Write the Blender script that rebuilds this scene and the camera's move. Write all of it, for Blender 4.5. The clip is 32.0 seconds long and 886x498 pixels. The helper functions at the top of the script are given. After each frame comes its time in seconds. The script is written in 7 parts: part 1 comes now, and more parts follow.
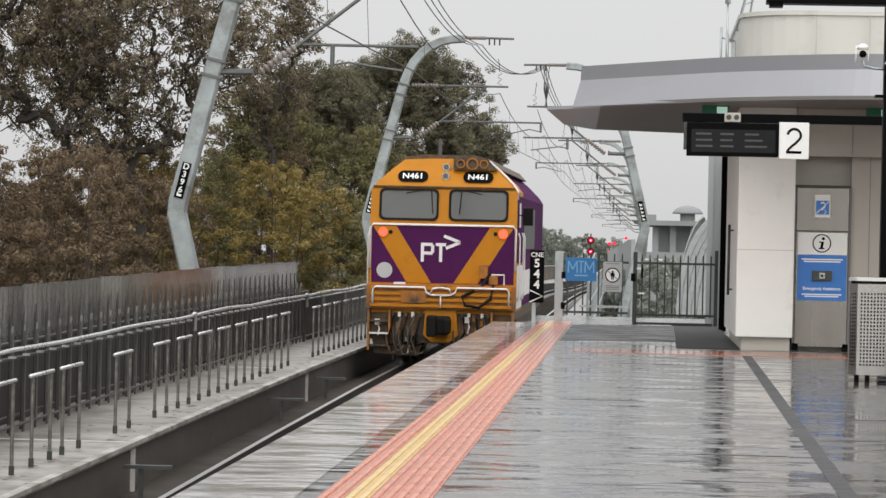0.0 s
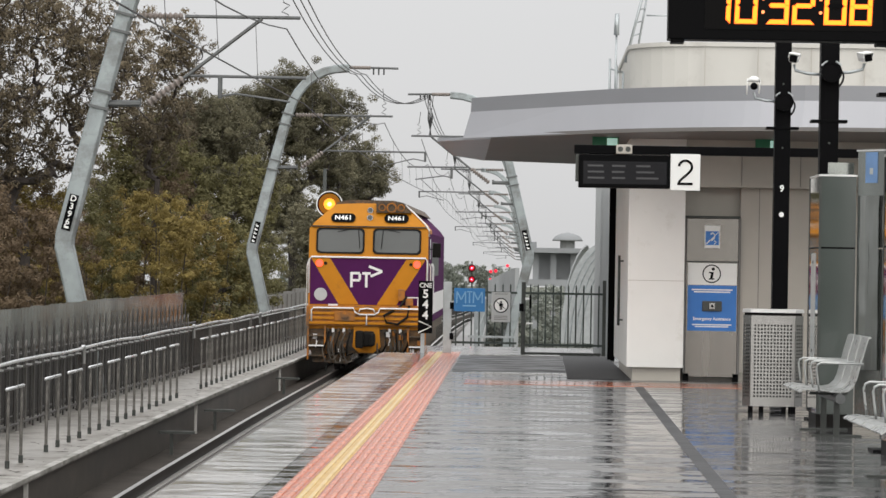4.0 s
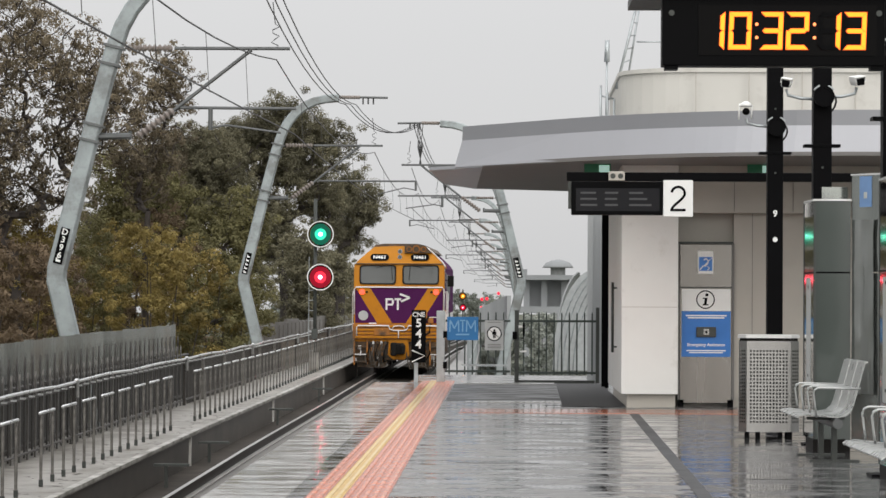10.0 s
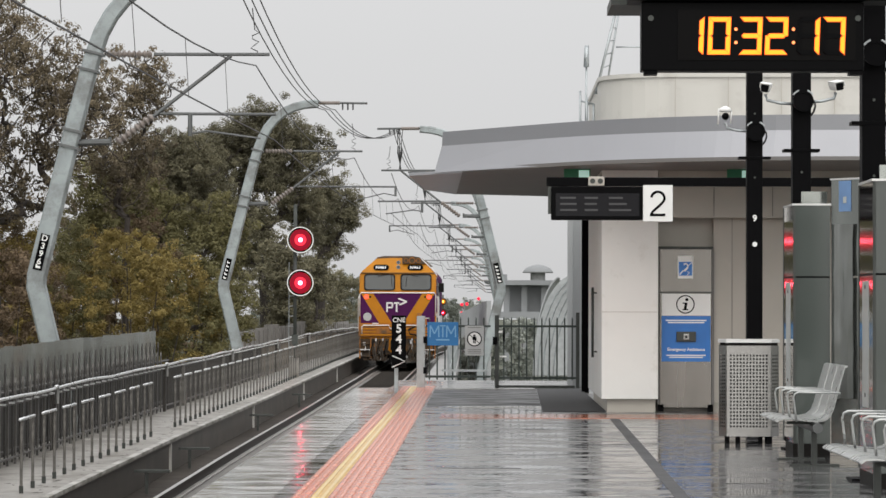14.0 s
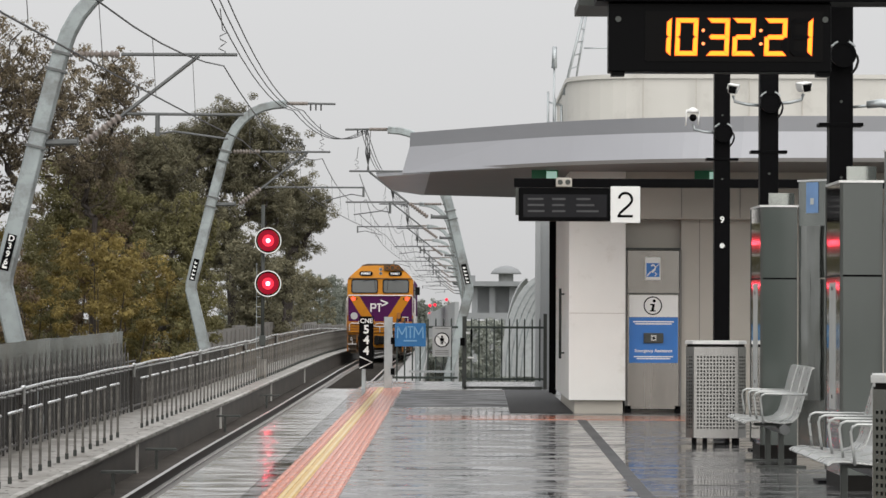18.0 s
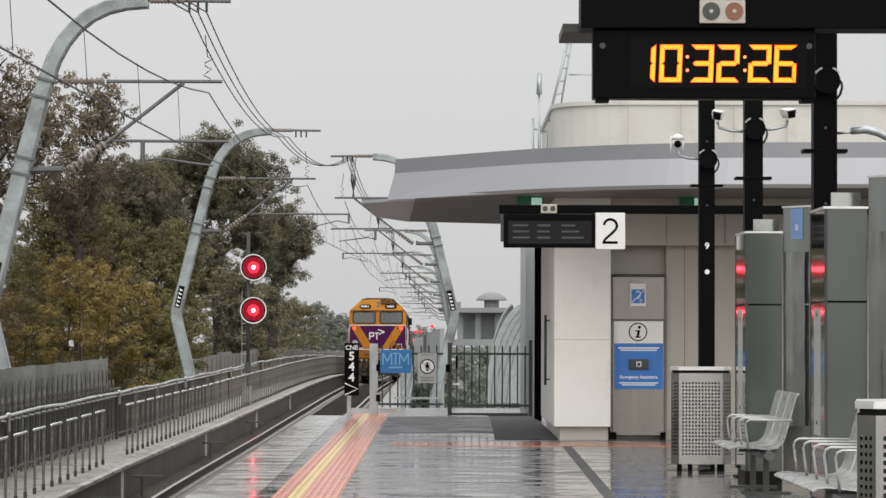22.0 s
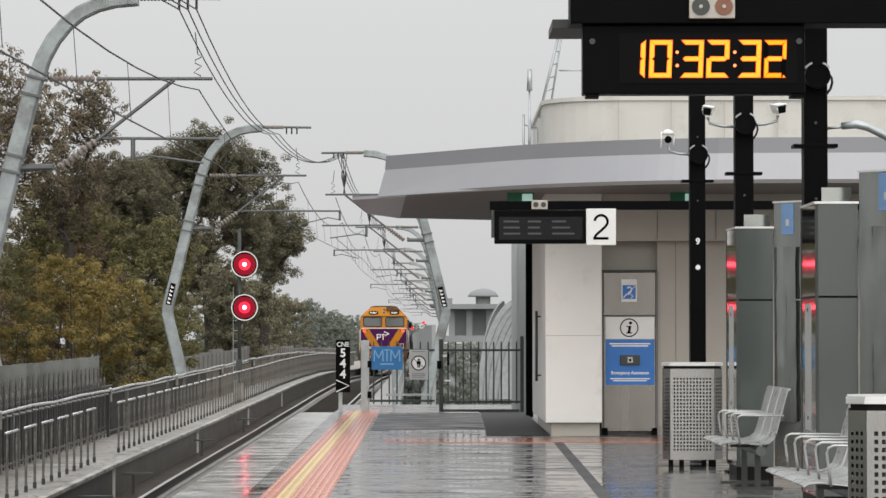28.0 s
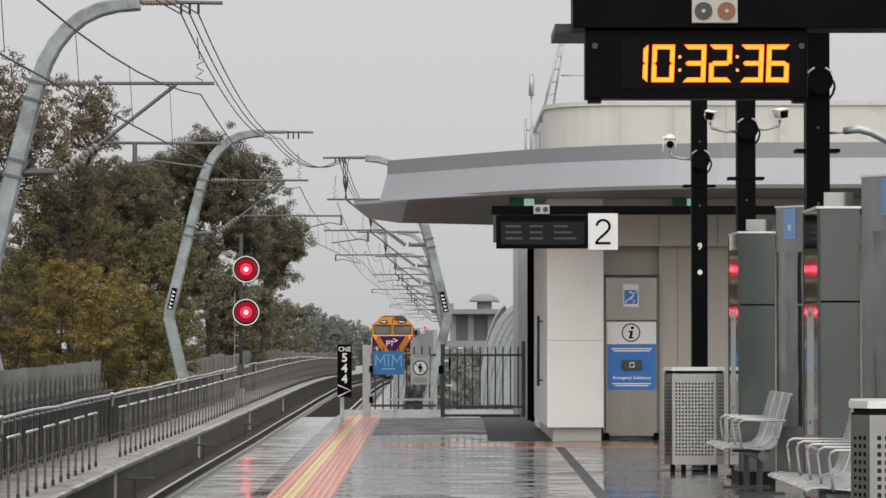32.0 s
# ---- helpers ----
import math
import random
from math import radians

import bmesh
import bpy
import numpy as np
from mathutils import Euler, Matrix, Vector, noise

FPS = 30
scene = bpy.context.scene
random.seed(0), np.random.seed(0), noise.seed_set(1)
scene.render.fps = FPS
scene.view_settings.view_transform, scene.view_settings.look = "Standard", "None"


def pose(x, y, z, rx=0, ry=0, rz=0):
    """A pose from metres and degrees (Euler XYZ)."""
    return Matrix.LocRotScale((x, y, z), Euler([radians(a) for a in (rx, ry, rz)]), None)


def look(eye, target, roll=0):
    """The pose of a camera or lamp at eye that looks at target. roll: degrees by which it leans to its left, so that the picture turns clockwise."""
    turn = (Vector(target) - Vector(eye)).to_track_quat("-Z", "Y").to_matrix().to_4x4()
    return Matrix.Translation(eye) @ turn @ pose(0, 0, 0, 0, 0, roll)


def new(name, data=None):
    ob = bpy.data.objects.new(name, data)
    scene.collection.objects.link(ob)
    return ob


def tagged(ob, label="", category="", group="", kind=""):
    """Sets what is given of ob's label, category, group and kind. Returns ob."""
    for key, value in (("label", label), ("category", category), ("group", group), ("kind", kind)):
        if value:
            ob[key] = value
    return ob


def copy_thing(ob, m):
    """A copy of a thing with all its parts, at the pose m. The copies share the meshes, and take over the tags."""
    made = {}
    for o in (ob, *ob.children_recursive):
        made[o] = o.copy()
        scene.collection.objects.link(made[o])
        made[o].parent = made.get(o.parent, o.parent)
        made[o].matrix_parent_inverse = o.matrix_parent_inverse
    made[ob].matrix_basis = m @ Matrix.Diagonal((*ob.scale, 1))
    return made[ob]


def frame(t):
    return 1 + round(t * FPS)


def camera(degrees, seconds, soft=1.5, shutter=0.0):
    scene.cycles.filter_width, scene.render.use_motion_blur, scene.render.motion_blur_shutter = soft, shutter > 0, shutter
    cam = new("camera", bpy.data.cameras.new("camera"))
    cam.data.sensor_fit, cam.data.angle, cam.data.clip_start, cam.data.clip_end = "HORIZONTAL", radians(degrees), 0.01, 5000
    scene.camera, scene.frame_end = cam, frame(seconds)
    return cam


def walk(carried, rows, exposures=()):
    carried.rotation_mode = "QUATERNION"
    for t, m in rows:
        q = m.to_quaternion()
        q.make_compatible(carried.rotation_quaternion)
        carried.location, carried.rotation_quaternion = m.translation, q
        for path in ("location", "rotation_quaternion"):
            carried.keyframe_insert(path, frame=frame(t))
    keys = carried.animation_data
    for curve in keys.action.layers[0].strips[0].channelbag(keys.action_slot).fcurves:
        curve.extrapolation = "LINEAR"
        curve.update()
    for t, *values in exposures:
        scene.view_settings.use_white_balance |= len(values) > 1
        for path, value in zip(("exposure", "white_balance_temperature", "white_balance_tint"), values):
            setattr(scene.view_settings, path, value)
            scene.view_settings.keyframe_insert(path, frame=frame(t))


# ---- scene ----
cam = camera(16.226, 32.0)
PATH = [
    (0, (0.180, -0.099, 1.286), (-6.337, 99.689, 1.283), 1.25),
    (0.5, (0.191, -0.100, 1.282), (-6.290, 99.690, 1.117), 1.25),
    (1, (0.189, -0.107, 1.284), (-6.595, 99.663, 1.420), 1.26),
    (1.5, (0.194, -0.104, 1.288), (-6.813, 99.650, 1.550), 1.25),
    (2, (0.185, -0.085, 1.288), (-6.873, 99.664, 1.750), 1.33),
    (2.5, (0.148, -0.079, 1.297), (-6.546, 99.696, 1.779), 1.41),
    (3, (0.074, -0.080, 1.313), (-5.324, 99.772, 2.009), 1.33),
    (3.5, (0.033, -0.092, 1.327), (-4.063, 99.820, 2.190), 1.20),
    (4, (0.020, -0.110, 1.343), (-2.644, 99.849, 2.299), 1.00),
    (4.5, (-0.012, -0.127, 1.342), (-1.804, 99.852, 2.333), 0.90),
    (6.5, (-0.029, -0.110, 1.345), (-2.130, 99.857, 2.836), 0.60),
    (7, (-0.028, -0.102, 1.343), (-2.229, 99.861, 2.962), 0.56),
    (7.5, (-0.027, -0.099, 1.343), (-2.442, 99.860, 2.845), 0.57),
    (8, (-0.022, -0.091, 1.344), (-2.593, 99.866, 2.805), 0.45),
    (8.5, (-0.024, -0.077, 1.346), (-2.878, 99.874, 2.685), 0.46),
    (9, (-0.033, -0.046, 1.335), (-3.063, 99.900, 2.607), 0.34),
    (9.5, (-0.021, -0.065, 1.352), (-3.013, 99.880, 2.795), 0.31),
    (10, (-0.020, -0.051, 1.354), (-2.378, 99.904, 3.223), 0.29),
    (10.5, (-0.021, -0.065, 1.348), (-2.024, 99.896, 3.277), 0.24),
    (11, (-0.021, -0.074, 1.349), (-1.919, 99.888, 3.328), 0.24),
    (11.5, (-0.021, -0.081, 1.348), (-2.027, 99.885, 3.047), 0.18),
    (12, (-0.018, -0.067, 1.348), (-2.269, 99.898, 2.706), 0.16),
    (12.5, (-0.020, -0.064, 1.349), (-2.289, 99.901, 2.733), 0.13),
    (13, (-0.017, -0.070, 1.348), (-2.110, 99.897, 2.818), 0.14),
    (13.5, (-0.018, -0.073, 1.347), (-1.856, 99.894, 3.097), 0.16),
    (14, (-0.021, -0.068, 1.354), (-1.733, 99.897, 3.398), 0.15),
    (14.5, (-0.024, -0.064, 1.353), (-1.616, 99.897, 3.652), 0.14),
    (16.5, (-0.014, -0.021, 1.356), (-0.803, 99.952, 3.540), 0.22),
    (17, (-0.012, -0.019, 1.356), (-0.765, 99.957, 3.439), 0.15),
    (17.5, (-0.011, -0.023, 1.355), (-0.781, 99.952, 3.429), 0.24),
    (18, (-0.011, -0.026, 1.354), (-0.701, 99.950, 3.433), 0.24),
    (18.5, (-0.011, -0.019, 1.354), (-0.666, 99.957, 3.430), 0.28),
    (19, (-0.006, -0.009, 1.355), (-0.601, 99.967, 3.479), 0.33),
    (19.5, (-0.009, -0.002, 1.352), (-0.587, 99.972, 3.560), 0.32),
    (20, (-0.010, -0.015, 1.355), (-0.532, 99.959, 3.573), 0.24),
    (20.5, (-0.011, -0.020, 1.355), (-0.507, 99.952, 3.681), 0.23),
    (21, (-0.012, -0.026, 1.354), (-0.504, 99.940, 3.903), 0.25),
    (21.5, (-0.008, -0.034, 1.353), (-0.366, 99.929, 4.054), 0.18),
    (22, (-0.006, -0.037, 1.354), (-0.233, 99.920, 4.288), 0.16),
    (22.5, (-0.005, -0.023, 1.351), (-0.125, 99.935, 4.226), 0.20),
    (23, (-0.007, -0.010, 1.356), (-0.143, 99.946, 4.322), 0.19),
    (23.5, (-0.003, -0.006, 1.352), (-0.289, 99.954, 4.169), 0.21),
    (24, (-0.004, -0.001, 1.350), (-0.304, 99.961, 4.061), 0.07),
    (24.5, (0.001, -0.017, 1.356), (-0.255, 99.951, 3.847), -0.15),
    (25, (0.007, -0.013, 1.358), (-0.061, 99.955, 3.898), -0.17),
    (25.5, (0.007, 0.006, 1.357), (0.163, 99.974, 3.892), -0.19),
    (27.5, (-0.003, 0.002, 1.356), (0.081, 99.965, 4.096), 0.02),
    (28, (0.001, -0.014, 1.355), (0.053, 99.946, 4.173), -0.05),
    (28.5, (-0.006, -0.016, 1.357), (0.003, 99.942, 4.272), -0.03),
    (29, (-0.004, -0.005, 1.355), (0.082, 99.949, 4.375), 0.03),
    (29.5, (-0.003, -0.002, 1.356), (0.081, 99.949, 4.477), 0.01),
    (30, (-0.004, 0.012, 1.352), (0.197, 99.961, 4.555), -0.01),
    (30.5, (-0.001, 0.027, 1.354), (0.193, 99.974, 4.616), 0.03),
    (31, (-0.001, 0.020, 1.362), (0.204, 99.966, 4.633), -0.12),
    (31.5, (-0.004, 0.006, 1.352), (0.003, 99.957, 4.471), -0.01),
    (32, (-0.006, -0.009, 1.350), (0.004, 99.947, 4.333), -0.00),
]
walk(cam, [(t, look(eye, target, roll)) for t, eye, target, roll in PATH], exposures=[(0, 0.05), (4, 0.02), (12, -0.02), (20, -0.06), (31.5, -0.06), (31.9, -0.20), (32, -0.20)])

# ---- light ----
world = bpy.data.worlds.new("overcast")
scene.world = world
world.use_nodes = True
_wn = world.node_tree
_sky = _wn.nodes.new("ShaderNodeTexSky")
_sky.sky_type, _sky.sun_disc = "NISHITA", False
_sky.sun_elevation, _sky.sun_rotation = radians(30), radians(174)
_sky.air_density, _sky.dust_density, _sky.ozone_density = 1.0, 2.0, 1.0
_hue = _wn.nodes.new("ShaderNodeHueSaturation")
_hue.inputs["Saturation"].default_value = 0.10
_wn.links.new(_sky.outputs["Color"], _hue.inputs["Color"])
_cloud = _wn.nodes.new("ShaderNodeMix")
_cloud.data_type = "RGBA"
_cloud.inputs[0].default_value = 0.85
_way = _wn.nodes.new("ShaderNodeTexCoord")
_up = _wn.nodes.new("ShaderNodeSeparateXYZ")
_rise = _wn.nodes.new("ShaderNodeMapRange")
_rise.inputs["From Min"].default_value, _rise.inputs["From Max"].default_value = 0.0, 1.0
_rise.inputs["To Min"].default_value, _rise.inputs["To Max"].default_value = 1.0, 3.4
_grey = _wn.nodes.new("ShaderNodeVectorMath")
_grey.operation = "SCALE"
_grey.inputs[0].default_value = (6.25, 6.25, 6.3)
_wn.links.new(_way.outputs["Generated"], _up.inputs[0])
_sq = _wn.nodes.new("ShaderNodeMath")
_sq.operation = "POWER"
_sq.inputs[1].default_value = 1.5
_wn.links.new(_up.outputs["Z"], _sq.inputs[0])
_wn.links.new(_sq.outputs[0], _rise.inputs["Value"])
_wn.links.new(_rise.outputs["Result"], _grey.inputs["Scale"])
_wn.links.new(_grey.outputs["Vector"], _cloud.inputs[7])
_wn.links.new(_hue.outputs["Color"], _cloud.inputs[6])
_wn.links.new(_cloud.outputs[2], _wn.nodes["Background"].inputs["Color"])
_wn.nodes["Background"].inputs["Strength"].default_value = 0.11
sun = new("sun", bpy.data.lights.new("sun", "SUN"))
sun.data.energy, sun.data.angle, sun.data.color = 1.45, radians(80), (1.0, 0.96, 0.90)
sun.matrix_world = look((0, 0, 0), (-0.10, 0.88, -0.50))

# ---- materials ----


def mat(name, color, rough=0.6, metal=0.0, var=0.15, scale=8.0, bump=0.0, bscale=60.0, stretch=(1, 1, 1), emit=None, power=0.0,
        spec=0.5, rvar=0.0, trans=0.0, coat=0.0, rand=0.0, dirt=None, dirtscale=1.5, dirtamount=0.0):
    """A surface with variation at two scales, fine relief and wear."""
    m = bpy.data.materials.new(name)
    m.use_nodes = True
    nt = m.node_tree
    n, k = nt.nodes, nt.links
    b = n["Principled BSDF"]
    b.inputs["Roughness"].default_value = rough
    b.inputs["Metallic"].default_value = metal
    b.inputs["Specular IOR Level"].default_value = spec
    b.inputs["Transmission Weight"].default_value = trans
    b.inputs["Coat Weight"].default_value = coat
    b.inputs["Coat Roughness"].default_value = 0.05
    tc = n.new("ShaderNodeTexCoord")
    mp = n.new("ShaderNodeMapping")
    mp.inputs["Scale"].default_value = stretch
    k.new(tc.outputs["Object"], mp.inputs["Vector"])
    base = (*color, 1)
    b.inputs["Base Color"].default_value = base
    if var > 0:
        t1 = n.new("ShaderNodeTexNoise")
        t1.inputs["Scale"].default_value, t1.inputs["Detail"].default_value = scale, 6
        t2 = n.new("ShaderNodeTexNoise")
        t2.inputs["Scale"].default_value, t2.inputs["Detail"].default_value = scale * 0.12, 3
        k.new(mp.outputs["Vector"], t1.inputs["Vector"])
        k.new(mp.outputs["Vector"], t2.inputs["Vector"])
        add = n.new("ShaderNodeMath")
        add.operation = "ADD"
        k.new(t1.outputs["Fac"], add.inputs[0])
        k.new(t2.outputs["Fac"], add.inputs[1])
        src = add.outputs[0]
        if rand > 0:
            oi = n.new("ShaderNodeObjectInfo")
            ml = n.new("ShaderNodeMath")
            ml.operation = "MULTIPLY_ADD"
            ml.inputs[1].default_value, ml.inputs[2].default_value = rand, -rand / 2
            k.new(oi.outputs["Random"], ml.inputs[0])
            a2 = n.new("ShaderNodeMath")
            a2.operation = "ADD"
            k.new(src, a2.inputs[0])
            k.new(ml.outputs[0], a2.inputs[1])
            src = a2.outputs[0]
        rg = n.new("ShaderNodeMapRange")
        rg.inputs["From Min"].default_value, rg.inputs["From Max"].default_value = 0.6, 1.4
        rg.inputs["To Min"].default_value, rg.inputs["To Max"].default_value = 1 - var, 1 + var
        k.new(src, rg.inputs["Value"])
        mx = n.new("ShaderNodeVectorMath")
        mx.operation = "SCALE"
        mx.inputs[0].default_value = color
        k.new(rg.outputs["Result"], mx.inputs["Scale"])
        out = mx.outputs["Vector"]
        if dirt:
            td = n.new("ShaderNodeTexNoise")
            td.inputs["Scale"].default_value, td.inputs["Detail"].default_value = dirtscale, 8
            td.inputs["Roughness"].default_value = 0.7
            k.new(mp.outputs["Vector"], td.inputs["Vector"])
            rd = n.new("ShaderNodeMapRange")
            rd.inputs["From Min"].default_value, rd.inputs["From Max"].default_value = 0.62 - dirtamount * 0.4, 0.82 - dirtamount * 0.4
            k.new(td.outputs["Fac"], rd.inputs["Value"])
            mm = n.new("ShaderNodeMix")
            mm.data_type = "RGBA"
            k.new(rd.outputs["Result"], mm.inputs[0])
            k.new(out, mm.inputs[6])
            mm.inputs[7].default_value = (*dirt, 1)
            out = mm.outputs[2]
        k.new(out, b.inputs["Base Color"])
        if rvar > 0:
            rr = n.new("ShaderNodeMapRange")
            rr.inputs["From Min"].default_value, rr.inputs["From Max"].default_value = 0.6, 1.4
            rr.inputs["To Min"].default_value, rr.inputs["To Max"].default_value = max(0.0, rough - rvar), min(1, rough + rvar)
            k.new(add.outputs[0], rr.inputs["Value"])
            k.new(rr.outputs["Result"], b.inputs["Roughness"])
    if bump > 0:
        tb = n.new("ShaderNodeTexNoise")
        tb.inputs["Scale"].default_value, tb.inputs["Detail"].default_value = bscale, 4
        k.new(mp.outputs["Vector"], tb.inputs["Vector"])
        bp = n.new("ShaderNodeBump")
        bp.inputs["Strength"].default_value, bp.inputs["Distance"].default_value = bump, 0.01
        k.new(tb.outputs["Fac"], bp.inputs["Height"])
        k.new(bp.outputs["Normal"], b.inputs["Normal"])
    if emit:
        b.inputs["Emission Color"].default_value = (*emit, 1)
        b.inputs["Emission Strength"].default_value = power
    return m


M = {}


def wet_floor(name, dry, damp, rough=0.42, gloss=0.085, shine=0.6, ripple=0.42):
    """Concrete under a patchy film of rain: mirror-like pools between rougher damp strips."""
    m = bpy.data.materials.new(name)
    m.use_nodes = True
    n, k = m.node_tree.nodes, m.node_tree.links
    b = n["Principled BSDF"]
    tc = n.new("ShaderNodeTexCoord")

    def field(stretch, scale, detail, rough):
        mp = n.new("ShaderNodeMapping")
        mp.inputs["Scale"].default_value = stretch
        t = n.new("ShaderNodeTexNoise")
        t.inputs["Scale"].default_value, t.inputs["Detail"].default_value, t.inputs["Roughness"].default_value = scale, detail, rough
        k.new(tc.outputs["Object"], mp.inputs["Vector"])
        k.new(mp.outputs["Vector"], t.inputs["Vector"])
        return t.outputs["Fac"]

    def ramp(src, a, b0, lo, hi):
        r = n.new("ShaderNodeMapRange")
        r.inputs["From Min"].default_value, r.inputs["From Max"].default_value = a, b0
        r.inputs["To Min"].default_value, r.inputs["To Max"].default_value = lo, hi
        k.new(src, r.inputs["Value"])
        return r.outputs["Result"]
    pools = field((0.75, 1.5, 1), 1.5, 5, 0.58)
    grain = field((1, 1, 1), 9.0, 6, 0.6)
    k.new(ramp(pools, 0.44, 0.53, rough, gloss), b.inputs["Roughness"])
    mx = n.new("ShaderNodeMix")
    mx.data_type = "RGBA"
    mx.inputs[6].default_value, mx.inputs[7].default_value = (*dry, 1), (*damp, 1)
    k.new(ramp(pools, 0.44, 0.54, 0.0, 1.0), mx.inputs[0])
    sc = n.new("ShaderNodeVectorMath")
    sc.operation = "SCALE"
    k.new(mx.outputs[2], sc.inputs[0])
    k.new(ramp(grain, 0.3, 0.7, 0.75, 1.25), sc.inputs["Scale"])
    k.new(sc.outputs["Vector"], b.inputs["Base Color"])
    wave = field((0.60, 1.2, 1), 1.6, 3, 0.5)
    bp = n.new("ShaderNodeBump")
    bp.inputs["Strength"].default_value, bp.inputs["Distance"].default_value = ripple, 0.05
    k.new(wave, bp.inputs["Height"])
    bp2 = n.new("ShaderNodeBump")
    bp2.inputs["Strength"].default_value, bp2.inputs["Distance"].default_value = 0.15, 0.01
    k.new(grain, bp2.inputs["Height"])
    k.new(ramp(pools, 0.44, 0.54, 0.30, 0.03), bp2.inputs["Strength"])
    k.new(bp.outputs["Normal"], bp2.inputs["Normal"])
    k.new(bp2.outputs["Normal"], b.inputs["Normal"])
    b.inputs["Specular IOR Level"].default_value = shine
    return m


M["wet_concrete"] = wet_floor("wet_concrete", (0.150, 0.146, 0.142), (0.070, 0.070, 0.072))
M["inner_slab"] = wet_floor("inner_slab", (0.105, 0.102, 0.10), (0.062, 0.062, 0.064), 0.26, 0.06, 0.6, 0.20)
M["edge_concrete"] = wet_floor("edge_concrete", (0.42, 0.41, 0.395), (0.35, 0.343, 0.33), 0.17, 0.085)
M["band_slab"] = wet_floor("band_slab", (0.13, 0.13, 0.13), (0.07, 0.07, 0.072), 0.20, 0.04)
M["end_slab"] = wet_floor("end_slab", (0.06, 0.06, 0.062), (0.028, 0.028, 0.03), 0.60, 0.34, 0.25)
M["pale_path"] = mat("pale_path", (0.24, 0.24, 0.235), 0.5, 0, 0.2, 3.0, 0.1, 30)
M["dark_slab"] = mat("dark_slab", (0.036, 0.036, 0.038), 0.5, 0, 0.3, 3.0, 0.1, 4.0, (0.5, 2, 1), rvar=0.1, spec=0.25)
M["tactile_orange"] = mat("tactile_orange", (0.50, 0.148, 0.078), 0.26, 0, 0.25, 2.0, 0.1, 40, rvar=0.1, rand=0.12)
# Rib colours are paler than their tiles: caught sky light is painted in.
M["tactile_orange_rib"] = mat("tactile_orange_rib", (0.64, 0.238, 0.145), 0.22, 0, 0.2, 2.0, 0.1, 40, rvar=0.1, rand=0.12)
M["tactile_wet"] = mat("tactile_wet", (0.42, 0.15, 0.09), 0.13, 0, 0.5, 2.0, 0.1, 30, rvar=0.12, rand=0.4)
M["tactile_yellow"] = mat("tactile_yellow", (0.60, 0.38, 0.10), 0.26, 0, 0.25, 2.0, 0.1, 40, rvar=0.1, rand=0.12)
M["tactile_yellow_rib"] = mat("tactile_yellow_rib", (0.74, 0.54, 0.20), 0.22, 0, 0.2, 2.0, 0.1, 40, rvar=0.1, rand=0.12)
M["concrete"] = mat("concrete", (0.30, 0.284, 0.26), 0.4, 0, 0.3, 3.0, 0.2, 40, dirt=(0.10, 0.085, 0.065), dirtamount=0.45, dirtscale=1.6)
M["joint_pale"] = mat("joint_pale", (0.60, 0.585, 0.555), 0.35, 0, 0.2, 5.0)
M["lip_concrete"] = mat("lip_concrete", (0.50, 0.485, 0.455), 0.3, 0, 0.3, 4.0, 0.2, 30, dirt=(0.08, 0.075, 0.05), dirtamount=0.5, dirtscale=1.1)
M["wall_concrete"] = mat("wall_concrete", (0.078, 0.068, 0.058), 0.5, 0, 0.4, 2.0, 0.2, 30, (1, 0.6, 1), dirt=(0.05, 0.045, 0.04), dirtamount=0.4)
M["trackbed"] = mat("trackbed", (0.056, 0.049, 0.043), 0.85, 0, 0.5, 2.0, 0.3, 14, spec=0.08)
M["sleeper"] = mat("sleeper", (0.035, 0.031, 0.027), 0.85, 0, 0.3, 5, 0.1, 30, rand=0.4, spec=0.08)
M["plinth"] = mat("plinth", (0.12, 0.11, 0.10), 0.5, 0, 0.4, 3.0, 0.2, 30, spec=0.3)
# Pale colour carries the glint along the wet rail foot.
M["rail_foot"] = mat("rail_foot", (0.42, 0.40, 0.38), 0.3, 0.5, 0.3, 8.0)
M["rail_steel"] = mat("rail_steel", (0.030, 0.025, 0.022), 0.5, 0.3, 0.3, 10, 0.1, 60)
M["rail_head"] = mat("rail_head", (0.52, 0.51, 0.50), 0.28, 1.0, 0.1, 20)
M["galv"] = mat("galv", (0.42, 0.45, 0.46), 0.42, 0.75, 0.25, 6.0, 0.05, 40, dirt=(0.25, 0.26, 0.26), dirtamount=0.25)
M["dark_galv"] = mat("dark_galv", (0.13, 0.135, 0.135), 0.45, 0.6, 0.2, 8)
M["galv_mast"] = mat("galv_mast", (0.31, 0.345, 0.35), 0.5, 0.35, 0.3, 2.5, 0.05, 40, dirt=(0.17, 0.175, 0.17), dirtamount=0.42, dirtscale=1.6)
M["stainless"] = mat("stainless", (0.31, 0.305, 0.295), 0.20, 1.0, 0.12, 6.0, 0.04, 80, (1, 1, 0.1), rvar=0.08)
M["dull_steel"] = mat("dull_steel", (0.205, 0.193, 0.178), 0.26, 1.0, 0.12, 5.0, 0.04, 80, (1, 1, 0.1), rvar=0.08)
M["black_steel"] = mat("black_steel", (0.0025, 0.0025, 0.003), 0.45, 0, 0.3, 8, 0.05, 60, spec=0.05)
M["dark_metal"] = mat("dark_metal", (0.05, 0.055, 0.05), 0.5, 0.2, 0.3, 6, 0.1, 50)
M["white_panel"] = mat("white_panel", (0.80, 0.79, 0.76), 0.35, 0, 0.05, 2.0, 0.02, 30, dirt=(0.62, 0.6, 0.55), dirtamount=0.12)
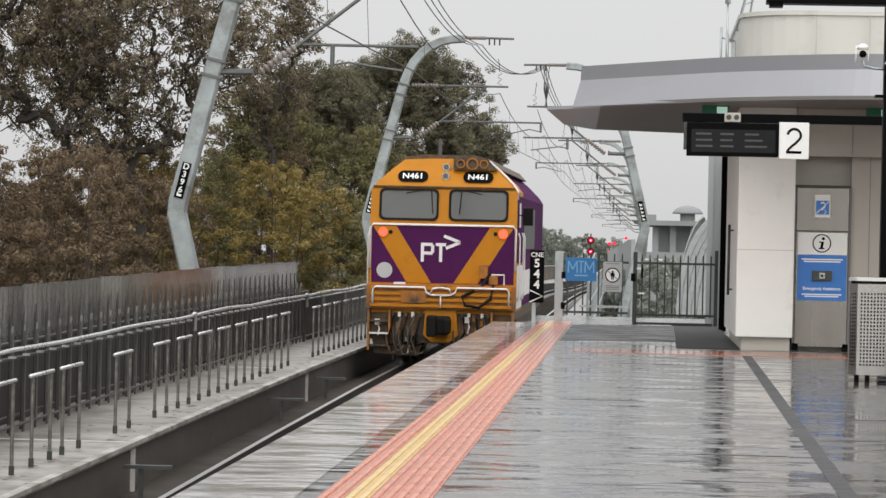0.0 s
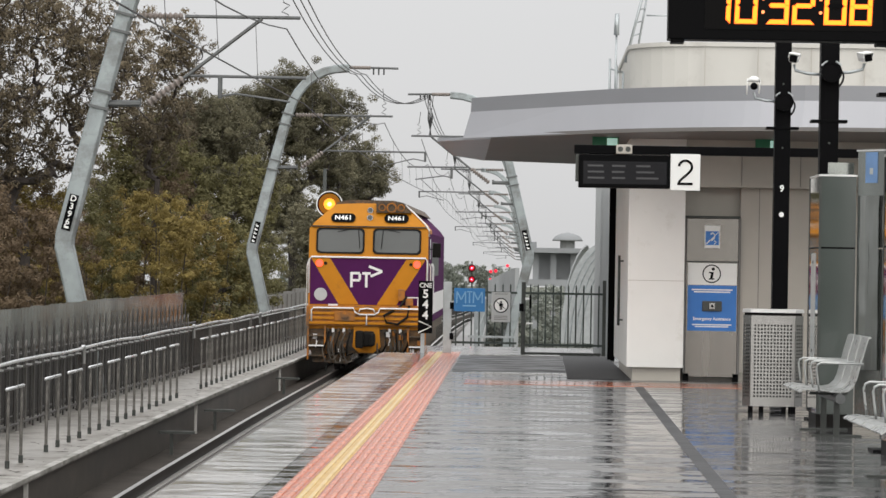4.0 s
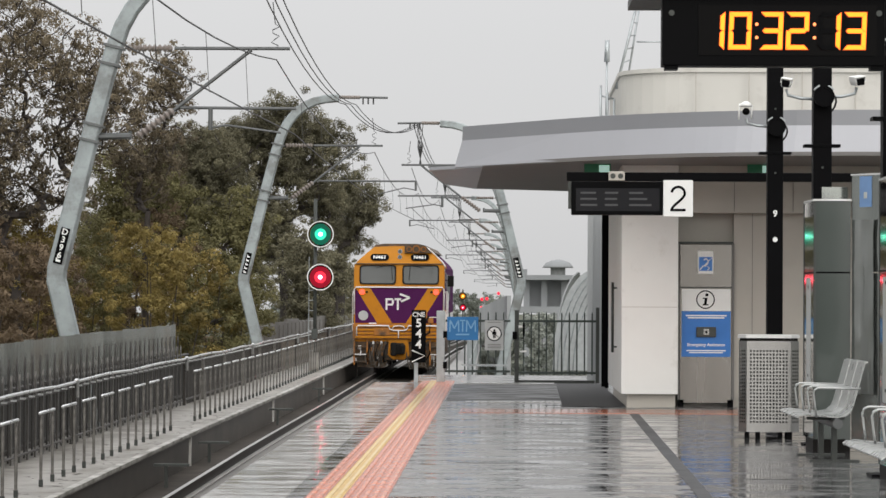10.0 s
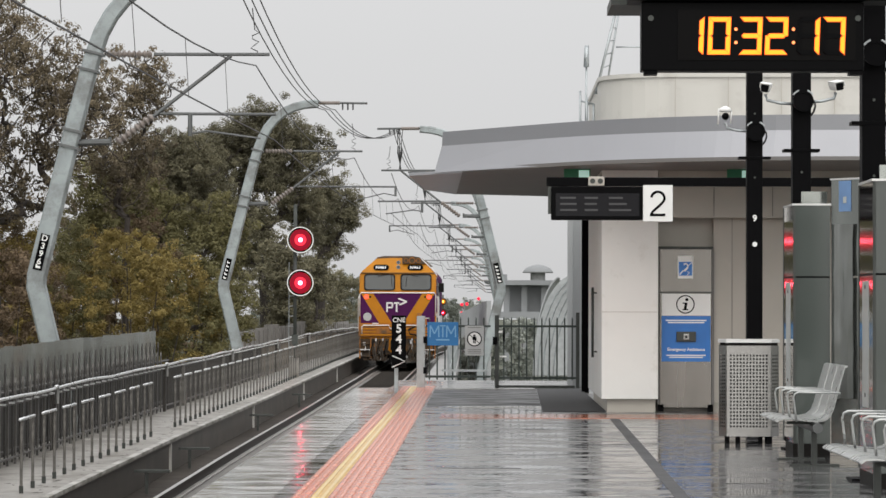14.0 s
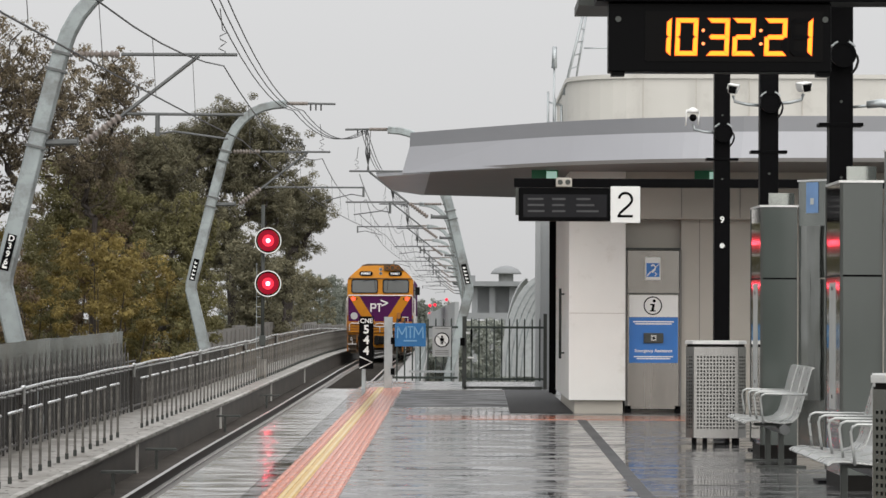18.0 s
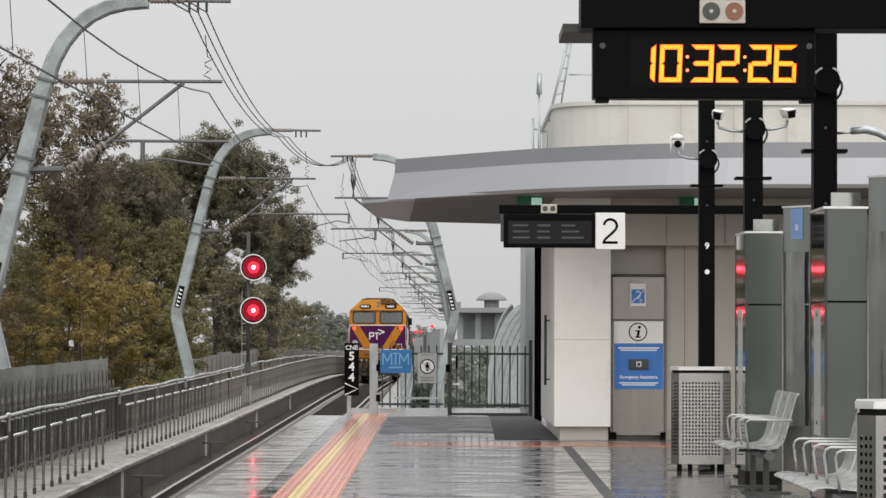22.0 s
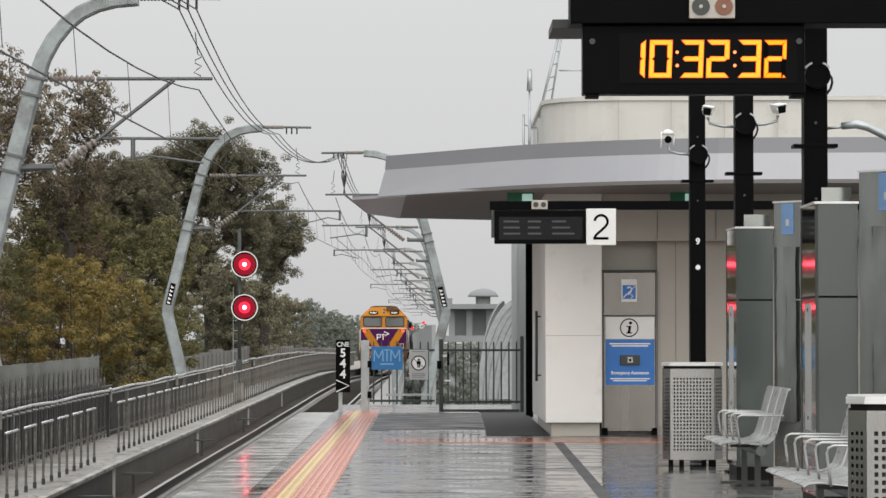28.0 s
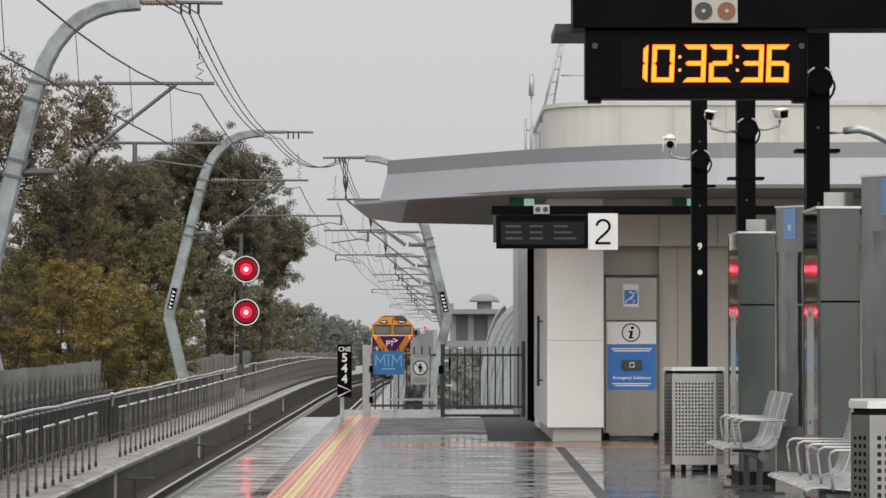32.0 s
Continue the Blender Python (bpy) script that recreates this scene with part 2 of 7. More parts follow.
M["cream_panel"] = mat("cream_panel", (0.45, 0.42, 0.37), 0.4, 0, 0.07, 2.0, 0.02, 30, dirt=(0.5, 0.47, 0.42), dirtamount=0.15)
M["parapet_cream"] = mat("parapet_cream", (0.56, 0.545, 0.50), 0.5, 0, 0.08, 1.0, 0.02, 20, dirt=(0.44, 0.42, 0.38), dirtamount=0.2)
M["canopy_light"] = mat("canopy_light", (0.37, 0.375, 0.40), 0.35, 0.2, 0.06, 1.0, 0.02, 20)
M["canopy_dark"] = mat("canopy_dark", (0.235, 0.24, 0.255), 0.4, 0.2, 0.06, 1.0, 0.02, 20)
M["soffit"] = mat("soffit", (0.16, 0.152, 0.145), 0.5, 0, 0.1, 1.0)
M["blue_sign"] = mat("blue_sign", (0.02, 0.17, 0.55), 0.3, 0, 0.06, 6)
M["white_sign"] = mat("white_sign", (0.82, 0.82, 0.80), 0.35, 0, 0.04, 6)
M["black_sign"] = mat("black_sign", (0.0022, 0.0022, 0.0026), 0.4, 0, 0.1, 6, spec=0.05)
M["loco_yellow"] = mat("loco_yellow", (0.465, 0.178, 0.004), 0.5, 0, 0.12, 3.0, 0.03, 30, spec=0.25, dirt=(0.30, 0.12, 0.01), dirtamount=0.15, dirtscale=2.0)
M["loco_orange"] = mat("loco_orange", (0.36, 0.125, 0.006), 0.6, 0, 0.25, 5.0, 0.1, 30, dirt=(0.10, 0.06, 0.03), dirtamount=0.45, dirtscale=3.0)
M["loco_purple"] = mat("loco_purple", (0.070, 0.014, 0.070), 0.8, 0, 0.12, 3.0, 0.02, 30, spec=0.06)
M["loco_white"] = mat("loco_white", (0.75, 0.73, 0.72), 0.4, 0, 0.06, 6)
M["grime"] = mat("grime", (0.06, 0.045, 0.03), 0.6, 0.2, 0.5, 8, 0.3, 40, dirt=(0.16, 0.09, 0.04), dirtamount=0.4, dirtscale=6)
M["pilot_grime"] = mat("pilot_grime", (0.17, 0.085, 0.022), 0.6, 0, 0.4, 4, 0.2, 30, dirt=(0.035, 0.028, 0.022), dirtamount=0.6, dirtscale=2.2)
M["hose_grey"] = mat("hose_grey", (0.10, 0.085, 0.07), 0.6, 0, 0.4, 6, spec=0.2)
M["rubber"] = mat("rubber", (0.010, 0.009, 0.008), 0.6, 0, 0.2, 10, spec=0.12)
M["screen_dark"] = mat("screen_dark", (0.010, 0.010, 0.012), 0.2, 0, 0.2, 3, spec=0.15)
M["loco_glass"] = mat("loco_glass", (0.055, 0.06, 0.058), 0.08, 0, 0.1, 2, spec=0.6)
M["glass_green"] = mat("glass_green", (0.07, 0.082, 0.075), 0.12, 0, 0.15, 1.2, rvar=0.05, spec=0.7)
M["red_lamp"] = mat("red_lamp", (0.6, 0.02, 0.02), 0.3, 0, 0, emit=(1.0, 0.055, 0.025), power=3.2)
M["red_signal"] = mat("red_signal", (0.6, 0.0, 0.02), 0.3, 0, 0, emit=(1.0, 0.015, 0.045), power=1.15)
M["red_core"] = mat("red_core", (0.8, 0.2, 0.2), 0.3, 0, 0, emit=(1.0, 0.06, 0.10), power=30.0)
M["green_signal"] = mat("green_signal", (0.0, 0.5, 0.3), 0.3, 0, 0, emit=(0.02, 0.60, 0.36), power=1.0)
M["green_core"] = mat("green_core", (0.4, 0.8, 0.7), 0.3, 0, 0, emit=(0.22, 1.0, 0.70), power=9.0)
M["yellow_signal"] = mat("yellow_signal", (0.7, 0.3, 0.0), 0.3, 0, 0, emit=(1.0, 0.30, 0.02), power=1.5)
M["amber_led"] = mat("amber_led", (0.8, 0.3, 0.0), 0.4, 0, 0, emit=(1.0, 0.20, 0.006), power=2.0)
# Red-orange emission for the glow halo round the lit bars.
M["amber_halo"] = mat("amber_halo", (0.8, 0.1, 0.0), 0.4, 0, 0, emit=(1.0, 0.10, 0.003), power=1.0)
M["amber_dot"] = mat("amber_dot", (0.8, 0.2, 0.0), 0.4, 0, 0, emit=(1.0, 0.24, 0.10), power=1.9)
def leaf_mat(name, base, *rest, **more):
    """A leaf surface that lets part of the light through."""
    m = mat(name, base, *rest, **more)
    n, k = m.node_tree.nodes, m.node_tree.links
    b = n["Principled BSDF"]
    # leaf by leaf, a little lighter or darker
    geo = n.new("ShaderNodeNewGeometry")
    lot = n.new("ShaderNodeMapRange")
    lot.inputs["To Min"].default_value, lot.inputs["To Max"].default_value = 0.75, 1.25
    k.new(geo.outputs["Random Per Island"], lot.inputs["Value"])
    tone = n.new("ShaderNodeVectorMath")
    tone.operation = "SCALE"
    k.new(b.inputs["Base Color"].links[0].from_socket, tone.inputs[0])
    k.new(lot.outputs["Result"], tone.inputs["Scale"])
    k.new(tone.outputs["Vector"], b.inputs["Base Color"])
    tr = n.new("ShaderNodeBsdfTranslucent")
    k.new(tone.outputs["Vector"], tr.inputs["Color"])
    mx = n.new("ShaderNodeMixShader")
    mx.inputs[0].default_value = 0.28
    k.new(b.outputs[0], mx.inputs[1])
    k.new(tr.outputs[0], mx.inputs[2])
    k.new(mx.outputs[0], n["Material Output"].inputs["Surface"])
    return m


M["bark"] = mat("bark", (0.05, 0.041, 0.036), 0.8, 0, 0.4, 6, 0.4, 30)
M["leaf_grey"] = leaf_mat("leaf_grey", (0.195, 0.160, 0.108), 0.7, 0, 0.8, 0.9, spec=0.2)
M["leaf_dark"] = leaf_mat("leaf_dark", (0.188, 0.174, 0.112), 0.7, 0, 0.8, 0.7, spec=0.2)
M["leaf_olive"] = leaf_mat("leaf_olive", (0.252, 0.194, 0.066), 0.7, 0, 0.8, 0.8, spec=0.2)
M["leaf_brown"] = leaf_mat("leaf_brown", (0.165, 0.120, 0.076), 0.7, 0, 0.8, 0.8, spec=0.2)
# Distance haze is put into these pale far leaf, mesh and building colours.
M["leaf_far_haze"] = mat("leaf_far_haze", (0.185, 0.20, 0.168), 0.8, 0, 0.4, 0.5, spec=0.1)
M["hedge_haze"] = leaf_mat("hedge_haze", (0.32, 0.34, 0.30), 0.7, 0, 0.5, 0.8)
M["far_mesh_haze"] = mat("far_mesh_haze", (0.36, 0.38, 0.385), 0.6, 0, 0.2, 6.0)
M["far_concrete_haze"] = mat("far_concrete_haze", (0.35, 0.365, 0.37), 0.7, 0, 0.1, 0.3)
M["far_roof_haze"] = mat("far_roof_haze", (0.23, 0.24, 0.245), 0.7, 0, 0.1, 0.3)
M["far_grey_haze"] = mat("far_grey_haze", (0.25, 0.262, 0.27), 0.7, 0, 0.15, 0.3)
M["ground"] = mat("ground", (0.06, 0.065, 0.04), 0.9, 0, 0.4, 0.3)
M["bitumen"] = mat("bitumen", (0.022, 0.022, 0.023), 0.65, 0, 0.3, 6, 0.2, 60)
M["insulator"] = mat("insulator", (0.22, 0.19, 0.17), 0.35, 0, 0.15, 10)
M["wire"] = mat("wire", (0.05, 0.05, 0.05), 0.5, 0.5, 0.1, 10)
M["wet_sheet"] = mat("wet_sheet", (0.22, 0.225, 0.215), 0.16, 0.6, 0.4, 1.2, 0.05, 30, rand=0.9, dirt=(0.14, 0.10, 0.075), dirtamount=0.32, dirtscale=0.7)

# ---- building blocks ----


def bm_box(bm, x0, x1, y0, y1, z0, z1, bevel=0.0, m=None):
    v = [bm.verts.new((x, y, z)) for x in (x0, x1) for y in (y0, y1) for z in (z0, z1)]
    fs = [bm.faces.new([v[i] for i in q]) for q in ((0, 1, 3, 2), (4, 6, 7, 5), (0, 4, 5, 1), (2, 3, 7, 6), (0, 2, 6, 4), (1, 5, 7, 3))]
    if bevel > 0:
        es = list({e for f in fs for e in f.edges})
        r = bmesh.ops.bevel(bm, geom=es, offset=bevel, segments=2, affect="EDGES", profile=0.6)
        v = list({w for f in r["faces"] for w in f.verts} | {w for w in v if w.is_valid})
    if m is not None:
        bmesh.ops.transform(bm, matrix=m, verts=v)
    return v


def bm_tube(bm, pts, radii, sides=8, cap=True):
    """A tube along points, with a radius for each."""
    pts = [Vector(p) for p in pts]
    if not hasattr(radii, "__len__"):
        radii = [radii] * len(pts)
    rings = []
    for i, p in enumerate(pts):
        d = (pts[min(i + 1, len(pts) - 1)] - pts[max(i - 1, 0)]).normalized()
        ref = Vector((0, 0, 1)) if abs(d.z) < 0.9 else Vector((0, 1, 0))
        a = d.cross(ref).normalized()
        b = d.cross(a)
        rings.append([bm.verts.new(p + radii[i] * (a * math.cos(w) + b * math.sin(w)))
                      for w in (2 * math.pi * (j + 0.5) / sides for j in range(sides))])
    for r, s in zip(rings, rings[1:]):
        for j in range(sides):
            bm.faces.new((r[j], r[(j + 1) % sides], s[(j + 1) % sides], s[j]))
    if cap:
        bm.faces.new(rings[0])
        bm.faces.new(rings[-1][::-1])


def bm_prism(bm, poly, lo, hi, axis="y"):
    """A polygon pushed along an axis: x (poly y,z), y (poly x,z), z (poly x,y)."""
    def put(p, w):
        return {"x": (w, p[0], p[1]), "y": (p[0], w, p[1]), "z": (p[0], p[1], w)}[axis]
    a = [bm.verts.new(put(p, lo)) for p in poly]
    b = [bm.verts.new(put(p, hi)) for p in poly]
    n = len(poly)
    for i in range(n):
        bm.faces.new((a[i], a[(i + 1) % n], b[(i + 1) % n], b[i]))
    bm.faces.new(a[::-1])
    bm.faces.new(b)


def bm_disc(bm, c, r, y0, y1, sides=24, rin=None):
    """A disc or ring that faces along y."""
    if rin is None:
        bm_prism(bm, [(c[0] + r * math.cos(2 * math.pi * i / sides), c[1] + r * math.sin(2 * math.pi * i / sides)) for i in range(sides)], y0, y1, "y")
        return
    rings = [[bm.verts.new((c[0] + q * math.cos(2 * math.pi * i / sides), y, c[1] + q * math.sin(2 * math.pi * i / sides))) for i in range(sides)]
             for q, y in ((r, y0), (r, y1), (rin, y1), (rin, y0))]
    for a in range(4):
        p, q = rings[a], rings[(a + 1) % 4]
        for i in range(sides):
            bm.faces.new((p[i], p[(i + 1) % sides], q[(i + 1) % sides], q[i]))


def mesh_of(name, bm, material, smooth=False):
    bmesh.ops.recalc_face_normals(bm, faces=bm.faces)
    me = bpy.data.meshes.new(name)
    bm.to_mesh(me)
    bm.free()
    if material is not None:
        me.materials.append(material)
    if smooth:
        for p in me.polygons:
            p.use_smooth = True
    return me


def part(name, bm, material, parent=None, label="", at=None, smooth=False):
    ob = new(name, mesh_of(name, bm, material, smooth))
    if parent is not None:
        ob.parent = parent
    if at is not None:
        ob.matrix_local = at
    return tagged(ob, label)


def box_part(name, x0, x1, y0, y1, z0, z1, material, parent=None, label="", bevel=0.0):
    bm = bmesh.new()
    bm_box(bm, x0, x1, y0, y1, z0, z1, bevel)
    return part(name, bm, material, parent, label)


def thing(name, label, category, at=None, group="", kind=""):
    ob = tagged(new(name), label, category, group, kind)
    ob.empty_display_size = 0.1
    if at is not None:
        ob.matrix_world = at
    return ob


def writing(name, text, size, material, parent, at, depth=0.002, bold=0.0):
    """Letters in the built-in font, made into a mesh that faces -y."""
    cu = bpy.data.curves.new(name, "FONT")
    cu.body, cu.size, cu.align_x, cu.align_y, cu.extrude, cu.offset = text, size, "CENTER", "CENTER", depth, bold
    cu.resolution_u = 3
    tmp = bpy.data.objects.new(name, cu)
    me = bpy.data.meshes.new_from_object(tmp)
    bpy.data.objects.remove(tmp)
    bpy.data.curves.remove(cu)
    me.materials.clear()
    me.materials.append(material)
    ob = new(name, me)
    ob.parent = parent
    ob.matrix_local = at @ pose(0, 0, 0, 90, 0, 0)
    return ob


def rail_z(y):
    """Height of the rail tops along the line, a gentle hump."""
    ys = (-20, 22, 30, 40, 53, 61, 75, 86, 103, 112, 130, 150, 163, 175, 186, 207, 400)
    zs = (-1.60, -1.38, -1.28, -1.17, -1.06, -1.02, -0.95, -0.87, -0.77, -0.70, -0.63, -0.63, -0.71, -0.80, -0.88, -0.97, -1.5)
    return float(np.interp(y, ys, zs))


def rail_x(y):
    return float(np.interp(y, (-20, 60, 150, 210, 400), (-3.85, -3.8, -3.68, -3.5, -3.2)))


def strip_along(bm, profile, y0, y1, step=6.0):
    """A cross-section (x off the track's middle, z off the rails) drawn along the line."""
    n = max(2, int((y1 - y0) / step) + 1)
    rings = []
    for i in range(n):
        y = y0 + (y1 - y0) * i / (n - 1)
        rings.append([bm.verts.new((rail_x(y) + px, y, rail_z(y) + pz)) for px, pz in profile])
    m = len(profile)
    for r, s in zip(rings, rings[1:]):
        for j in range(m):
            bm.faces.new((r[j], r[(j + 1) % m], s[(j + 1) % m], s[j]))
    bm.faces.new(rings[0])
    bm.faces.new(rings[-1][::-1])

# ---- setting: ground, deck, track ----


def build_setting():
    bm = bmesh.new()
    bm_box(bm, -2500, 2500, -800, 4200, -9.0, -8.0)
    tagged(part("ground", bm, M["ground"]), "wet grassy ground far below the viaduct", "ground", kind="structure")
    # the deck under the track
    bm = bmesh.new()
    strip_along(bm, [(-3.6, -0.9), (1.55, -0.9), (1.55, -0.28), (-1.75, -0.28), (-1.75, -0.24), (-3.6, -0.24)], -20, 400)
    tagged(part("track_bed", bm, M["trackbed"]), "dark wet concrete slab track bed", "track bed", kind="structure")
    for sx, nm in ((-0.8, "rail"), (0.8, "rail")):
        bm = bmesh.new()
        strip_along(bm, [(sx - 0.010, -0.155), (sx + 0.010, -0.155), (sx + 0.010, -0.045), (sx - 0.010, -0.045)], -20, 400)
        strip_along(bm, [(sx - 0.035, -0.045), (sx + 0.035, -0.045), (sx + 0.035, -0.012), (sx - 0.035, -0.012)], -20, 400)
        r = tagged(part(nm, bm, M["rail_steel"]), "rusty steel running rail with a polished head", "rail", "running rails", "structure")
        bm = bmesh.new()
        a, b = -0.030, 0.034
        strip_along(bm, [(sx - 0.036, -0.012), (sx + 0.036, -0.012), (sx + 0.036, -0.002), (sx - 0.036, -0.002)], -20, 400)
        hd = part("rail_head", bm, M["rail_steel"], r)
        bm = bmesh.new()
        strip_along(bm, [(sx + a, -0.002), (sx + b, -0.002), (sx + b, 0.001), (sx + a, 0.001)], -20, 400)
        part("running_band", bm, M["rail_head"], hd, "polished running band")
        bm = bmesh.new()
        strip_along(bm, [(sx - 0.085, -0.18), (sx + 0.085, -0.18), (sx + 0.085, -0.160), (sx + 0.02, -0.150), (sx - 0.02, -0.150), (sx - 0.085, -0.160)], -20, 400)
        part("rail_foot", bm, M["rail_foot"], hd, "rail foot, wet glint put into its pale colour")
        bm = bmesh.new()
        strip_along(bm, [(sx - 0.3, -0.28), (sx + 0.3, -0.28), (sx + 0.21, -0.185), (sx - 0.21, -0.185)], -20, 400)
        tagged(part("track_plinth", bm, M["plinth"]), "dark concrete plinth carrying the rail", "plinth", kind="structure")
    bed = bpy.data.objects["track_bed"]
    bm = bmesh.new()
    bm_box(bm, -0.58, 0.58, -0.14, 0.14, -0.275, -0.19, 0.01)
    me = mesh_of("sleeper", bm, M["sleeper"])
    for i in range(200):
        y = 84 + 0.75 * i
        o = new("sleeper", me)
        o.parent = bed
        o.location = (rail_x(y), y, rail_z(y))
    # low cable brackets in the trough beside the rail
    for y in (33.5, 46.5, 53, 68, 82):
        x, z = rail_x(y) - 1.45, rail_z(y)
        bm = bmesh.new()
        bm_box(bm, x - 0.18, x + 0.35, y - 0.06, y + 0.06, z + 0.06, z + 0.10)
        bm_box(bm, x - 0.02, x + 0.03, y - 0.03, y + 0.03, z - 0.26, z + 0.06)
        tagged(part("cable_bracket", bm, M["dark_metal"]), "low dark steel cable bracket beside the rail", "bracket", "cable brackets")
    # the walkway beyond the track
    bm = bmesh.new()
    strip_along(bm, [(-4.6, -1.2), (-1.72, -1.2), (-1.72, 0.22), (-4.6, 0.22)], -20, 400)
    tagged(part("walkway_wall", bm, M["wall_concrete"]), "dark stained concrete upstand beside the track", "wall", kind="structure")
    bm = bmesh.new()
    strip_along(bm, [(-4.6, 0.22), (-1.66, 0.22), (-1.66, 0.27), (-4.6, 0.27)], -20, 400)
    tagged(part("walkway", bm, M["concrete"]), "pale wet concrete walkway beside the track", "walkway", kind="structure")
    bm = bmesh.new()
    strip_along(bm, [(-1.74, 0.25), (-1.635, 0.25), (-1.635, 0.295), (-1.74, 0.295)], -20, 400)
    tagged(part("walkway_lip", bm, M["lip_concrete"]), "pale worn concrete lip along the walkway edge", "kerb", kind="structure")
    # a thin light line at each joint of the upstand
    for i, y in enumerate((34.5, 52.3, 70.0, 88.0, 106.0)):
        bm = bmesh.new()
        x = rail_x(y) - 1.72
        bm_box(bm, x, x + 0.04, y - 0.05, y + 0.05, rail_z(y) - 0.28, rail_z(y) + 0.25)
        tagged(part("trim", bm, M["joint_pale"]), "pale joint strip on the concrete upstand", "trim", "upstand joints", "structure")
        bm = bmesh.new()
        bm_box(bm, x - 1.5, x + 0.04, y - 0.04, y + 0.04, rail_z(y) + 0.2, rail_z(y) + 0.274)
        tagged(part("walkway_joint", bm, M["joint_pale"]), "pale joint strip across the walkway", "trim", "walkway joints", "structure")
    # platform slab and its bands
    edge = lambda y: -2.22 - 0.0085 * (y - 20)
    bm = bmesh.new()
    bm_prism(bm, [(edge(-14) + 0.62, -14), (9.0, -14), (9.0, 62), (edge(62) + 0.62, 62)], -0.6, 0.0, "z")
    tagged(part("platform", bm, M["wet_concrete"]), "rain-soaked grey concrete platform with reflections", "platform", kind="structure")
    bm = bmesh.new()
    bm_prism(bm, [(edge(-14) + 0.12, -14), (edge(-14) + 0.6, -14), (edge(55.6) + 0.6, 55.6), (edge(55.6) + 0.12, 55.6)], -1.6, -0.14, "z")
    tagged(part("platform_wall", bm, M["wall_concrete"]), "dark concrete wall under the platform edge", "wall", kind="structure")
    for i in range(12):
        y0, y1 = -14 + 5.8 * i, -14 + 5.8 * (i + 1) - 0.015
        bm = bmesh.new()
        bm_prism(bm, [(edge(y0), y0), (edge(y0) + 0.60, y0), (edge(y1) + 0.60, y1), (edge(y1), y1)], -0.14, 0.004, "z")
        tagged(part("platform_edge", bm, M["edge_concrete"]), "pale wet concrete platform edge slab", "platform edge", "platform edge slabs", "structure")
    bm = bmesh.new()
    x0 = lambda y: -1.530 - 0.0060 * (y - 26)
    bm_prism(bm, [(edge(-14) + 0.605, -14), (x0(-14) - 0.004, -14), (x0(57) - 0.004, 57), (edge(57) + 0.605, 57)], -0.1, 0.003, "z")
    tagged(part("platform_band", bm, M["band_slab"]), "dark wet band between platform edge and tactile strip", "paving", kind="structure")


build_setting()


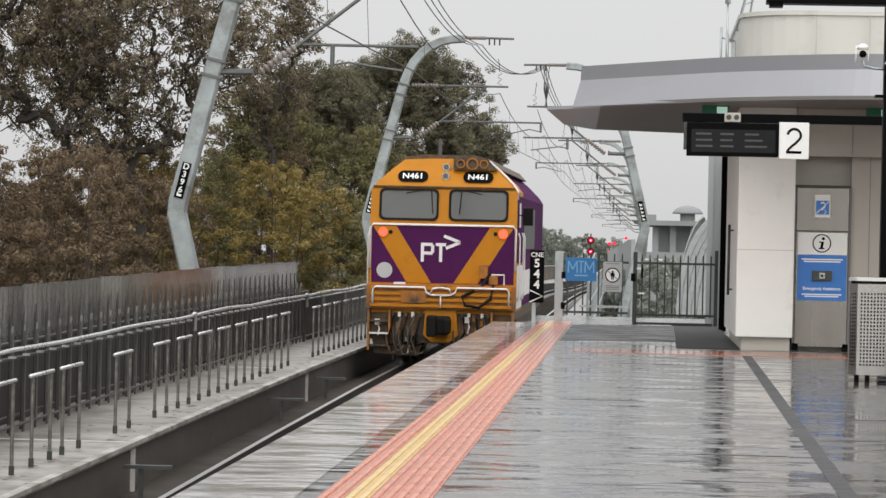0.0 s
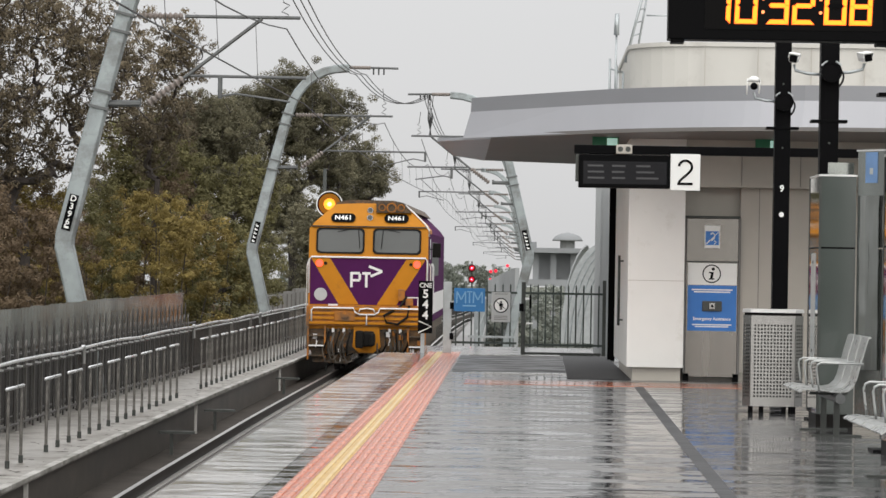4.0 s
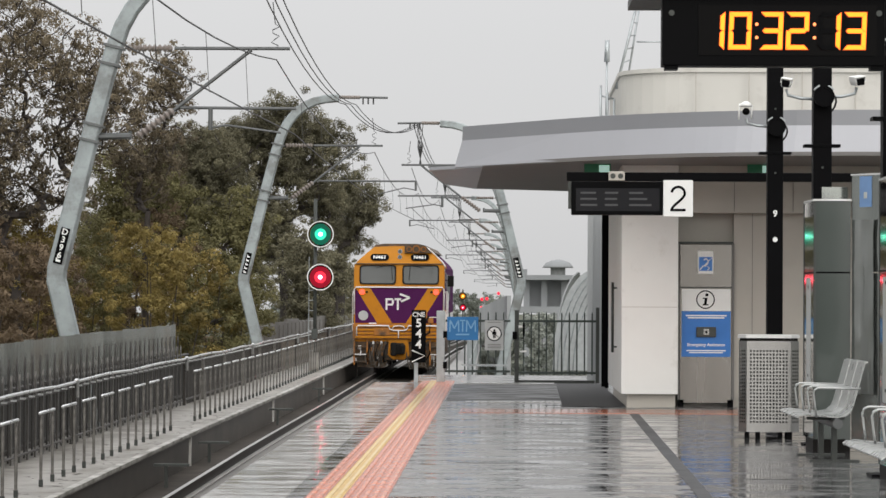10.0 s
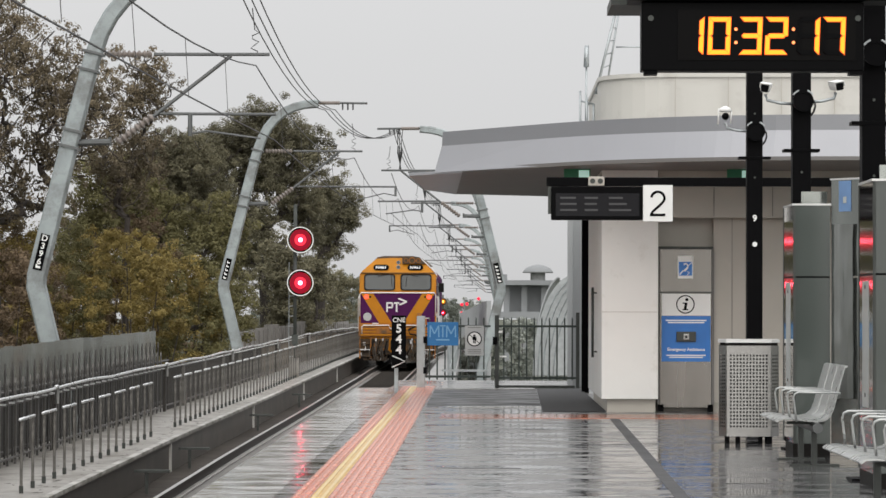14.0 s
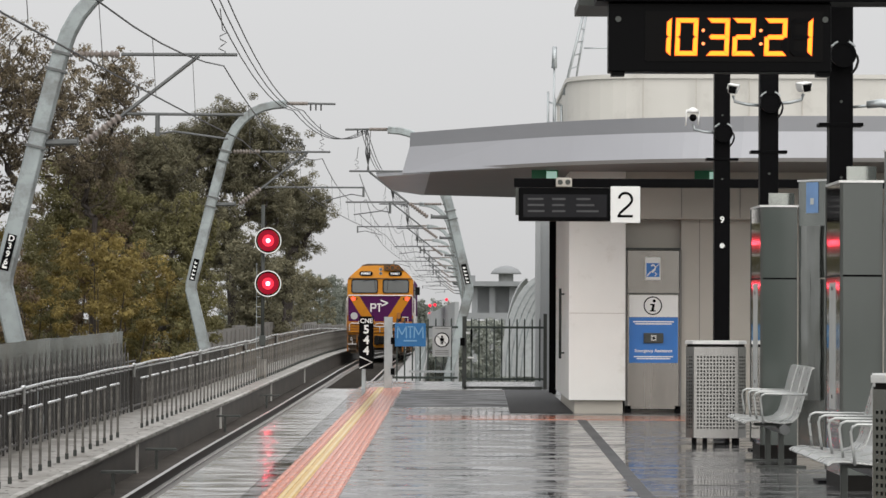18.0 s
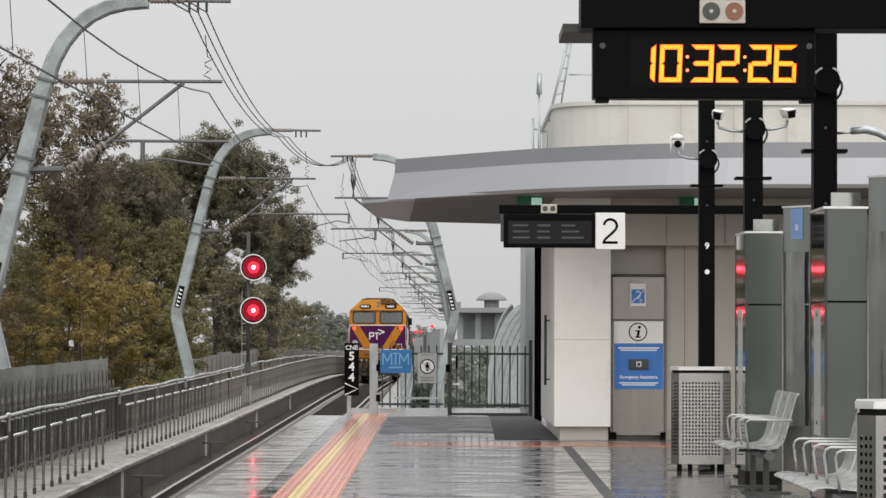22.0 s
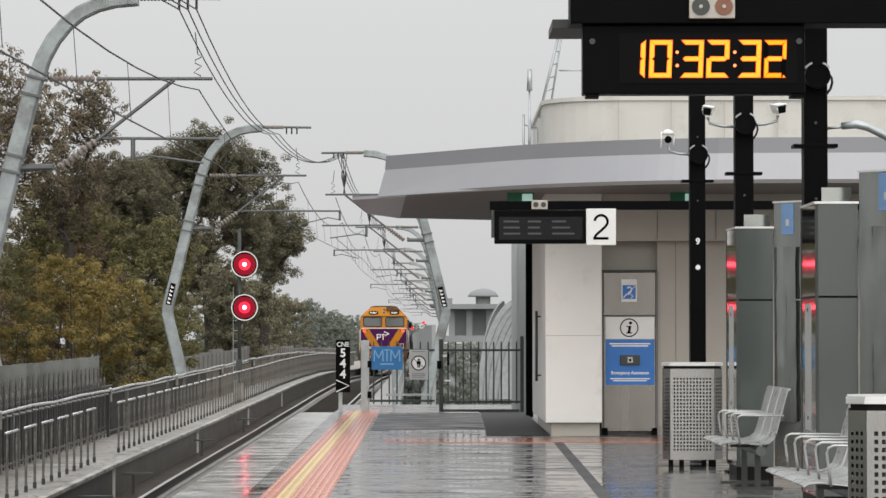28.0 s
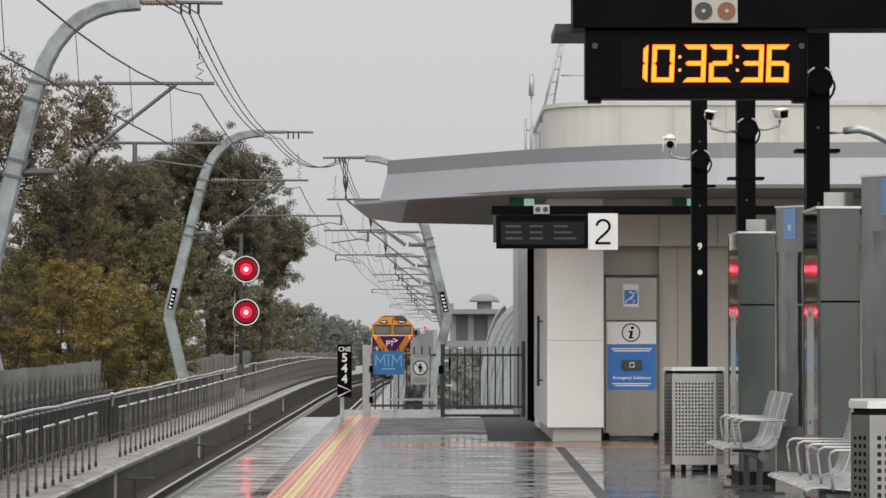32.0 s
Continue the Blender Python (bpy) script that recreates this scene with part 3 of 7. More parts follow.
def build_paving():
    # tactile strip along the edge, tile by tile
    x0 = lambda y: -1.530 - 0.0060 * (y - 26)
    tiles = {}
    for nm, m, w in (("orange", "tactile_orange", 0.14), ("yellow", "tactile_yellow", 0.13), ("wide", "tactile_orange", 0.315)):
        bm = bmesh.new()
        bm_box(bm, 0, w - 0.003, 0, 0.599, -0.02, 0.006)
        n = 2 if nm != "wide" else 5
        for j in range(n):
            c = w * (j + 0.5) / n
            bm_box(bm, c - 0.013, c + 0.013, 0.004, 0.595, 0.006, 0.014)
        # Rib tops take the paler tone that imitates their sky reflection.
        tiles[nm] = mesh_of("tactile_tile", bm, M[m])
        tiles[nm].materials.append(M[m + "_rib"])
        for p in tiles[nm].polygons:
            p.material_index = 1 if p.center.z > 0.008 else 0
    strip = thing("tactile_strip", "orange and yellow ribbed tactile paving strip, wet", "tactile paving", kind="structure")
    y = 11.2
    while y < 56.6:
        off = 0.0
        for nm, w in (("orange", 0.14), ("yellow", 0.13), ("wide", 0.315)):
            ob = new("tile", tiles[nm])
            ob.parent = strip
            ob.matrix_local = pose(x0(y) + off, y, 0.0, 0, 0, 0.34)
            off += w
        y += 0.6
    # band of tactile tiles across the platform's end
    cross = thing("tactile_band", "narrow orange tactile band across the platform", "tactile paving", kind="structure")
    bm = bmesh.new()
    bm_box(bm, 0, 0.296, 0, 0.296, -0.02, 0.006, 0.004)
    me = mesh_of("tile", bm, M["tactile_wet"])
    for i in range(14):
        for j in range(5):
            ob = new("tile", me)
            ob.parent = cross
            ob.matrix_local = pose(-0.75 + 0.3 * i, 39.8 + 0.3 * j, 0)
    bm = bmesh.new()
    bm_prism(bm, [(1.235, 15.5), (1.335, 15.5), (1.57, 41.6), (1.45, 41.6)], -0.05, 0.003, "z")
    tagged(part("drain_channel", bm, M["dark_slab"]), "dark drain channel set in the platform", "drain", kind="structure")
    bm = bmesh.new()
    bm_prism(bm, [(1.075, -13.5), (8.9, -13.5), (8.9, 39.7), (1.558, 39.7)], -0.05, 0.002, "z")
    tagged(part("inner_paving", bm, M["inner_slab"]), "smooth dark wet paving between drain and shelters", "paving", kind="structure")
    bm = bmesh.new()
    bm_prism(bm, [(0.62, 42.5), (1.485, 42.5), (1.485, 55.2), (0.70, 55.2)], -0.05, 0.012, "z")
    tagged(part("door_mat", bm, M["bitumen"]), "black rubber paving outside the building door", "mat", kind="structure")
    bm = bmesh.new()
    bm_prism(bm, [(-1.03, 44.9), (0.63, 44.9), (0.69, 54.5), (-1.09, 54.5)], -0.05, 0.003, "z")
    tagged(part("end_slab", bm, M["end_slab"]), "dark wet paving before the end gate", "paving", kind="structure")
    bm = bmesh.new()
    bm_prism(bm, [(-0.75, 44.3), (0.70, 44.3), (0.70, 44.85), (-0.75, 44.85)], -0.05, 0.006, "z")
    tagged(part("slab_lip", bm, M["edge_concrete"]), "pale wet strip at the edge of the end paving", "paving", kind="structure")
    bm = bmesh.new()
    bm_box(bm, -0.95, 0.66, 54.6, 55.2, -0.05, 0.02)
    tagged(part("threshold", bm, M["edge_concrete"]), "pale concrete sill before the end gate", "sill", kind="structure")
    # short worn marks where the slab's joints have opened
    rnd = random.Random(12)
    for i in range(16):
        y = 15.5 + 2.3 * i + rnd.uniform(-0.6, 0.6)
        x = rnd.uniform(-0.6, 1.9)
        bm = bmesh.new()
        lo, hi = [], []
        for k in range(9):
            px = x + 0.06 * k * (1 + 0.02 * y)
            py = y + rnd.uniform(-0.02, 0.02)
            w = 0.05 * rnd.uniform(0.15, 1.0) * (0.3 if k in (0, 8) else 1)
            lo.append((px, py - w))
            hi.append((px, py + w))
        bm_prism(bm, lo + hi[::-1], -0.03, 0.002, "z")
        tagged(part("worn_joint", bm, M["dark_slab"]), "short ragged dark joint in the wet platform", "joint", "platform joints", "structure")


build_paving()

# ---- station building ----


def build_building():
    b = thing("station_building", "white and cream panelled platform building under a grey canopy", "building")
    w = box_part("wall", 1.42, 2.19, 42.4, 48.5, 0.18, 3.31, M["white_panel"], b, "white wall panel", 0.008)
    box_part("panel_joint", 1.425, 2.185, 42.394, 42.42, 1.365, 1.372, M["cream_panel"], w)
    bm = bmesh.new()
    bm_tube(bm, [(1.36, 44.4, 0.72), (1.36, 44.4, 1.72)], 0.02)
    for z in (0.80, 1.64):
        bm_tube(bm, [(1.36, 44.4, z), (1.425, 44.4, z)], 0.012)
    part("pull_handle", bm, M["dark_metal"], b, "dark vertical pull handle", smooth=True)
    box_part("plinth", 1.5, 2.16, 42.5, 48.4, 0, 0.18, M["cream_panel"], b, "recessed tan plinth")
    box_part("wall", 2.97, 6.5, 42.75, 48.5, 0.12, 3.31, M["cream_panel"], b, "cream wall panel")
    box_part("wall", 2.20, 2.97, 42.95, 48.5, 0.0, 3.31, M["cream_panel"], b, "cream wall panel")
    box_part("plinth", 2.97, 6.5, 42.8, 48.4, 0, 0.12, M["cream_panel"], b, "recessed tan plinth")
    bh = box_part("bulkhead", 2.20, 6.5, 42.45, 42.74, 2.66, 3.31, M["cream_panel"], b, "cream bulkhead over the help point")
    for x in (2.95, 3.75, 4.55):
        box_part("panel_joint", x, x + 0.008, 42.44, 42.46, 2.68, 3.09, M["soffit"], bh)
    for x in (3.22, 3.95):
        box_part("panel_joint", x, x + 0.008, 42.745, 42.76, 0.2, 2.66, M["soffit"], b)
    box_part("vent_plate", 3.62, 3.78, 42.73, 42.75, 1.98, 2.02, M["cream_panel"], b, "small cream wall fitting")
    # canopy: front edge line in plan, from the free end to the platform's middle
    front = [(-0.811, 39.61), (0.50, 37.80), (1.10, 37.08), (1.65, 36.62), (2.20, 36.28), (2.90, 36.02), (4.0, 35.86), (9.0, 35.64)]
    back = [(9.0, 50.0), (1.36, 50.0), (1.36, 47.3), (0.74, 47.2), (-0.62, 46.4), (-1.05, 44.7)]
    curve = front[:1]
    for i in range(1, len(front) - 2):
        p0, p1, p2, p3 = (Vector(front[j]) for j in (i - 1, i, i + 1, i + 2))
        for k in range(4):
            f = k / 4
            q = 0.5 * (2 * p1 + (p2 - p0) * f + (2 * p0 - 5 * p1 + 4 * p2 - p3) * f * f + (3 * p1 - p0 - 3 * p2 + p3) * f ** 3)
            curve.append(tuple(q))
    front = curve + front[-2:]
    K = 1.10
    out = lambda pts: [(x * K, y * K) for x, y in pts]
    up = lambda z: 1.35 + (z - 1.35) * K
    front, back = out(front), out(back)
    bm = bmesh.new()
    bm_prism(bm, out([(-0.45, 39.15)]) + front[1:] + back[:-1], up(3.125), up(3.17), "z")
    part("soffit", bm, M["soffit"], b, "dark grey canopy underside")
    # End facet is paler: the light its tilt would catch is in the colour.
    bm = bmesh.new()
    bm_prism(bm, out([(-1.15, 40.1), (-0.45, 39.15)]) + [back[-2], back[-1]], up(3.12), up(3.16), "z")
    part("soffit_end", bm, M["canopy_light"], b, "end facet of the canopy underside, light on its tilt painted paler")

    def band(name, d0, z0, d1, z1, m, label):
        bm = bmesh.new()
        n = Vector((0.45, 0.9, 0)).normalized()
        lo = [Vector((x, y, up(z0))) + n * d0 + Vector((0.469, -0.883, 0)) * (d0 * 1.28 if i == 0 else 0) for i, (x, y) in enumerate(front)]
        hi = [Vector((x, y, up(z1))) + n * d1 + Vector((0.469, -0.883, 0)) * (d1 * 1.28 if i == 0 else 0) for i, (x, y) in enumerate(front)]
        rows = [[bm.verts.new(p) for p in r] for r in (lo, hi, [p + n * 0.08 for p in hi], [p + n * 0.08 for p in lo])]
        for a in range(4):
            p, q = rows[a], rows[(a + 1) % 4]
            for i in range(len(front) - 1):
                bm.faces.new((p[i], p[i + 1], q[i + 1], q[i]))
        bm.faces.new([r[0] for r in rows])
        bm.faces.new([r[-1] for r in rows][::-1])
        return part(name, bm, M[m], b, label)
    band("fascia", 0.0, 3.14, 0.10, 3.48, "canopy_light", "pale grey canopy fascia")
    band("gutter", 0.10, 3.48, 0.11, 3.66, "canopy_dark", "darker grey canopy gutter")
    bm = bmesh.new()
    bm_prism(bm, out([(-0.45, 40.3), (1.45, 37.3), (2.8, 36.6), (9, 36.2), (9, 50), (1.2, 50), (-0.4, 46)]), up(3.50), up(3.56), "z")
    part("roof", bm, M["canopy_dark"], b, "flat grey canopy roof")
    # rounded white parapet above the roof
    bm = bmesh.new()
    arc = [(1.47 + 1.0 - math.cos(a) * 1.0, 45.0 - math.sin(a) * 1.0) for a in [math.pi / 2 * i / 8 for i in range(9)]]
    bm_prism(bm, [(1.47, 50)] + arc + [(9, 43.9), (9, 50)], 3.62, 4.72, "z")
    p = part("parapet", bm, M["parapet_cream"], b, "cream-white rounded roof parapet")
    bm = bmesh.new()
    arc2 = [(x - 0.03, y - 0.03) for x, y in arc]
    bm_prism(bm, [(1.44, 50)] + arc2 + [(9, 43.86), (9, 50)], 4.70, 4.76, "z")
    part("coping", bm, M["parapet_cream"], p)
    for x in (2.5, 3.25, 4.0, 4.75):
        box_part("panel_joint", x, x + 0.012, 43.88, 43.92, 3.7, 4.7, M["cream_panel"], p)
    # rail frames, ladder and aerial on the roof
    bm = bmesh.new()
    for x in (1.22, 1.32, 1.42):
        bm_tube(bm, [(x, 46, 3.6), (x, 46, 4.65 - (x - 1.22))], 0.018)
    for z in (3.9, 4.2, 4.5):
        bm_tube(bm, [(1.22, 46, z), (1.42, 46, z - 0.05)], 0.014)
    part("guard_rail", bm, M["galv"], b, "galvanised roof guard rail", smooth=True)
    bm = bmesh.new()
    bm_tube(bm, [(1.30, 46.0, 3.7), (1.31, 46.0, 5.0)], 0.016)
    bm_tube(bm, [(1.31, 46.0, 5.0), (1.315, 46.0, 5.32)], [0.045, 0.035])
    part("aerial", bm, M["galv"], b, "grey stub radio aerial", smooth=True)
    bm = bmesh.new()
    bm_tube(bm, [(1.45, 46, 4.6), (1.75, 46, 5.85)], 0.022)
    bm_tube(bm, [(1.62, 46.3, 4.7), (1.80, 46.3, 5.85)], 0.016)
    bm_tube(bm, [(1.72, 46, 4.75), (1.92, 46, 4.75)], 0.014)
    bm_tube(bm, [(1.75, 46, 5.3), (2.2, 46, 5.3)], 0.012)
    for k in range(5):
        f = 0.15 + 0.16 * k
        bm_tube(bm, [(1.45 + 0.30 * f, 46, 4.6 + 1.25 * f), (1.62 + 0.18 * f, 46.3, 4.7 + 1.15 * f)], 0.010, 6)
    part("roof_ladder", bm, M["galv"], b, "leaning galvanised roof ladder", smooth=True)
    return b


build_building()


def build_help_point():
    h = thing("help_point", "stainless steel help point panel with blue sign", "help point", pose(2.205, 42.7, 0))
    box_part("cabinet", 0.02, 0.74, 0.0, 0.24, 0.05, 2.24, M["dull_steel"], h, "brushed stainless cabinet", 0.01)
    box_part("frame", 0.0, 0.76, -0.01, 0.22, 2.24, 2.27, M["dark_metal"], h)
    box_part("frame", -0.01, 0.02, -0.01, 0.22, 0.1, 2.24, M["soffit"], h)
    box_part("frame", 0.74, 0.77, -0.01, 0.22, 0.1, 2.24, M["soffit"], h)
    for x in (0.0, 0.68):
        box_part("foot", x, x + 0.08, 0.0, 0.1, 0, 0.1, M["black_steel"], h)
    box_part("cover_seam", 0.02, 0.74, -0.004, 0.01, 1.63, 1.65, M["dark_metal"], h)
    # hearing-loop plate
    pl = box_part("hearing_sign", 0.27, 0.48, -0.006, 0.004, 1.83, 2.14, M["white_sign"], h, "white and blue hearing loop sign")
    box_part("field", 0.285, 0.465, -0.010, -0.005, 1.87, 2.06, M["blue_sign"], pl)
    bm = bmesh.new()
    bm_tube(bm, [(0.36, -0.012, 1.93), (0.40, -0.012, 1.97), (0.41, -0.012, 2.01), (0.38, -0.012, 2.035), (0.35, -0.012, 2.02)], 0.012, 6)
    bm_tube(bm, [(0.30, -0.012, 1.89), (0.345, -0.012, 1.94)], 0.009, 6)
    bm_tube(bm, [(0.292, -0.012, 1.88), (0.46, -0.012, 2.05)], 0.005, 5)
    bm_tube(bm, [(0.40, -0.012, 1.88), (0.43, -0.012, 1.91), (0.40, -0.012, 1.93)], 0.008, 6)
    part("ear_mark", bm, M["white_sign"], pl)
    # information plate
    ip = box_part("information_sign", 0.05, 0.72, -0.006, 0.004, 1.32, 1.62, M["white_sign"], h, "white information sign")
    bm = bmesh.new()
    bm_disc(bm, (0.375, 1.475), 0.128, -0.010, -0.005, 32, 0.112)
    part("ring", bm, M["black_sign"], ip)
    bm = bmesh.new()
    bm_prism(bm, [(0.352, 1.405), (0.388, 1.405), (0.404, 1.500), (0.368, 1.500)], -0.013, -0.005, "y")
    bm_prism(bm, [(0.336, 1.482), (0.372, 1.482), (0.375, 1.500), (0.339, 1.500)], -0.0125, -0.005, "y")
    bm_prism(bm, [(0.335, 1.395), (0.412, 1.395), (0.415, 1.412), (0.338, 1.412)], -0.0122, -0.005, "y")
    bm_disc(bm, (0.394, 1.540), 0.022, -0.013, -0.005, 14)
    part("letter", bm, M["black_sign"], ip, "slanted black letter i")
    bp = box_part("blue_panel", 0.05, 0.72, -0.006, 0.004, 0.69, 1.315, M["blue_sign"], h, "blue emergency assistance sign")
    for z, w, th in ((1.255, 0.56, 0.018), (1.225, 0.50, 0.018), (0.775, 0.54, 0.016), (0.748, 0.46, 0.016)):
        box_part("text_bar", 0.385 - w / 2, 0.385 + w / 2, -0.009, -0.005, z - th / 2, z + th / 2, M["white_sign"], bp)
    writing("lettering", "Emergency Assistance", 0.058, M["white_sign"], bp, pose(0.385, -0.008, 0.855), bold=0.0015)
    bx = box_part("call_box", 0.25, 0.52, -0.05, 0.0, 0.96, 1.10, M["dark_metal"], h, "dark call button box", 0.01)
    box_part("button", 0.345, 0.425, -0.06, -0.045, 0.99, 1.07, M["stainless"], bx, "steel call button", 0.004)
    bm = bmesh.new()
    bm_disc(bm, (0.385, 1.03), 0.018, -0.064, -0.058, 16)
    part("lens", bm, M["black_sign"], bx)


build_help_point()


def build_platform_sign():
    s = thing("platform_sign", "black passenger display with white numeral board on a black beam", "platform sign", Matrix.Translation((0, 37.5, 0.1148)) @ Matrix.Scale(0.915, 4))
    box_part("beam", 0.64, 6.3, -0.02, 0.12, 3.03, 3.145, M["black_steel"], s, "black steel beam", 0.006)
    box_part("beam_post", 6.16, 6.28, -0.01, 0.11, -0.1254, 3.03, M["black_steel"], s, "black steel post")
    d = box_part("display", 0.70, 1.905, -0.10, 0.10, 2.58, 3.02, M["black_sign"], s, "black display housing, dim screen", 0.012)
    box_part("screen", 0.76, 1.86, -0.106, -0.098, 2.63, 2.93, M["screen_dark"], d, "dark glossy screen")
    rnd = random.Random(5)
    for x, w in ((0.82, 0.24), (1.14, 0.18), (1.46, 0.30)):
        for k in range(3):
            z = 2.87 - 0.08 * k
            box_part("text_bar", x, x + w * rnd.uniform(0.6, 1), -0.109, -0.105, z - 0.012, z + 0.012, M["dim_text"], d)
    box_part("end_cap", 0.66, 0.70, -0.06, 0.06, 2.66, 3.02, M["dark_metal"], d)
    n = box_part("number_board", 1.91, 2.30, -0.10, 0.10, 2.56, 3.04, M["white_sign"], s, "white board with black numeral", 0.004)
    # numeral two: an open bow, a leaning stem and a foot
    mid = [(0.086 * math.cos(radians(a)), 0.066 + 0.086 * math.sin(radians(a))) for a in range(172, -31, -12)]
    mid += [(0.056, 0.004), (0.016, -0.036), (-0.036, -0.080), (-0.072, -0.116), (-0.088, -0.150)]
    h = 0.0165
    lo, hi = [], []
    for i, p0 in enumerate(mid):
        a, c = Vector(mid[max(0, i - 1)]), Vector(mid[min(len(mid) - 1, i + 1)])
        d = (c - a).normalized()
        lo.append((p0[0] - d.y * h, p0[1] + d.x * h))
        hi.append((p0[0] + d.y * h, p0[1] - d.x * h))
    bm = bmesh.new()
    for i in range(len(mid) - 1):
        bm_prism(bm, [(2.105 + u, 2.80 + v) for u, v in (lo[i], lo[i + 1], hi[i + 1], hi[i])], -0.104, -0.099, "y")
    bm_box(bm, 2.105 - 0.104, 2.105 + 0.098, -0.1045, -0.099, 2.80 - 0.170, 2.80 - 0.136)
    part("numeral", bm, M["black_sign"], n, "thin black numeral two")
    k = box_part("speaker", 1.19, 1.40, -0.14, 0.0, 3.03, 3.15, M["cream_panel"], s, "small cream twin speaker", 0.008)
    for x in (1.245, 1.345):
        bm = bmesh.new()
        bm_disc(bm, (x, 3.09), 0.035, -0.146, -0.138, 16)
        part("cone", bm, M["dark_metal"], k)
    # exit signs under the canopy
    for i, x in enumerate((0.86, 2.98)):
        e = thing("exit_sign", "small green illuminated exit sign under the canopy", "exit sign", pose(x * 1.04, 42.0, 3.315), "exit signs")
        box_part("body", 0, 0.36, 0, 0.06, -0.16, 0.0, M["exit_green"], e, "green panel", 0.004)
        box_part("pictogram", 0.20, 0.34, -0.006, 0.002, -0.13, -0.03, M["exit_white"], e, "white glowing panel")


M["dim_text"] = mat("dim_text", (0.06, 0.06, 0.063), 0.5, 0, 0.1, 5)
M["exit_green"] = mat("exit_green", (0.01, 0.16, 0.07), 0.4, 0, 0.05, 5)
M["exit_white"] = mat("exit_white", (0.6, 0.9, 0.8), 0.4, 0, 0, emit=(0.6, 1.0, 0.85), power=0.3)
build_platform_sign()
p = tagged(box_part("canopy_post", 1.44, 1.565, 53.0, 53.12, 0, 3.32, M["black_steel"], None, "", 0.006), "slim black steel canopy post", "post")

# ---- bins, benches, shelters ----


def build_bin(at):
    b = thing("litter_bin", "perforated stainless steel litter bin with chamfered corners", "bin", at, "litter bins")
    w, c = 0.615, 0.08
    octa = [(c, 0), (w - c, 0), (w, c), (w, w - c), (w - c, w), (c, w), (0, w - c), (0, c)]
    ins = lambda k: [(w / 2 + (x - w / 2) * k, w / 2 + (y - w / 2) * k) for x, y in octa]
    bm = bmesh.new()
    bm_prism(bm, ins(0.93), 0.10, 1.0, "z")
    part("liner", bm, M["dark_metal"], b, "dark inner liner")
    # perforated skin: one plate with square holes through it
    def skin(p, q, z0, z1, nx, nz, mx, name, kz=0.24, mz=0.014):
        bm = bmesh.new()
        p, q = Vector((*p, 0)), Vector((*q, 0))
        d = (q - p)
        ln = d.length
        m = Matrix.Translation(p) @ Matrix.Rotation(math.atan2(d.y, d.x), 4, "Z")
        pw, pz = (ln - 2 * mx) / nx, (z1 - z0 - 2 * mz) / nz
        xs = [0.0] + [mx + pw * (k + e) for k in range(nx) for e in (0.24, 0.76)] + [ln]
        zs = [z0] + [z0 + mz + pz * (k + e) for k in range(nz) for e in (kz, 1 - kz)] + [z1]
        vs = [[bm.verts.new(m @ Vector((x, -0.004, z))) for z in zs] for x in xs]
        for a in range(len(xs) - 1):
            for c2 in range(len(zs) - 1):
                if a % 2 == 0 or c2 % 2 == 0:
                    bm.faces.new((vs[a][c2], vs[a + 1][c2], vs[a + 1][c2 + 1], vs[a][c2 + 1]))
        bm.normal_update()
        bmesh.ops.solidify(bm, geom=list(bm.faces), thickness=0.006)
        part(name, bm, M["stainless"], b, "perforated steel side")
    for i in range(8):
        p, q = octa[i], octa[(i + 1) % 8]
        if i % 2 == 0:
            skin(p, q, 0.08, 1.02, 12, 21, 0.026, "side_panel", 0.225, 0.085)
        else:
            skin(p, q, 0.08, 1.02, 3, 21, 0.012, "corner_panel", 0.26, 0.085)
    bm = bmesh.new()
    k = [(w / 2 + (x - w / 2) * 1.04, w / 2 + (y - w / 2) * 1.04) for x, y in octa]
    bm_prism(bm, k, 1.050, 1.074, "z")
    bm_prism(bm, [(w / 2 + (x - w / 2) * 1.02, w / 2 + (y - w / 2) * 1.02) for x, y in octa], 1.074, 1.084, "z")
    part("lid", bm, M["lid_steel"], b, "pale wet lid")
    # Solid black band in place of the shade in the gap below the lid.
    bm = bmesh.new()
    bm_prism(bm, ins(0.97), 1.0, 1.050, "z")
    part("lid_gap_shade", bm, M["rubber"], b, "black band painting the shaded gap under the lid")
    for x, y in ((0.06, 0.03), (0.17, 0.03), (0.40, 0.03), (0.50, 0.03), (0.06, 0.53), (0.48, 0.53)):
        box_part("foot", x, x + 0.05, y, y + 0.05, 0, 0.08, M["black_steel"], b)
    return b


M["lid_steel"] = mat("lid_steel", (0.70, 0.70, 0.69), 0.3, 0.6, 0.1, 6)
b1 = build_bin(pose(2.29, 32.2, 0, 0, 0, -4.1))
copy_thing(b1, pose(1.835, 14.0, 0, 0, 0, -7.4))


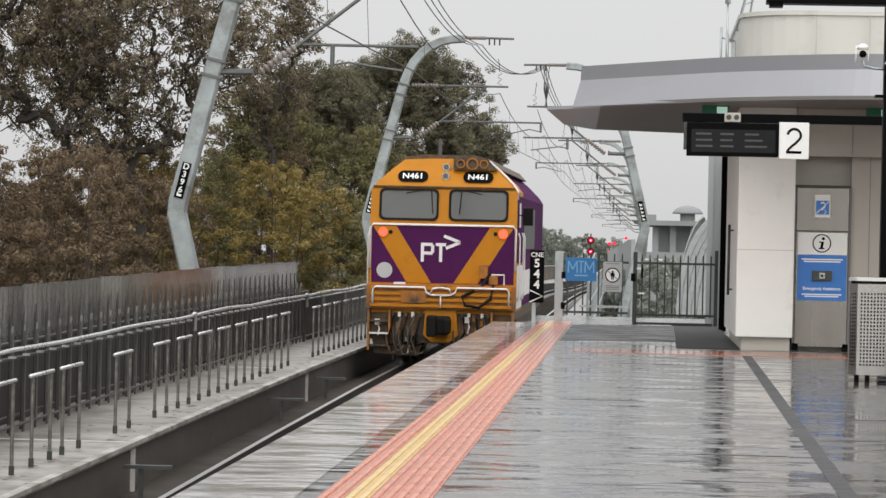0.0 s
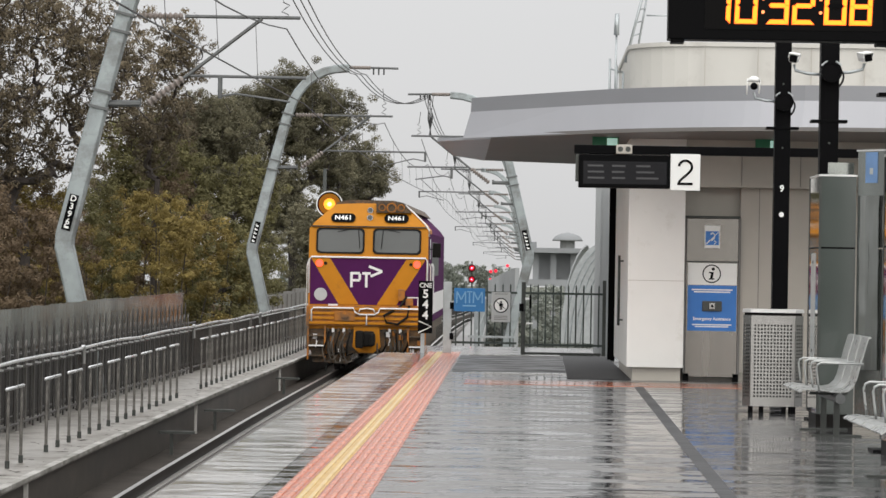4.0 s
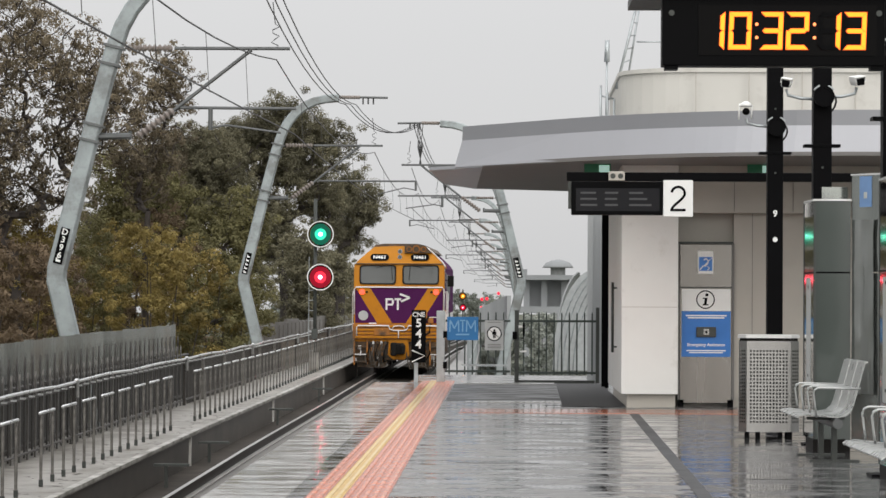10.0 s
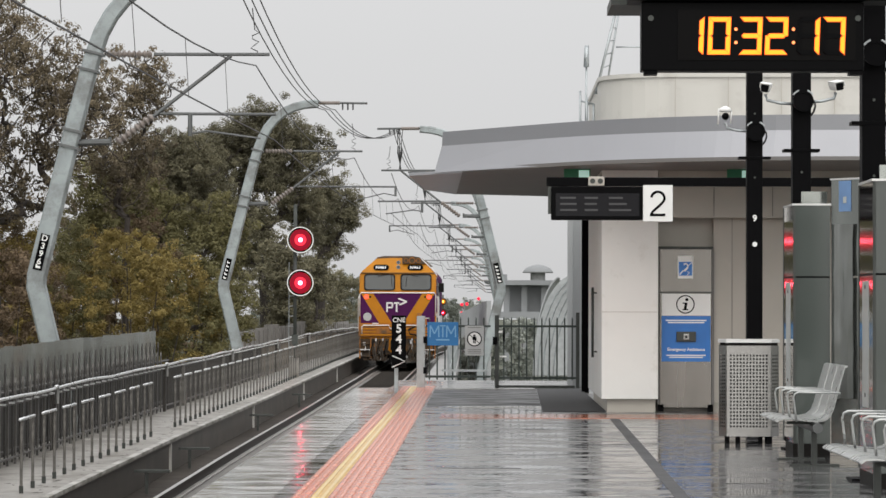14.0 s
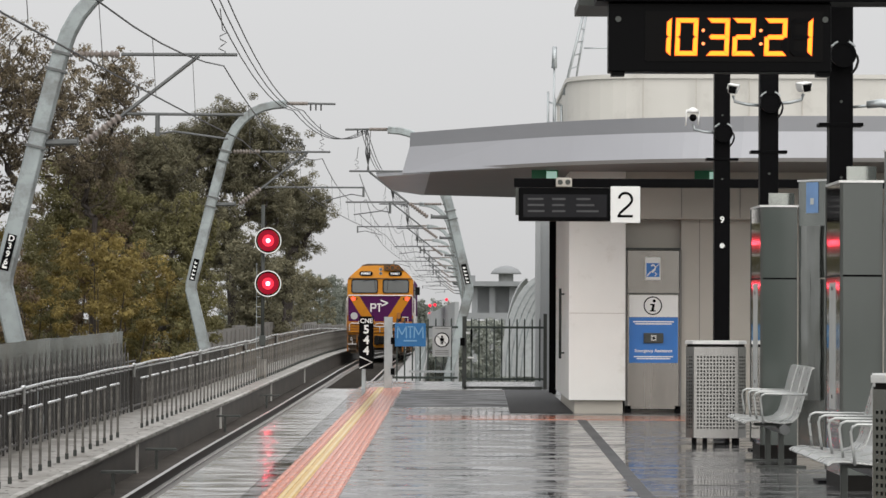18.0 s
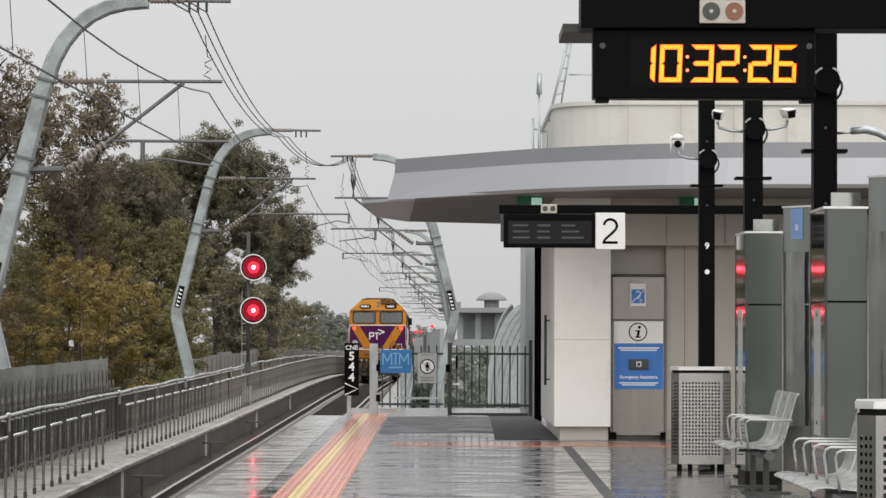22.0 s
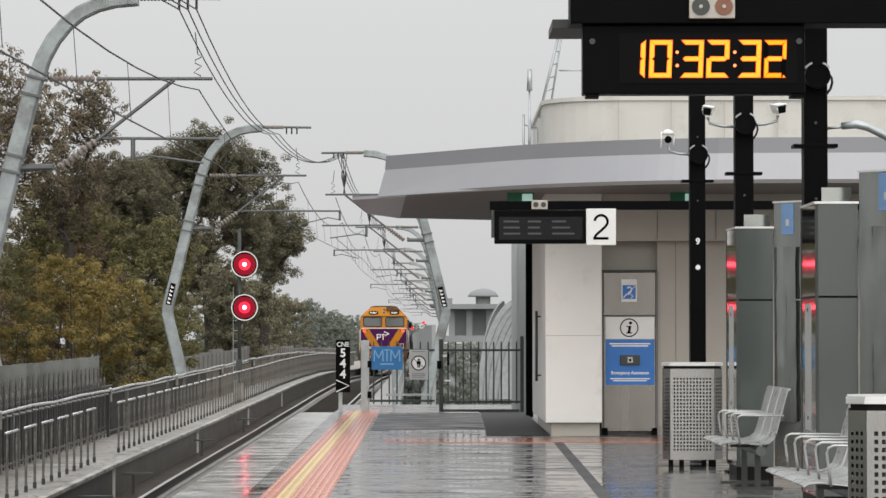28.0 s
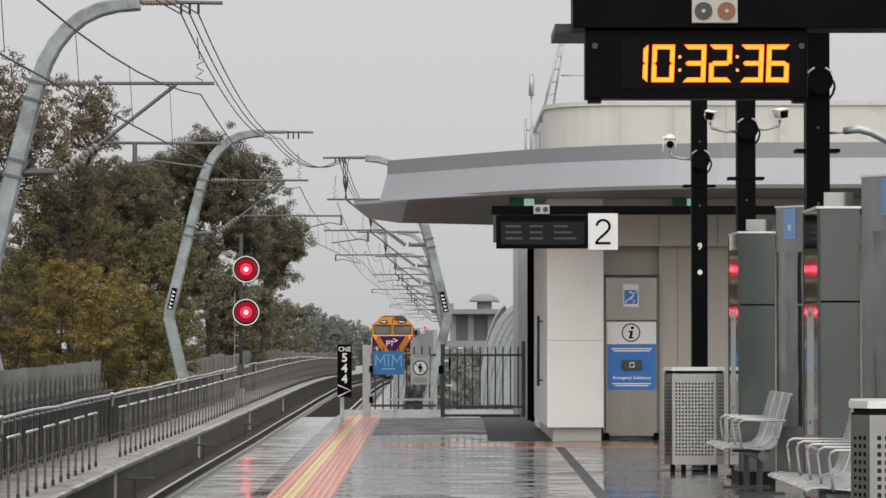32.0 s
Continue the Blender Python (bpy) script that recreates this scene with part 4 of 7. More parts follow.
def build_bench(x, y, seats, pitch=0.6, ends=True):
    g = thing("platform_bench", "wet pale steel slatted bench seats with armrests", "bench", pose(x, y, 0), "platform benches")
    prof = [(0.0, 0.405), (0.03, 0.425), (0.10, 0.43), (0.24, 0.415), (0.36, 0.405), (0.43, 0.42), (0.475, 0.46), (0.50, 0.52), (0.535, 0.65), (0.575, 0.80), (0.60, 0.885), (0.625, 0.895)]
    for s in range(seats):
        st = None
        for j in range(5):
            bm = bmesh.new()
            y0 = s * pitch + 0.045 + j * 0.104
            rows = []
            for (px, pz), (qx, qz) in zip(prof, prof[1:] + prof[-1:]):
                rows.append([bm.verts.new((px, y0, pz)), bm.verts.new((px, y0 + 0.094, pz)), bm.verts.new((px + 0.008, y0 + 0.094, pz - 0.012)), bm.verts.new((px + 0.008, y0, pz - 0.012))])
            for r, q in zip(rows, rows[1:]):
                for k in range(4):
                    bm.faces.new((r[k], r[(k + 1) % 4], q[(k + 1) % 4], q[k]))
            bm.faces.new(rows[0])
            bm.faces.new(rows[-1][::-1])
            if st is None:
                st = part("seat", bm, M["seat_steel"], g, "slatted steel seat shell")
            else:
                part("slat", bm, M["seat_steel"], st)
    for s in range(seats + 1):
        bm = bmesh.new()
        ya = s * pitch + 0.0
        bm_tube(bm, [(0.175, ya, 0.40), (0.158, ya, 0.52), (0.148, ya, 0.615), (0.158, ya, 0.645), (0.19, ya, 0.660), (0.56, ya, 0.655)], 0.0095, 8)
        part("armrest", bm, M["seat_steel"], g, "bent steel tube armrest", smooth=True)
    bm = bmesh.new()
    bm_tube(bm, [(0.36, -0.02, 0.345), (0.36, seats * pitch + 0.02, 0.345)], 0.045, 12)
    part("beam", bm, M["dark_galv"], g, "round support beam")
    for ya in (0.3, seats * pitch - 0.3):
        bm = bmesh.new()
        bm_box(bm, 0.335, 0.385, ya - 0.03, ya + 0.03, 0.0, 0.33, 0.006)
        bm_box(bm, 0.14, 0.58, ya - 0.05, ya + 0.05, 0.0, 0.015)
        bm_box(bm, 0.12, 0.45, ya - 0.025, ya + 0.025, 0.37, 0.395)
        part("leg", bm, M["dark_metal"], g, "dark steel pedestal leg")
    return g


M["seat_steel"] = mat("seat_steel", (0.46, 0.47, 0.46), 0.3, 0.65, 0.12, 8, 0.03, 60, rvar=0.1)
build_bench(2.45, 27.35, 3)
build_bench(2.30, 19.75, 4)


def build_shelter(x, y, wide, deep, turn, wing, line_z, sticker):
    g = thing("wind_shelter", "grey-green glass wind shelter with stainless steel end post", "shelter", pose(x, y, 0), "wind shelters")
    # Plinth is near black: shade below the bench is put into its colour.
    box_part("base", 0.0, wide, 0.004, deep, 0.0, 0.12, M["rubber"], g, "plinth, blackened for the shade below the bench")
    side = pose(0, 0, 0, 0, 0, turn)

    def flat(name, x0, x1, y0, y1, z0, z1, material, label="", m=side, par=g):
        bm = bmesh.new()
        bm_box(bm, x0, x1, y0, y1, z0, z1, 0, m)
        return part(name, bm, M[material], par, label)
    flat("end_post", 0.0, 0.012, 0.0, deep, line_z + 0.008, 2.38, "mirror_steel", "mirror-like stainless side")
    low = flat("end_post", 0.0, 0.012, 0.0, deep, 0.12, line_z - 0.008, "mirror_steel", "mirror-like stainless side")
    flat("mullion", 0.001, 0.012, 0.0, deep, line_z - 0.008, line_z + 0.008, "black_steel")
    flat("inset", -0.004, 0.0, deep * 0.30, deep * 0.74, 0.62, line_z - 0.05, "frosted", "pale inset panel", side, low)
    for z in (0.70, 1.55):
        flat("fixing", -0.008, -0.004, deep * 0.5, deep * 0.54, z, z + 0.03, "black_steel", "", side, low)
    flat("back_post", -0.004, 0.012, deep, deep + 0.05, 0.12, 2.38, "dark_metal", "dark rear post")
    box_part("glass_panel", 0.022, wide, 0.0, 0.03, 0.12, line_z - 0.008, M["glass_green"], g, "grey-green glass")
    box_part("glass_panel", 0.022, wide, 0.0, 0.03, line_z + 0.008, 2.38, M["glass_green"], g, "grey-green glass")
    box_part("mullion", 0.012, wide, 0.004, 0.03, line_z - 0.008, line_z + 0.008, M["black_steel"], g)
    box_part("corner_trim", -0.001, 0.022, -0.006, -0.001, 0.12, 2.38, M["dark_metal"], g)
    bm = bmesh.new()
    bm_prism(bm, [(-0.008, -0.008), (wide + 0.01, -0.008), (wide + 0.01, deep), (-deep * math.sin(radians(turn)) - 0.008, deep)], 2.38, 2.398, "z")
    part("cap", bm, M["lid_steel"], g, "pale metal cap")
    # glass wing beside it, set at an angle, with a blue sticker near the top
    wm = pose(wide + 0.012, 0.0, 0, 0, 0, -48)
    r = flat("wing", 0.0, wing, 0.0, 0.02, 0.12, line_z - 0.006, "wing_glass", "glass with reflected streaks put into its colour", wm)
    flat("wing", 0.0, wing, 0.0, 0.02, line_z + 0.006, 2.62, "wing_glass", "glass with reflected streaks put into its colour", wm)
    flat("wing_cap", -0.01, wing + 0.01, -0.01, 0.03, 2.62, 2.636, "lid_steel", "pale metal cap", wm)
    flat("wing_post", wing, wing + 0.035, -0.012, 0.03, 0.12, 2.62, "dull_steel", "steel edge post", wm)
    st = flat("blue_sticker", sticker, sticker + 0.15, -0.006, -0.002, 2.32, 2.61, "sticker_blue", "pale blue translucent sticker", wm)
    flat("mark", sticker + 0.055, sticker + 0.095, -0.009, -0.005, 2.40, 2.46, "frosted", "", wm, st)
    rs = np.random.RandomState(int(y))
    bm = bmesh.new()
    rows = []
    fold = [0.012 + 0.020 * abs(rs.normal()) for j in range(12)]
    for i in range(12):
        z = 0.55 + 0.15 * i
        rows.append([bm.verts.new(wm @ Vector((wing * (0.06 + 0.07 * j) + 0.003 * rs.normal(), -fold[j] - 0.004 * abs(rs.normal()), z))) for j in range(12)])
    for r0, r1 in zip(rows, rows[1:]):
        for j in range(11):
            bm.faces.new((r0[j], r0[j + 1], r1[j + 1], r1[j]))
    part("film", bm, M["crumpled_film"], r, "crumpled clear film over the glass", smooth=True)
    box_part("upper_glass", wide * 0.35, wide + 0.02, deep * 0.6, deep * 0.6 + 0.02, 2.398, 2.53, M["wing_glass"], g, "upper glass strip")
    return g


M["crumpled_film"] = mat("crumpled_film", (0.24, 0.25, 0.24), 0.14, 0.7, 0.2, 3.0, spec=0.8)
M["sticker_blue"] = mat("sticker_blue", (0.16, 0.28, 0.50), 0.3, 0, 0.25, 5)
M["frosted"] = mat("frosted", (0.42, 0.44, 0.43), 0.3, 0, 0.15, 4)
M["mirror_steel"] = mat("mirror_steel", (0.45, 0.44, 0.42), 0.055, 1.0, 0.10, 3.0, 0, 10, (1, 1, 0.2))
# Upright tone streaks in this colour imitate reflections of the sky.
M["wing_glass"] = mat("wing_glass", (0.25, 0.265, 0.25), 0.12, 0.85, 0.6, 2.2, 0.4, 1.8, (1, 1, 0.18), rvar=0.12)
M["glass_green"].node_tree.nodes["Principled BSDF"].inputs["Specular IOR Level"].default_value = 0.5
build_shelter(2.80, 29.5, 0.35, 0.76, 1.32, 0.36, 1.70, 0.10)
build_shelter(2.89, 24.0, 0.33, 0.86, 0.3, 0.62, 1.66, 0.20)

# ---- poles, clock and cameras ----


def build_pole(x, y, w, top, flange_z, spot_z, nm):
    g = thing("lighting_pole", "black steel platform pole with clamp and spotlight", "pole", pose(x, y, 0), "black platform poles")
    box_part("shaft", -w, w, -w, w, 0.0, top, M["black_steel"], g, "", 0.006)
    box_part("base_plate", -w * 2, w * 2, -w * 2, w * 2, 0.0, 0.02, M["black_steel"], g)
    box_part("flange", -0.18, 0.18, -0.10, 0.10, flange_z, flange_z + 0.028, M["black_steel"], g, "flat black bracket plate", 0.003)
    bm = bmesh.new()
    bm_disc(bm, (0, spot_z), 0.085, -0.24, -0.10, 20)
    s = part("spotlight", bm, M["black_steel"], g, "round dark spotlight", smooth=False)
    bm = bmesh.new()
    bm_disc(bm, (0, spot_z), 0.104, -0.25, -0.22, 20, 0.084)
    part("bezel", bm, M["black_steel"], s)
    for a0 in (34, 112):
        bm = bmesh.new()
        for k in range(3):
            a, c = radians(a0 + 11 * k), radians(a0 + 11 * (k + 1))
            bm_prism(bm, [(r * math.cos(v), spot_z + r * math.sin(v)) for r, v in ((0.108, a), (0.122, a), (0.122, c), (0.108, c))], -0.235, -0.15, "y")
        part("clamp_band", bm, M["galv"], s, "bright clamp band")
    bm = bmesh.new()
    bm_tube(bm, [(0.085, -0.20, spot_z + 0.03), (0.118, -0.19, spot_z - 0.01), (0.125, -0.18, spot_z - 0.05), (0.112, -0.16, spot_z - 0.10), (0.085, -0.12, spot_z - 0.14)], 0.011, 6)
    part("cable", bm, M["wire"], s)
    for z in (top * 0.45, top * 0.6, top * 0.75):
        bm = bmesh.new()
        bm_disc(bm, (0, z), 0.012, -w - 0.006, -w, 10)
        part("bolt", bm, M["dark_metal"], g)
    return g


pole_a = build_pole(2.885, 35.0, 0.088, 4.80, 3.09, 3.39, "a")
writing("numeral", "9", 0.10, M["white_sign"], pole_a, pose(0, -0.091, 2.42), bold=0.003)
bm = bmesh.new()
bm_disc(bm, (0, 2.13), 0.028, -0.098, -0.088, 14)
part("stud", bm, M["white_sign"], pole_a, "white round stud")
pole_b = build_pole(3.02, 31.0, 0.092, 4.60, 2.965, 3.46, "b")
pole_c = build_pole(3.045, 25.3, 0.096, 4.12, 2.89, 3.46, "c")
bm = bmesh.new()
bm_tube(bm, [(0.09, 0, 3.05), (0.27, 0, 3.065)], 0.012, 8)
lamp_arm = part("lamp_arm", bm, M["galv"], pole_c, "grey lamp arm", smooth=True)
bm = bmesh.new()
bm_tube(bm, [(0.22, 0, 3.07), (0.34, 0, 3.085), (0.44, 0, 3.06), (0.58, 0, 2.99), (0.80, 0, 2.86)], [0.03, 0.036, 0.034, 0.034, 0.034], 10)
part("lamp_head", bm, M["galv"], lamp_arm, "curved grey tube", smooth=True)


def build_cctv(parent, side, z, reach, small=False):
    bm = bmesh.new()
    bm_tube(bm, [(0.0, -0.05, z - 0.16), (side * reach * 0.6, -0.06, z - 0.15), (side * reach * 0.95, -0.06, z - 0.12), (side * reach, -0.06, z - 0.06)], 0.016, 8)
    arm = part("camera_arm", bm, M["galv"], parent, "pale curved camera arm", smooth=True)
    if small:
        bm = bmesh.new()
        bmesh.ops.create_uvsphere(bm, u_segments=16, v_segments=10, radius=0.042, matrix=Matrix.Translation((side * reach, -0.075, z + 0.01)))
        part("camera_dome", bm, M["black_sign"], arm, "dark camera dome", smooth=True)
        bm = bmesh.new()
        bm_tube(bm, [(side * reach, -0.06, z + 0.065), (side * reach, -0.06, z + 0.10), (side * reach, -0.06, z + 0.125)], [0.072, 0.062, 0.02], 16)
        bm_tube(bm, [(side * reach + 0.068, -0.06, z + 0.08), (side * reach + 0.060, -0.06, z - 0.07)], 0.010, 6)
        bm_tube(bm, [(side * reach - 0.07, -0.06, z + 0.1), (side * reach - 0.08, -0.06, z - 0.08)], 0.010, 6)
        part("camera_hood", bm, M["white_sign"], arm, "white camera hood", smooth=True)
    else:
        bm = bmesh.new()
        m = pose(side * reach, -0.10, z, 6, -side * 10, side * 8)
        bm_box(bm, -0.044, 0.044, -0.13, 0.12, -0.042, 0.044, 0.022, m)
        part("camera_body", bm, M["white_sign"], arm, "white box camera")
        bm = bmesh.new()
        bm_box(bm, -0.053, 0.053, -0.16, 0.11, 0.040, 0.052, 0.005, m)
        bm_box(bm, -0.053, -0.046, -0.15, 0.09, 0.0, 0.042, 0, m)
        bm_box(bm, 0.046, 0.053, -0.15, 0.09, 0.0, 0.042, 0, m)
        part("sun_shield", bm, M["white_sign"], arm)
        bm = bmesh.new()
        bm_box(bm, -0.037, 0.037, -0.142, -0.128, -0.036, 0.032, 0.01, m)
        part("lens_window", bm, M["black_sign"], arm)


build_cctv(pole_b, -1, 3.60, 0.36)
build_cctv(pole_b, 1, 3.62, 0.34)
build_cctv(pole_a, -1, 3.56, 0.33, True)

SEG = {"a": (0, 1, 0), "b": (0.5, 0.5, 1), "c": (0.5, -0.5, 1), "d": (0, -1, 0), "e": (-0.5, -0.5, 1), "f": (-0.5, 0.5, 1), "g": (0, 0, 0)}
LIT = {0: "abcdef", 1: "bc", 2: "abged", 3: "abgcd", 4: "fgbc", 5: "afgcd", 6: "afgedc", 7: "abc", 8: "abcdefg", 9: "abcdfg"}
DIGIT_W, DIGIT_H, STROKE = 0.120, 0.222, 0.027


def vane(length, side, kind):
    """One segment bar of a numeral, mitred at its corners: amber on its front, a glow halo plate round it, black
    behind.
    """
    bm = bmesh.new()
    h, t, e = length / 2, STROKE / 2, 0.0012
    tip = lambda k: [(k * (h - t - e), -t), (k * (h - e), 0), (k * (h - t - e), t)]
    mitre = lambda k: [(k * (h - t - e), -side * t), (k * (h + t - e), side * t)]
    seat = lambda k: [(k * (h - t - e), -side * t), (k * (h - e), 0), (k * (h - e), side * t)]
    if kind == "middle":
        poly = tip(1) + tip(-1)[::-1]
    else:
        p = mitre(1) if kind in ("flat", "upper") else seat(1)
        q = mitre(-1) if kind in ("flat", "lower") else seat(-1)
        poly = p + q[::-1]
    bm_prism(bm, poly, -0.004, 0.002, "y")
    cx = sum(p[0] for p in poly) / len(poly)
    # Wider plate behind the bar: the numeral's glow built as a shape.
    bm_prism(bm, [(cx + (u - cx) * (1 + 0.005 / h), v * (1 + 0.0038 / t)) for u, v in poly], -0.0022, 0.0012, "y")
    bmesh.ops.recalc_face_normals(bm, faces=bm.faces)
    me = mesh_of("segment", bm, M["amber_led"])
    me.materials.append(M["black_sign"])
    me.materials.append(M["amber_halo"])
    for p in me.polygons:
        p.material_index = (0 if p.center.y < -0.003 else 2) if p.normal.y < -0.5 else 1
    return me


def build_clock():
    g = thing("station_clock", "black hanging digital clock with glowing amber numerals", "clock", pose(0, 20.9, 0))
    f = box_part("housing", 0.955, 2.455, 0.0, 0.20, 2.99, 3.455, M["black_sign"], g, "black clock housing", 0.008)
    box_part("face", 1.20, 2.40, -0.006, 0.002, 3.06, 3.40, M["clock_face"], f, "dark tinted face")
    for x in (0.975, 2.36):
        box_part("lip", x, x + 0.09, 0.01, 0.15, 2.965, 2.99, M["black_sign"], f)
    for x in (1.02, 2.415):
        bm = bmesh.new()
        bm_disc(bm, (x, 3.345), 0.020, -0.008, 0.002, 14)
        part("screw", bm, M["dark_metal"], f)
    box_part("beam", 0.87, 9.0, -0.06, 0.30, 3.46, 3.74, M["black_steel"], g, "heavy black beam", 0.008)
    box_part("end_plate", 0.77, 1.04, 0.5, 1.3, 3.485, 3.545, M["dark_metal"], g, "dark bracket end plate")
    bm = bmesh.new()
    bm_prism(bm, [(0.28, 3.66), (4.4, 4.02), (4.4, 4.12), (0.28, 3.74)], 2.97, 3.12, "x")
    part("support_arm", bm, M["black_steel"], g, "black support arm")
    k = box_part("speaker", 1.668, 1.975, -0.10, -0.06, 3.49, 3.645, M["cream_panel"], g, "cream twin speaker box", 0.006)
    for x, m in ((1.745, "dark_metal"), (1.90, "rust_cone")):
        bm = bmesh.new()
        bm_disc(bm, (x, 3.57), 0.06, -0.108, -0.098, 20)
        part("cone", bm, M[m], k)
        bm = bmesh.new()
        bm_disc(bm, (x, 3.57), 0.013, -0.113, -0.106, 16)
        part("hub", bm, M["cream_panel"], k)
    half = DIGIT_H / 2
    shapes = {"a": vane(DIGIT_W, 1, "flat"), "d": vane(DIGIT_W, -1, "flat"), "g": vane(DIGIT_W, 1, "middle"), "b": vane(half, -1, "upper"), "c": vane(half, -1, "lower"), "f": vane(half, 1, "upper"), "e": vane(half, 1, "lower")}
    slots = {}
    zc = 3.225
    for nm, xc, d in (("h1", 1.300, 1), ("h0", 1.480, 0), ("m3", 1.692, 3), ("m2", 1.866, 2), ("s3", 2.080, None), ("s6", 2.252, None)):
        for sg, (u, v, up) in SEG.items():
            if d is not None and sg not in LIT[d]:
                continue
            ob = new("segment", shapes[sg])
            ob.parent = g
            slant = 0.04
            x, z = xc + u * DIGIT_W, zc + v * DIGIT_H / 2
            base = pose(x + (z - zc) * slant, -0.012, z, 0, -90 + 2.2 if up else 0, 0)
            ob.matrix_local = base
            slots[nm, sg] = (ob, base)
    for x in (1.592, 1.98):
        for dz in (-0.045, 0.045):
            bm = bmesh.new()
            bm_disc(bm, (x, zc + dz), 0.011, -0.014, -0.006, 12)
            part("colon_dot", bm, M["amber_dot"], g)
    return slots


M["clock_face"] = mat("clock_face", (0.0024, 0.0021, 0.0022), 0.3, 0, 0.1, 5, spec=0.06)
M["rust_cone"] = mat("rust_cone", (0.22, 0.09, 0.05), 0.5, 0, 0.2, 20)
clock_slots = build_clock()

# ---- end gate and signs ----


def build_gate():
    y = 56.0
    g = thing("end_gate", "dark green steel palisade gate across the platform end", "gate", pose(0, y, 0))
    for x, w, top, m in ((-0.005, 0.038, 1.31, "dark_metal"), (1.45, 0.032, 1.36, "dark_metal")):
        box_part("post", x - w, x + w, -0.05, 0.05, 0, top, M[m], g, "dark steel post", 0.006)
    box_part("post", -1.45, -1.30, -0.05, 0.05, 0, 1.29, M["galv"], g, "galvanised steel post", 0.006)
    leaf = thing("gate_leaf", "", "")
    leaf.parent = g
    tagged(leaf, "dark green gate leaf with bars")
    box_part("rail", -1.29, -0.12, -0.02, 0.02, 1.09, 1.13, M["fence_green"], leaf)
    box_part("rail", -1.29, -0.12, -0.02, 0.02, 0.18, 0.22, M["fence_green"], leaf)
    box_part("rail", -1.0, -0.15, -0.03, 0.0, 0.29, 0.33, M["galv"], leaf)
    me = None
    def pale(x, par):
        bm = bmesh.new()
        bm_prism(bm, [(-0.013, 0.14), (0.013, 0.14), (0.013, 1.24), (0, 1.28), (-0.013, 1.24)], -0.008, 0.008, "y")
        return bm
    bm = pale(0, None)
    pm = mesh_of("pale", bm, M["fence_green"])
    for i in range(8):
        ob = new("pale", pm)
        ob.parent = leaf
        ob.location = (-1.22 + 0.14 * i, 0, 0)
    pn = tagged(new("fence_panel"), "fixed panel of dark green bars")
    pn.parent = g
    box_part("rail", 0.03, 1.42, -0.02, 0.02, 1.09, 1.13, M["fence_green"], pn)
    box_part("rail", 0.03, 1.42, -0.02, 0.02, 0.16, 0.20, M["fence_green"], pn)
    box_part("kerb", 0.0, 1.40, -0.05, 0.12, 0.0, 0.045, M["dark_metal"], pn, "dark steel kerb")
    for i in range(10):
        ob = new("pale", pm)
        ob.parent = pn
        ob.location = (0.12 + 0.137 * i, 0, 0)
    bm = bmesh.new()
    bm_tube(bm, [(0.12, -0.03, 1.06), (0.12, -0.06, 1.04), (0.12, -0.06, 0.84)], 0.022, 8)
    part("handle", bm, M["black_steel"], g, "black gate handle")
    box_part("latch", 0.02, 0.14, -0.05, 0.0, 0.99, 1.03, M["white_sign"], g, "white lock plate")
    box_part("latch", -0.08, 0.0, -0.07, -0.05, 0.78, 0.92, M["black_steel"], g, "black lock box")
    box_part("latch", 0.05, 0.17, -0.03, 0.0, 0.55, 0.58, M["white_sign"], g)
    for z in (0.25, 0.8):
        box_part("hinge", -1.33, -1.26, -0.07, 0.0, z, z + 0.12, M["black_steel"], g)
    s = box_part("blue_sign", -1.26, -0.70, -0.035, -0.025, 0.76, 1.18, M["gate_blue"], g, "blue operator sign with pale marks", 0.003)
    # pale strokes of the operator's mark
    for strokes in (((-1.21, 0.91), (-1.205, 1.12), (-1.13, 0.97), (-1.055, 1.12), (-1.05, 0.91)), ((-1.03, 1.115), (-0.93, 1.115)), ((-0.98, 1.10), (-0.98, 0.91)), ((-0.91, 0.91), (-0.905, 1.12), (-0.83, 0.97), (-0.755, 1.12), (-0.75, 0.91))):
        bm = bmesh.new()
        for p, q in zip(strokes, strokes[1:]):
            d = (Vector(q) - Vector(p)).normalized() * 0.011
            bm_prism(bm, [(p[0] - d.y, p[1] + d.x), (q[0] - d.y, q[1] + d.x), (q[0] + d.y, q[1] - d.x), (p[0] + d.y, p[1] - d.x)], -0.040, -0.034, "y")
        part("mark_stroke", bm, M["gate_pale"], s)
    box_part("text_bar", -1.10, -0.86, -0.040, -0.034, 0.85, 0.875, M["gate_pale"], s)
    n = box_part("no_entry_sign", -0.58, -0.24, -0.035, -0.025, 0.58, 1.12, M["plate_grey"], g, "grey no-entry plate", 0.003)
    bm = bmesh.new()
    bm_disc(bm, (-0.41, 0.88), 0.135, -0.040, -0.034, 28, 0.115)
    part("ring", bm, M["black_sign"], n)
    bm = bmesh.new()
    bm_disc(bm, (-0.41, 0.88), 0.115, -0.038, -0.034, 28)
    part("disc", bm, M["white_sign"], n)
    bm = bmesh.new()
    bm_disc(bm, (-0.41, 0.94), 0.020, -0.043, -0.037, 12)
    bm_box(bm, -0.436, -0.384, -0.043, -0.037, 0.862, 0.918)
    bm_box(bm, -0.448, -0.437, -0.043, -0.037, 0.866, 0.914)
    bm_box(bm, -0.383, -0.372, -0.043, -0.037, 0.866, 0.914)
    bm_box(bm, -0.432, -0.414, -0.043, -0.037, 0.800, 0.862)
    bm_box(bm, -0.406, -0.388, -0.043, -0.037, 0.800, 0.862)
    part("pictogram", bm, M["black_sign"], n)
    bm = bmesh.new()
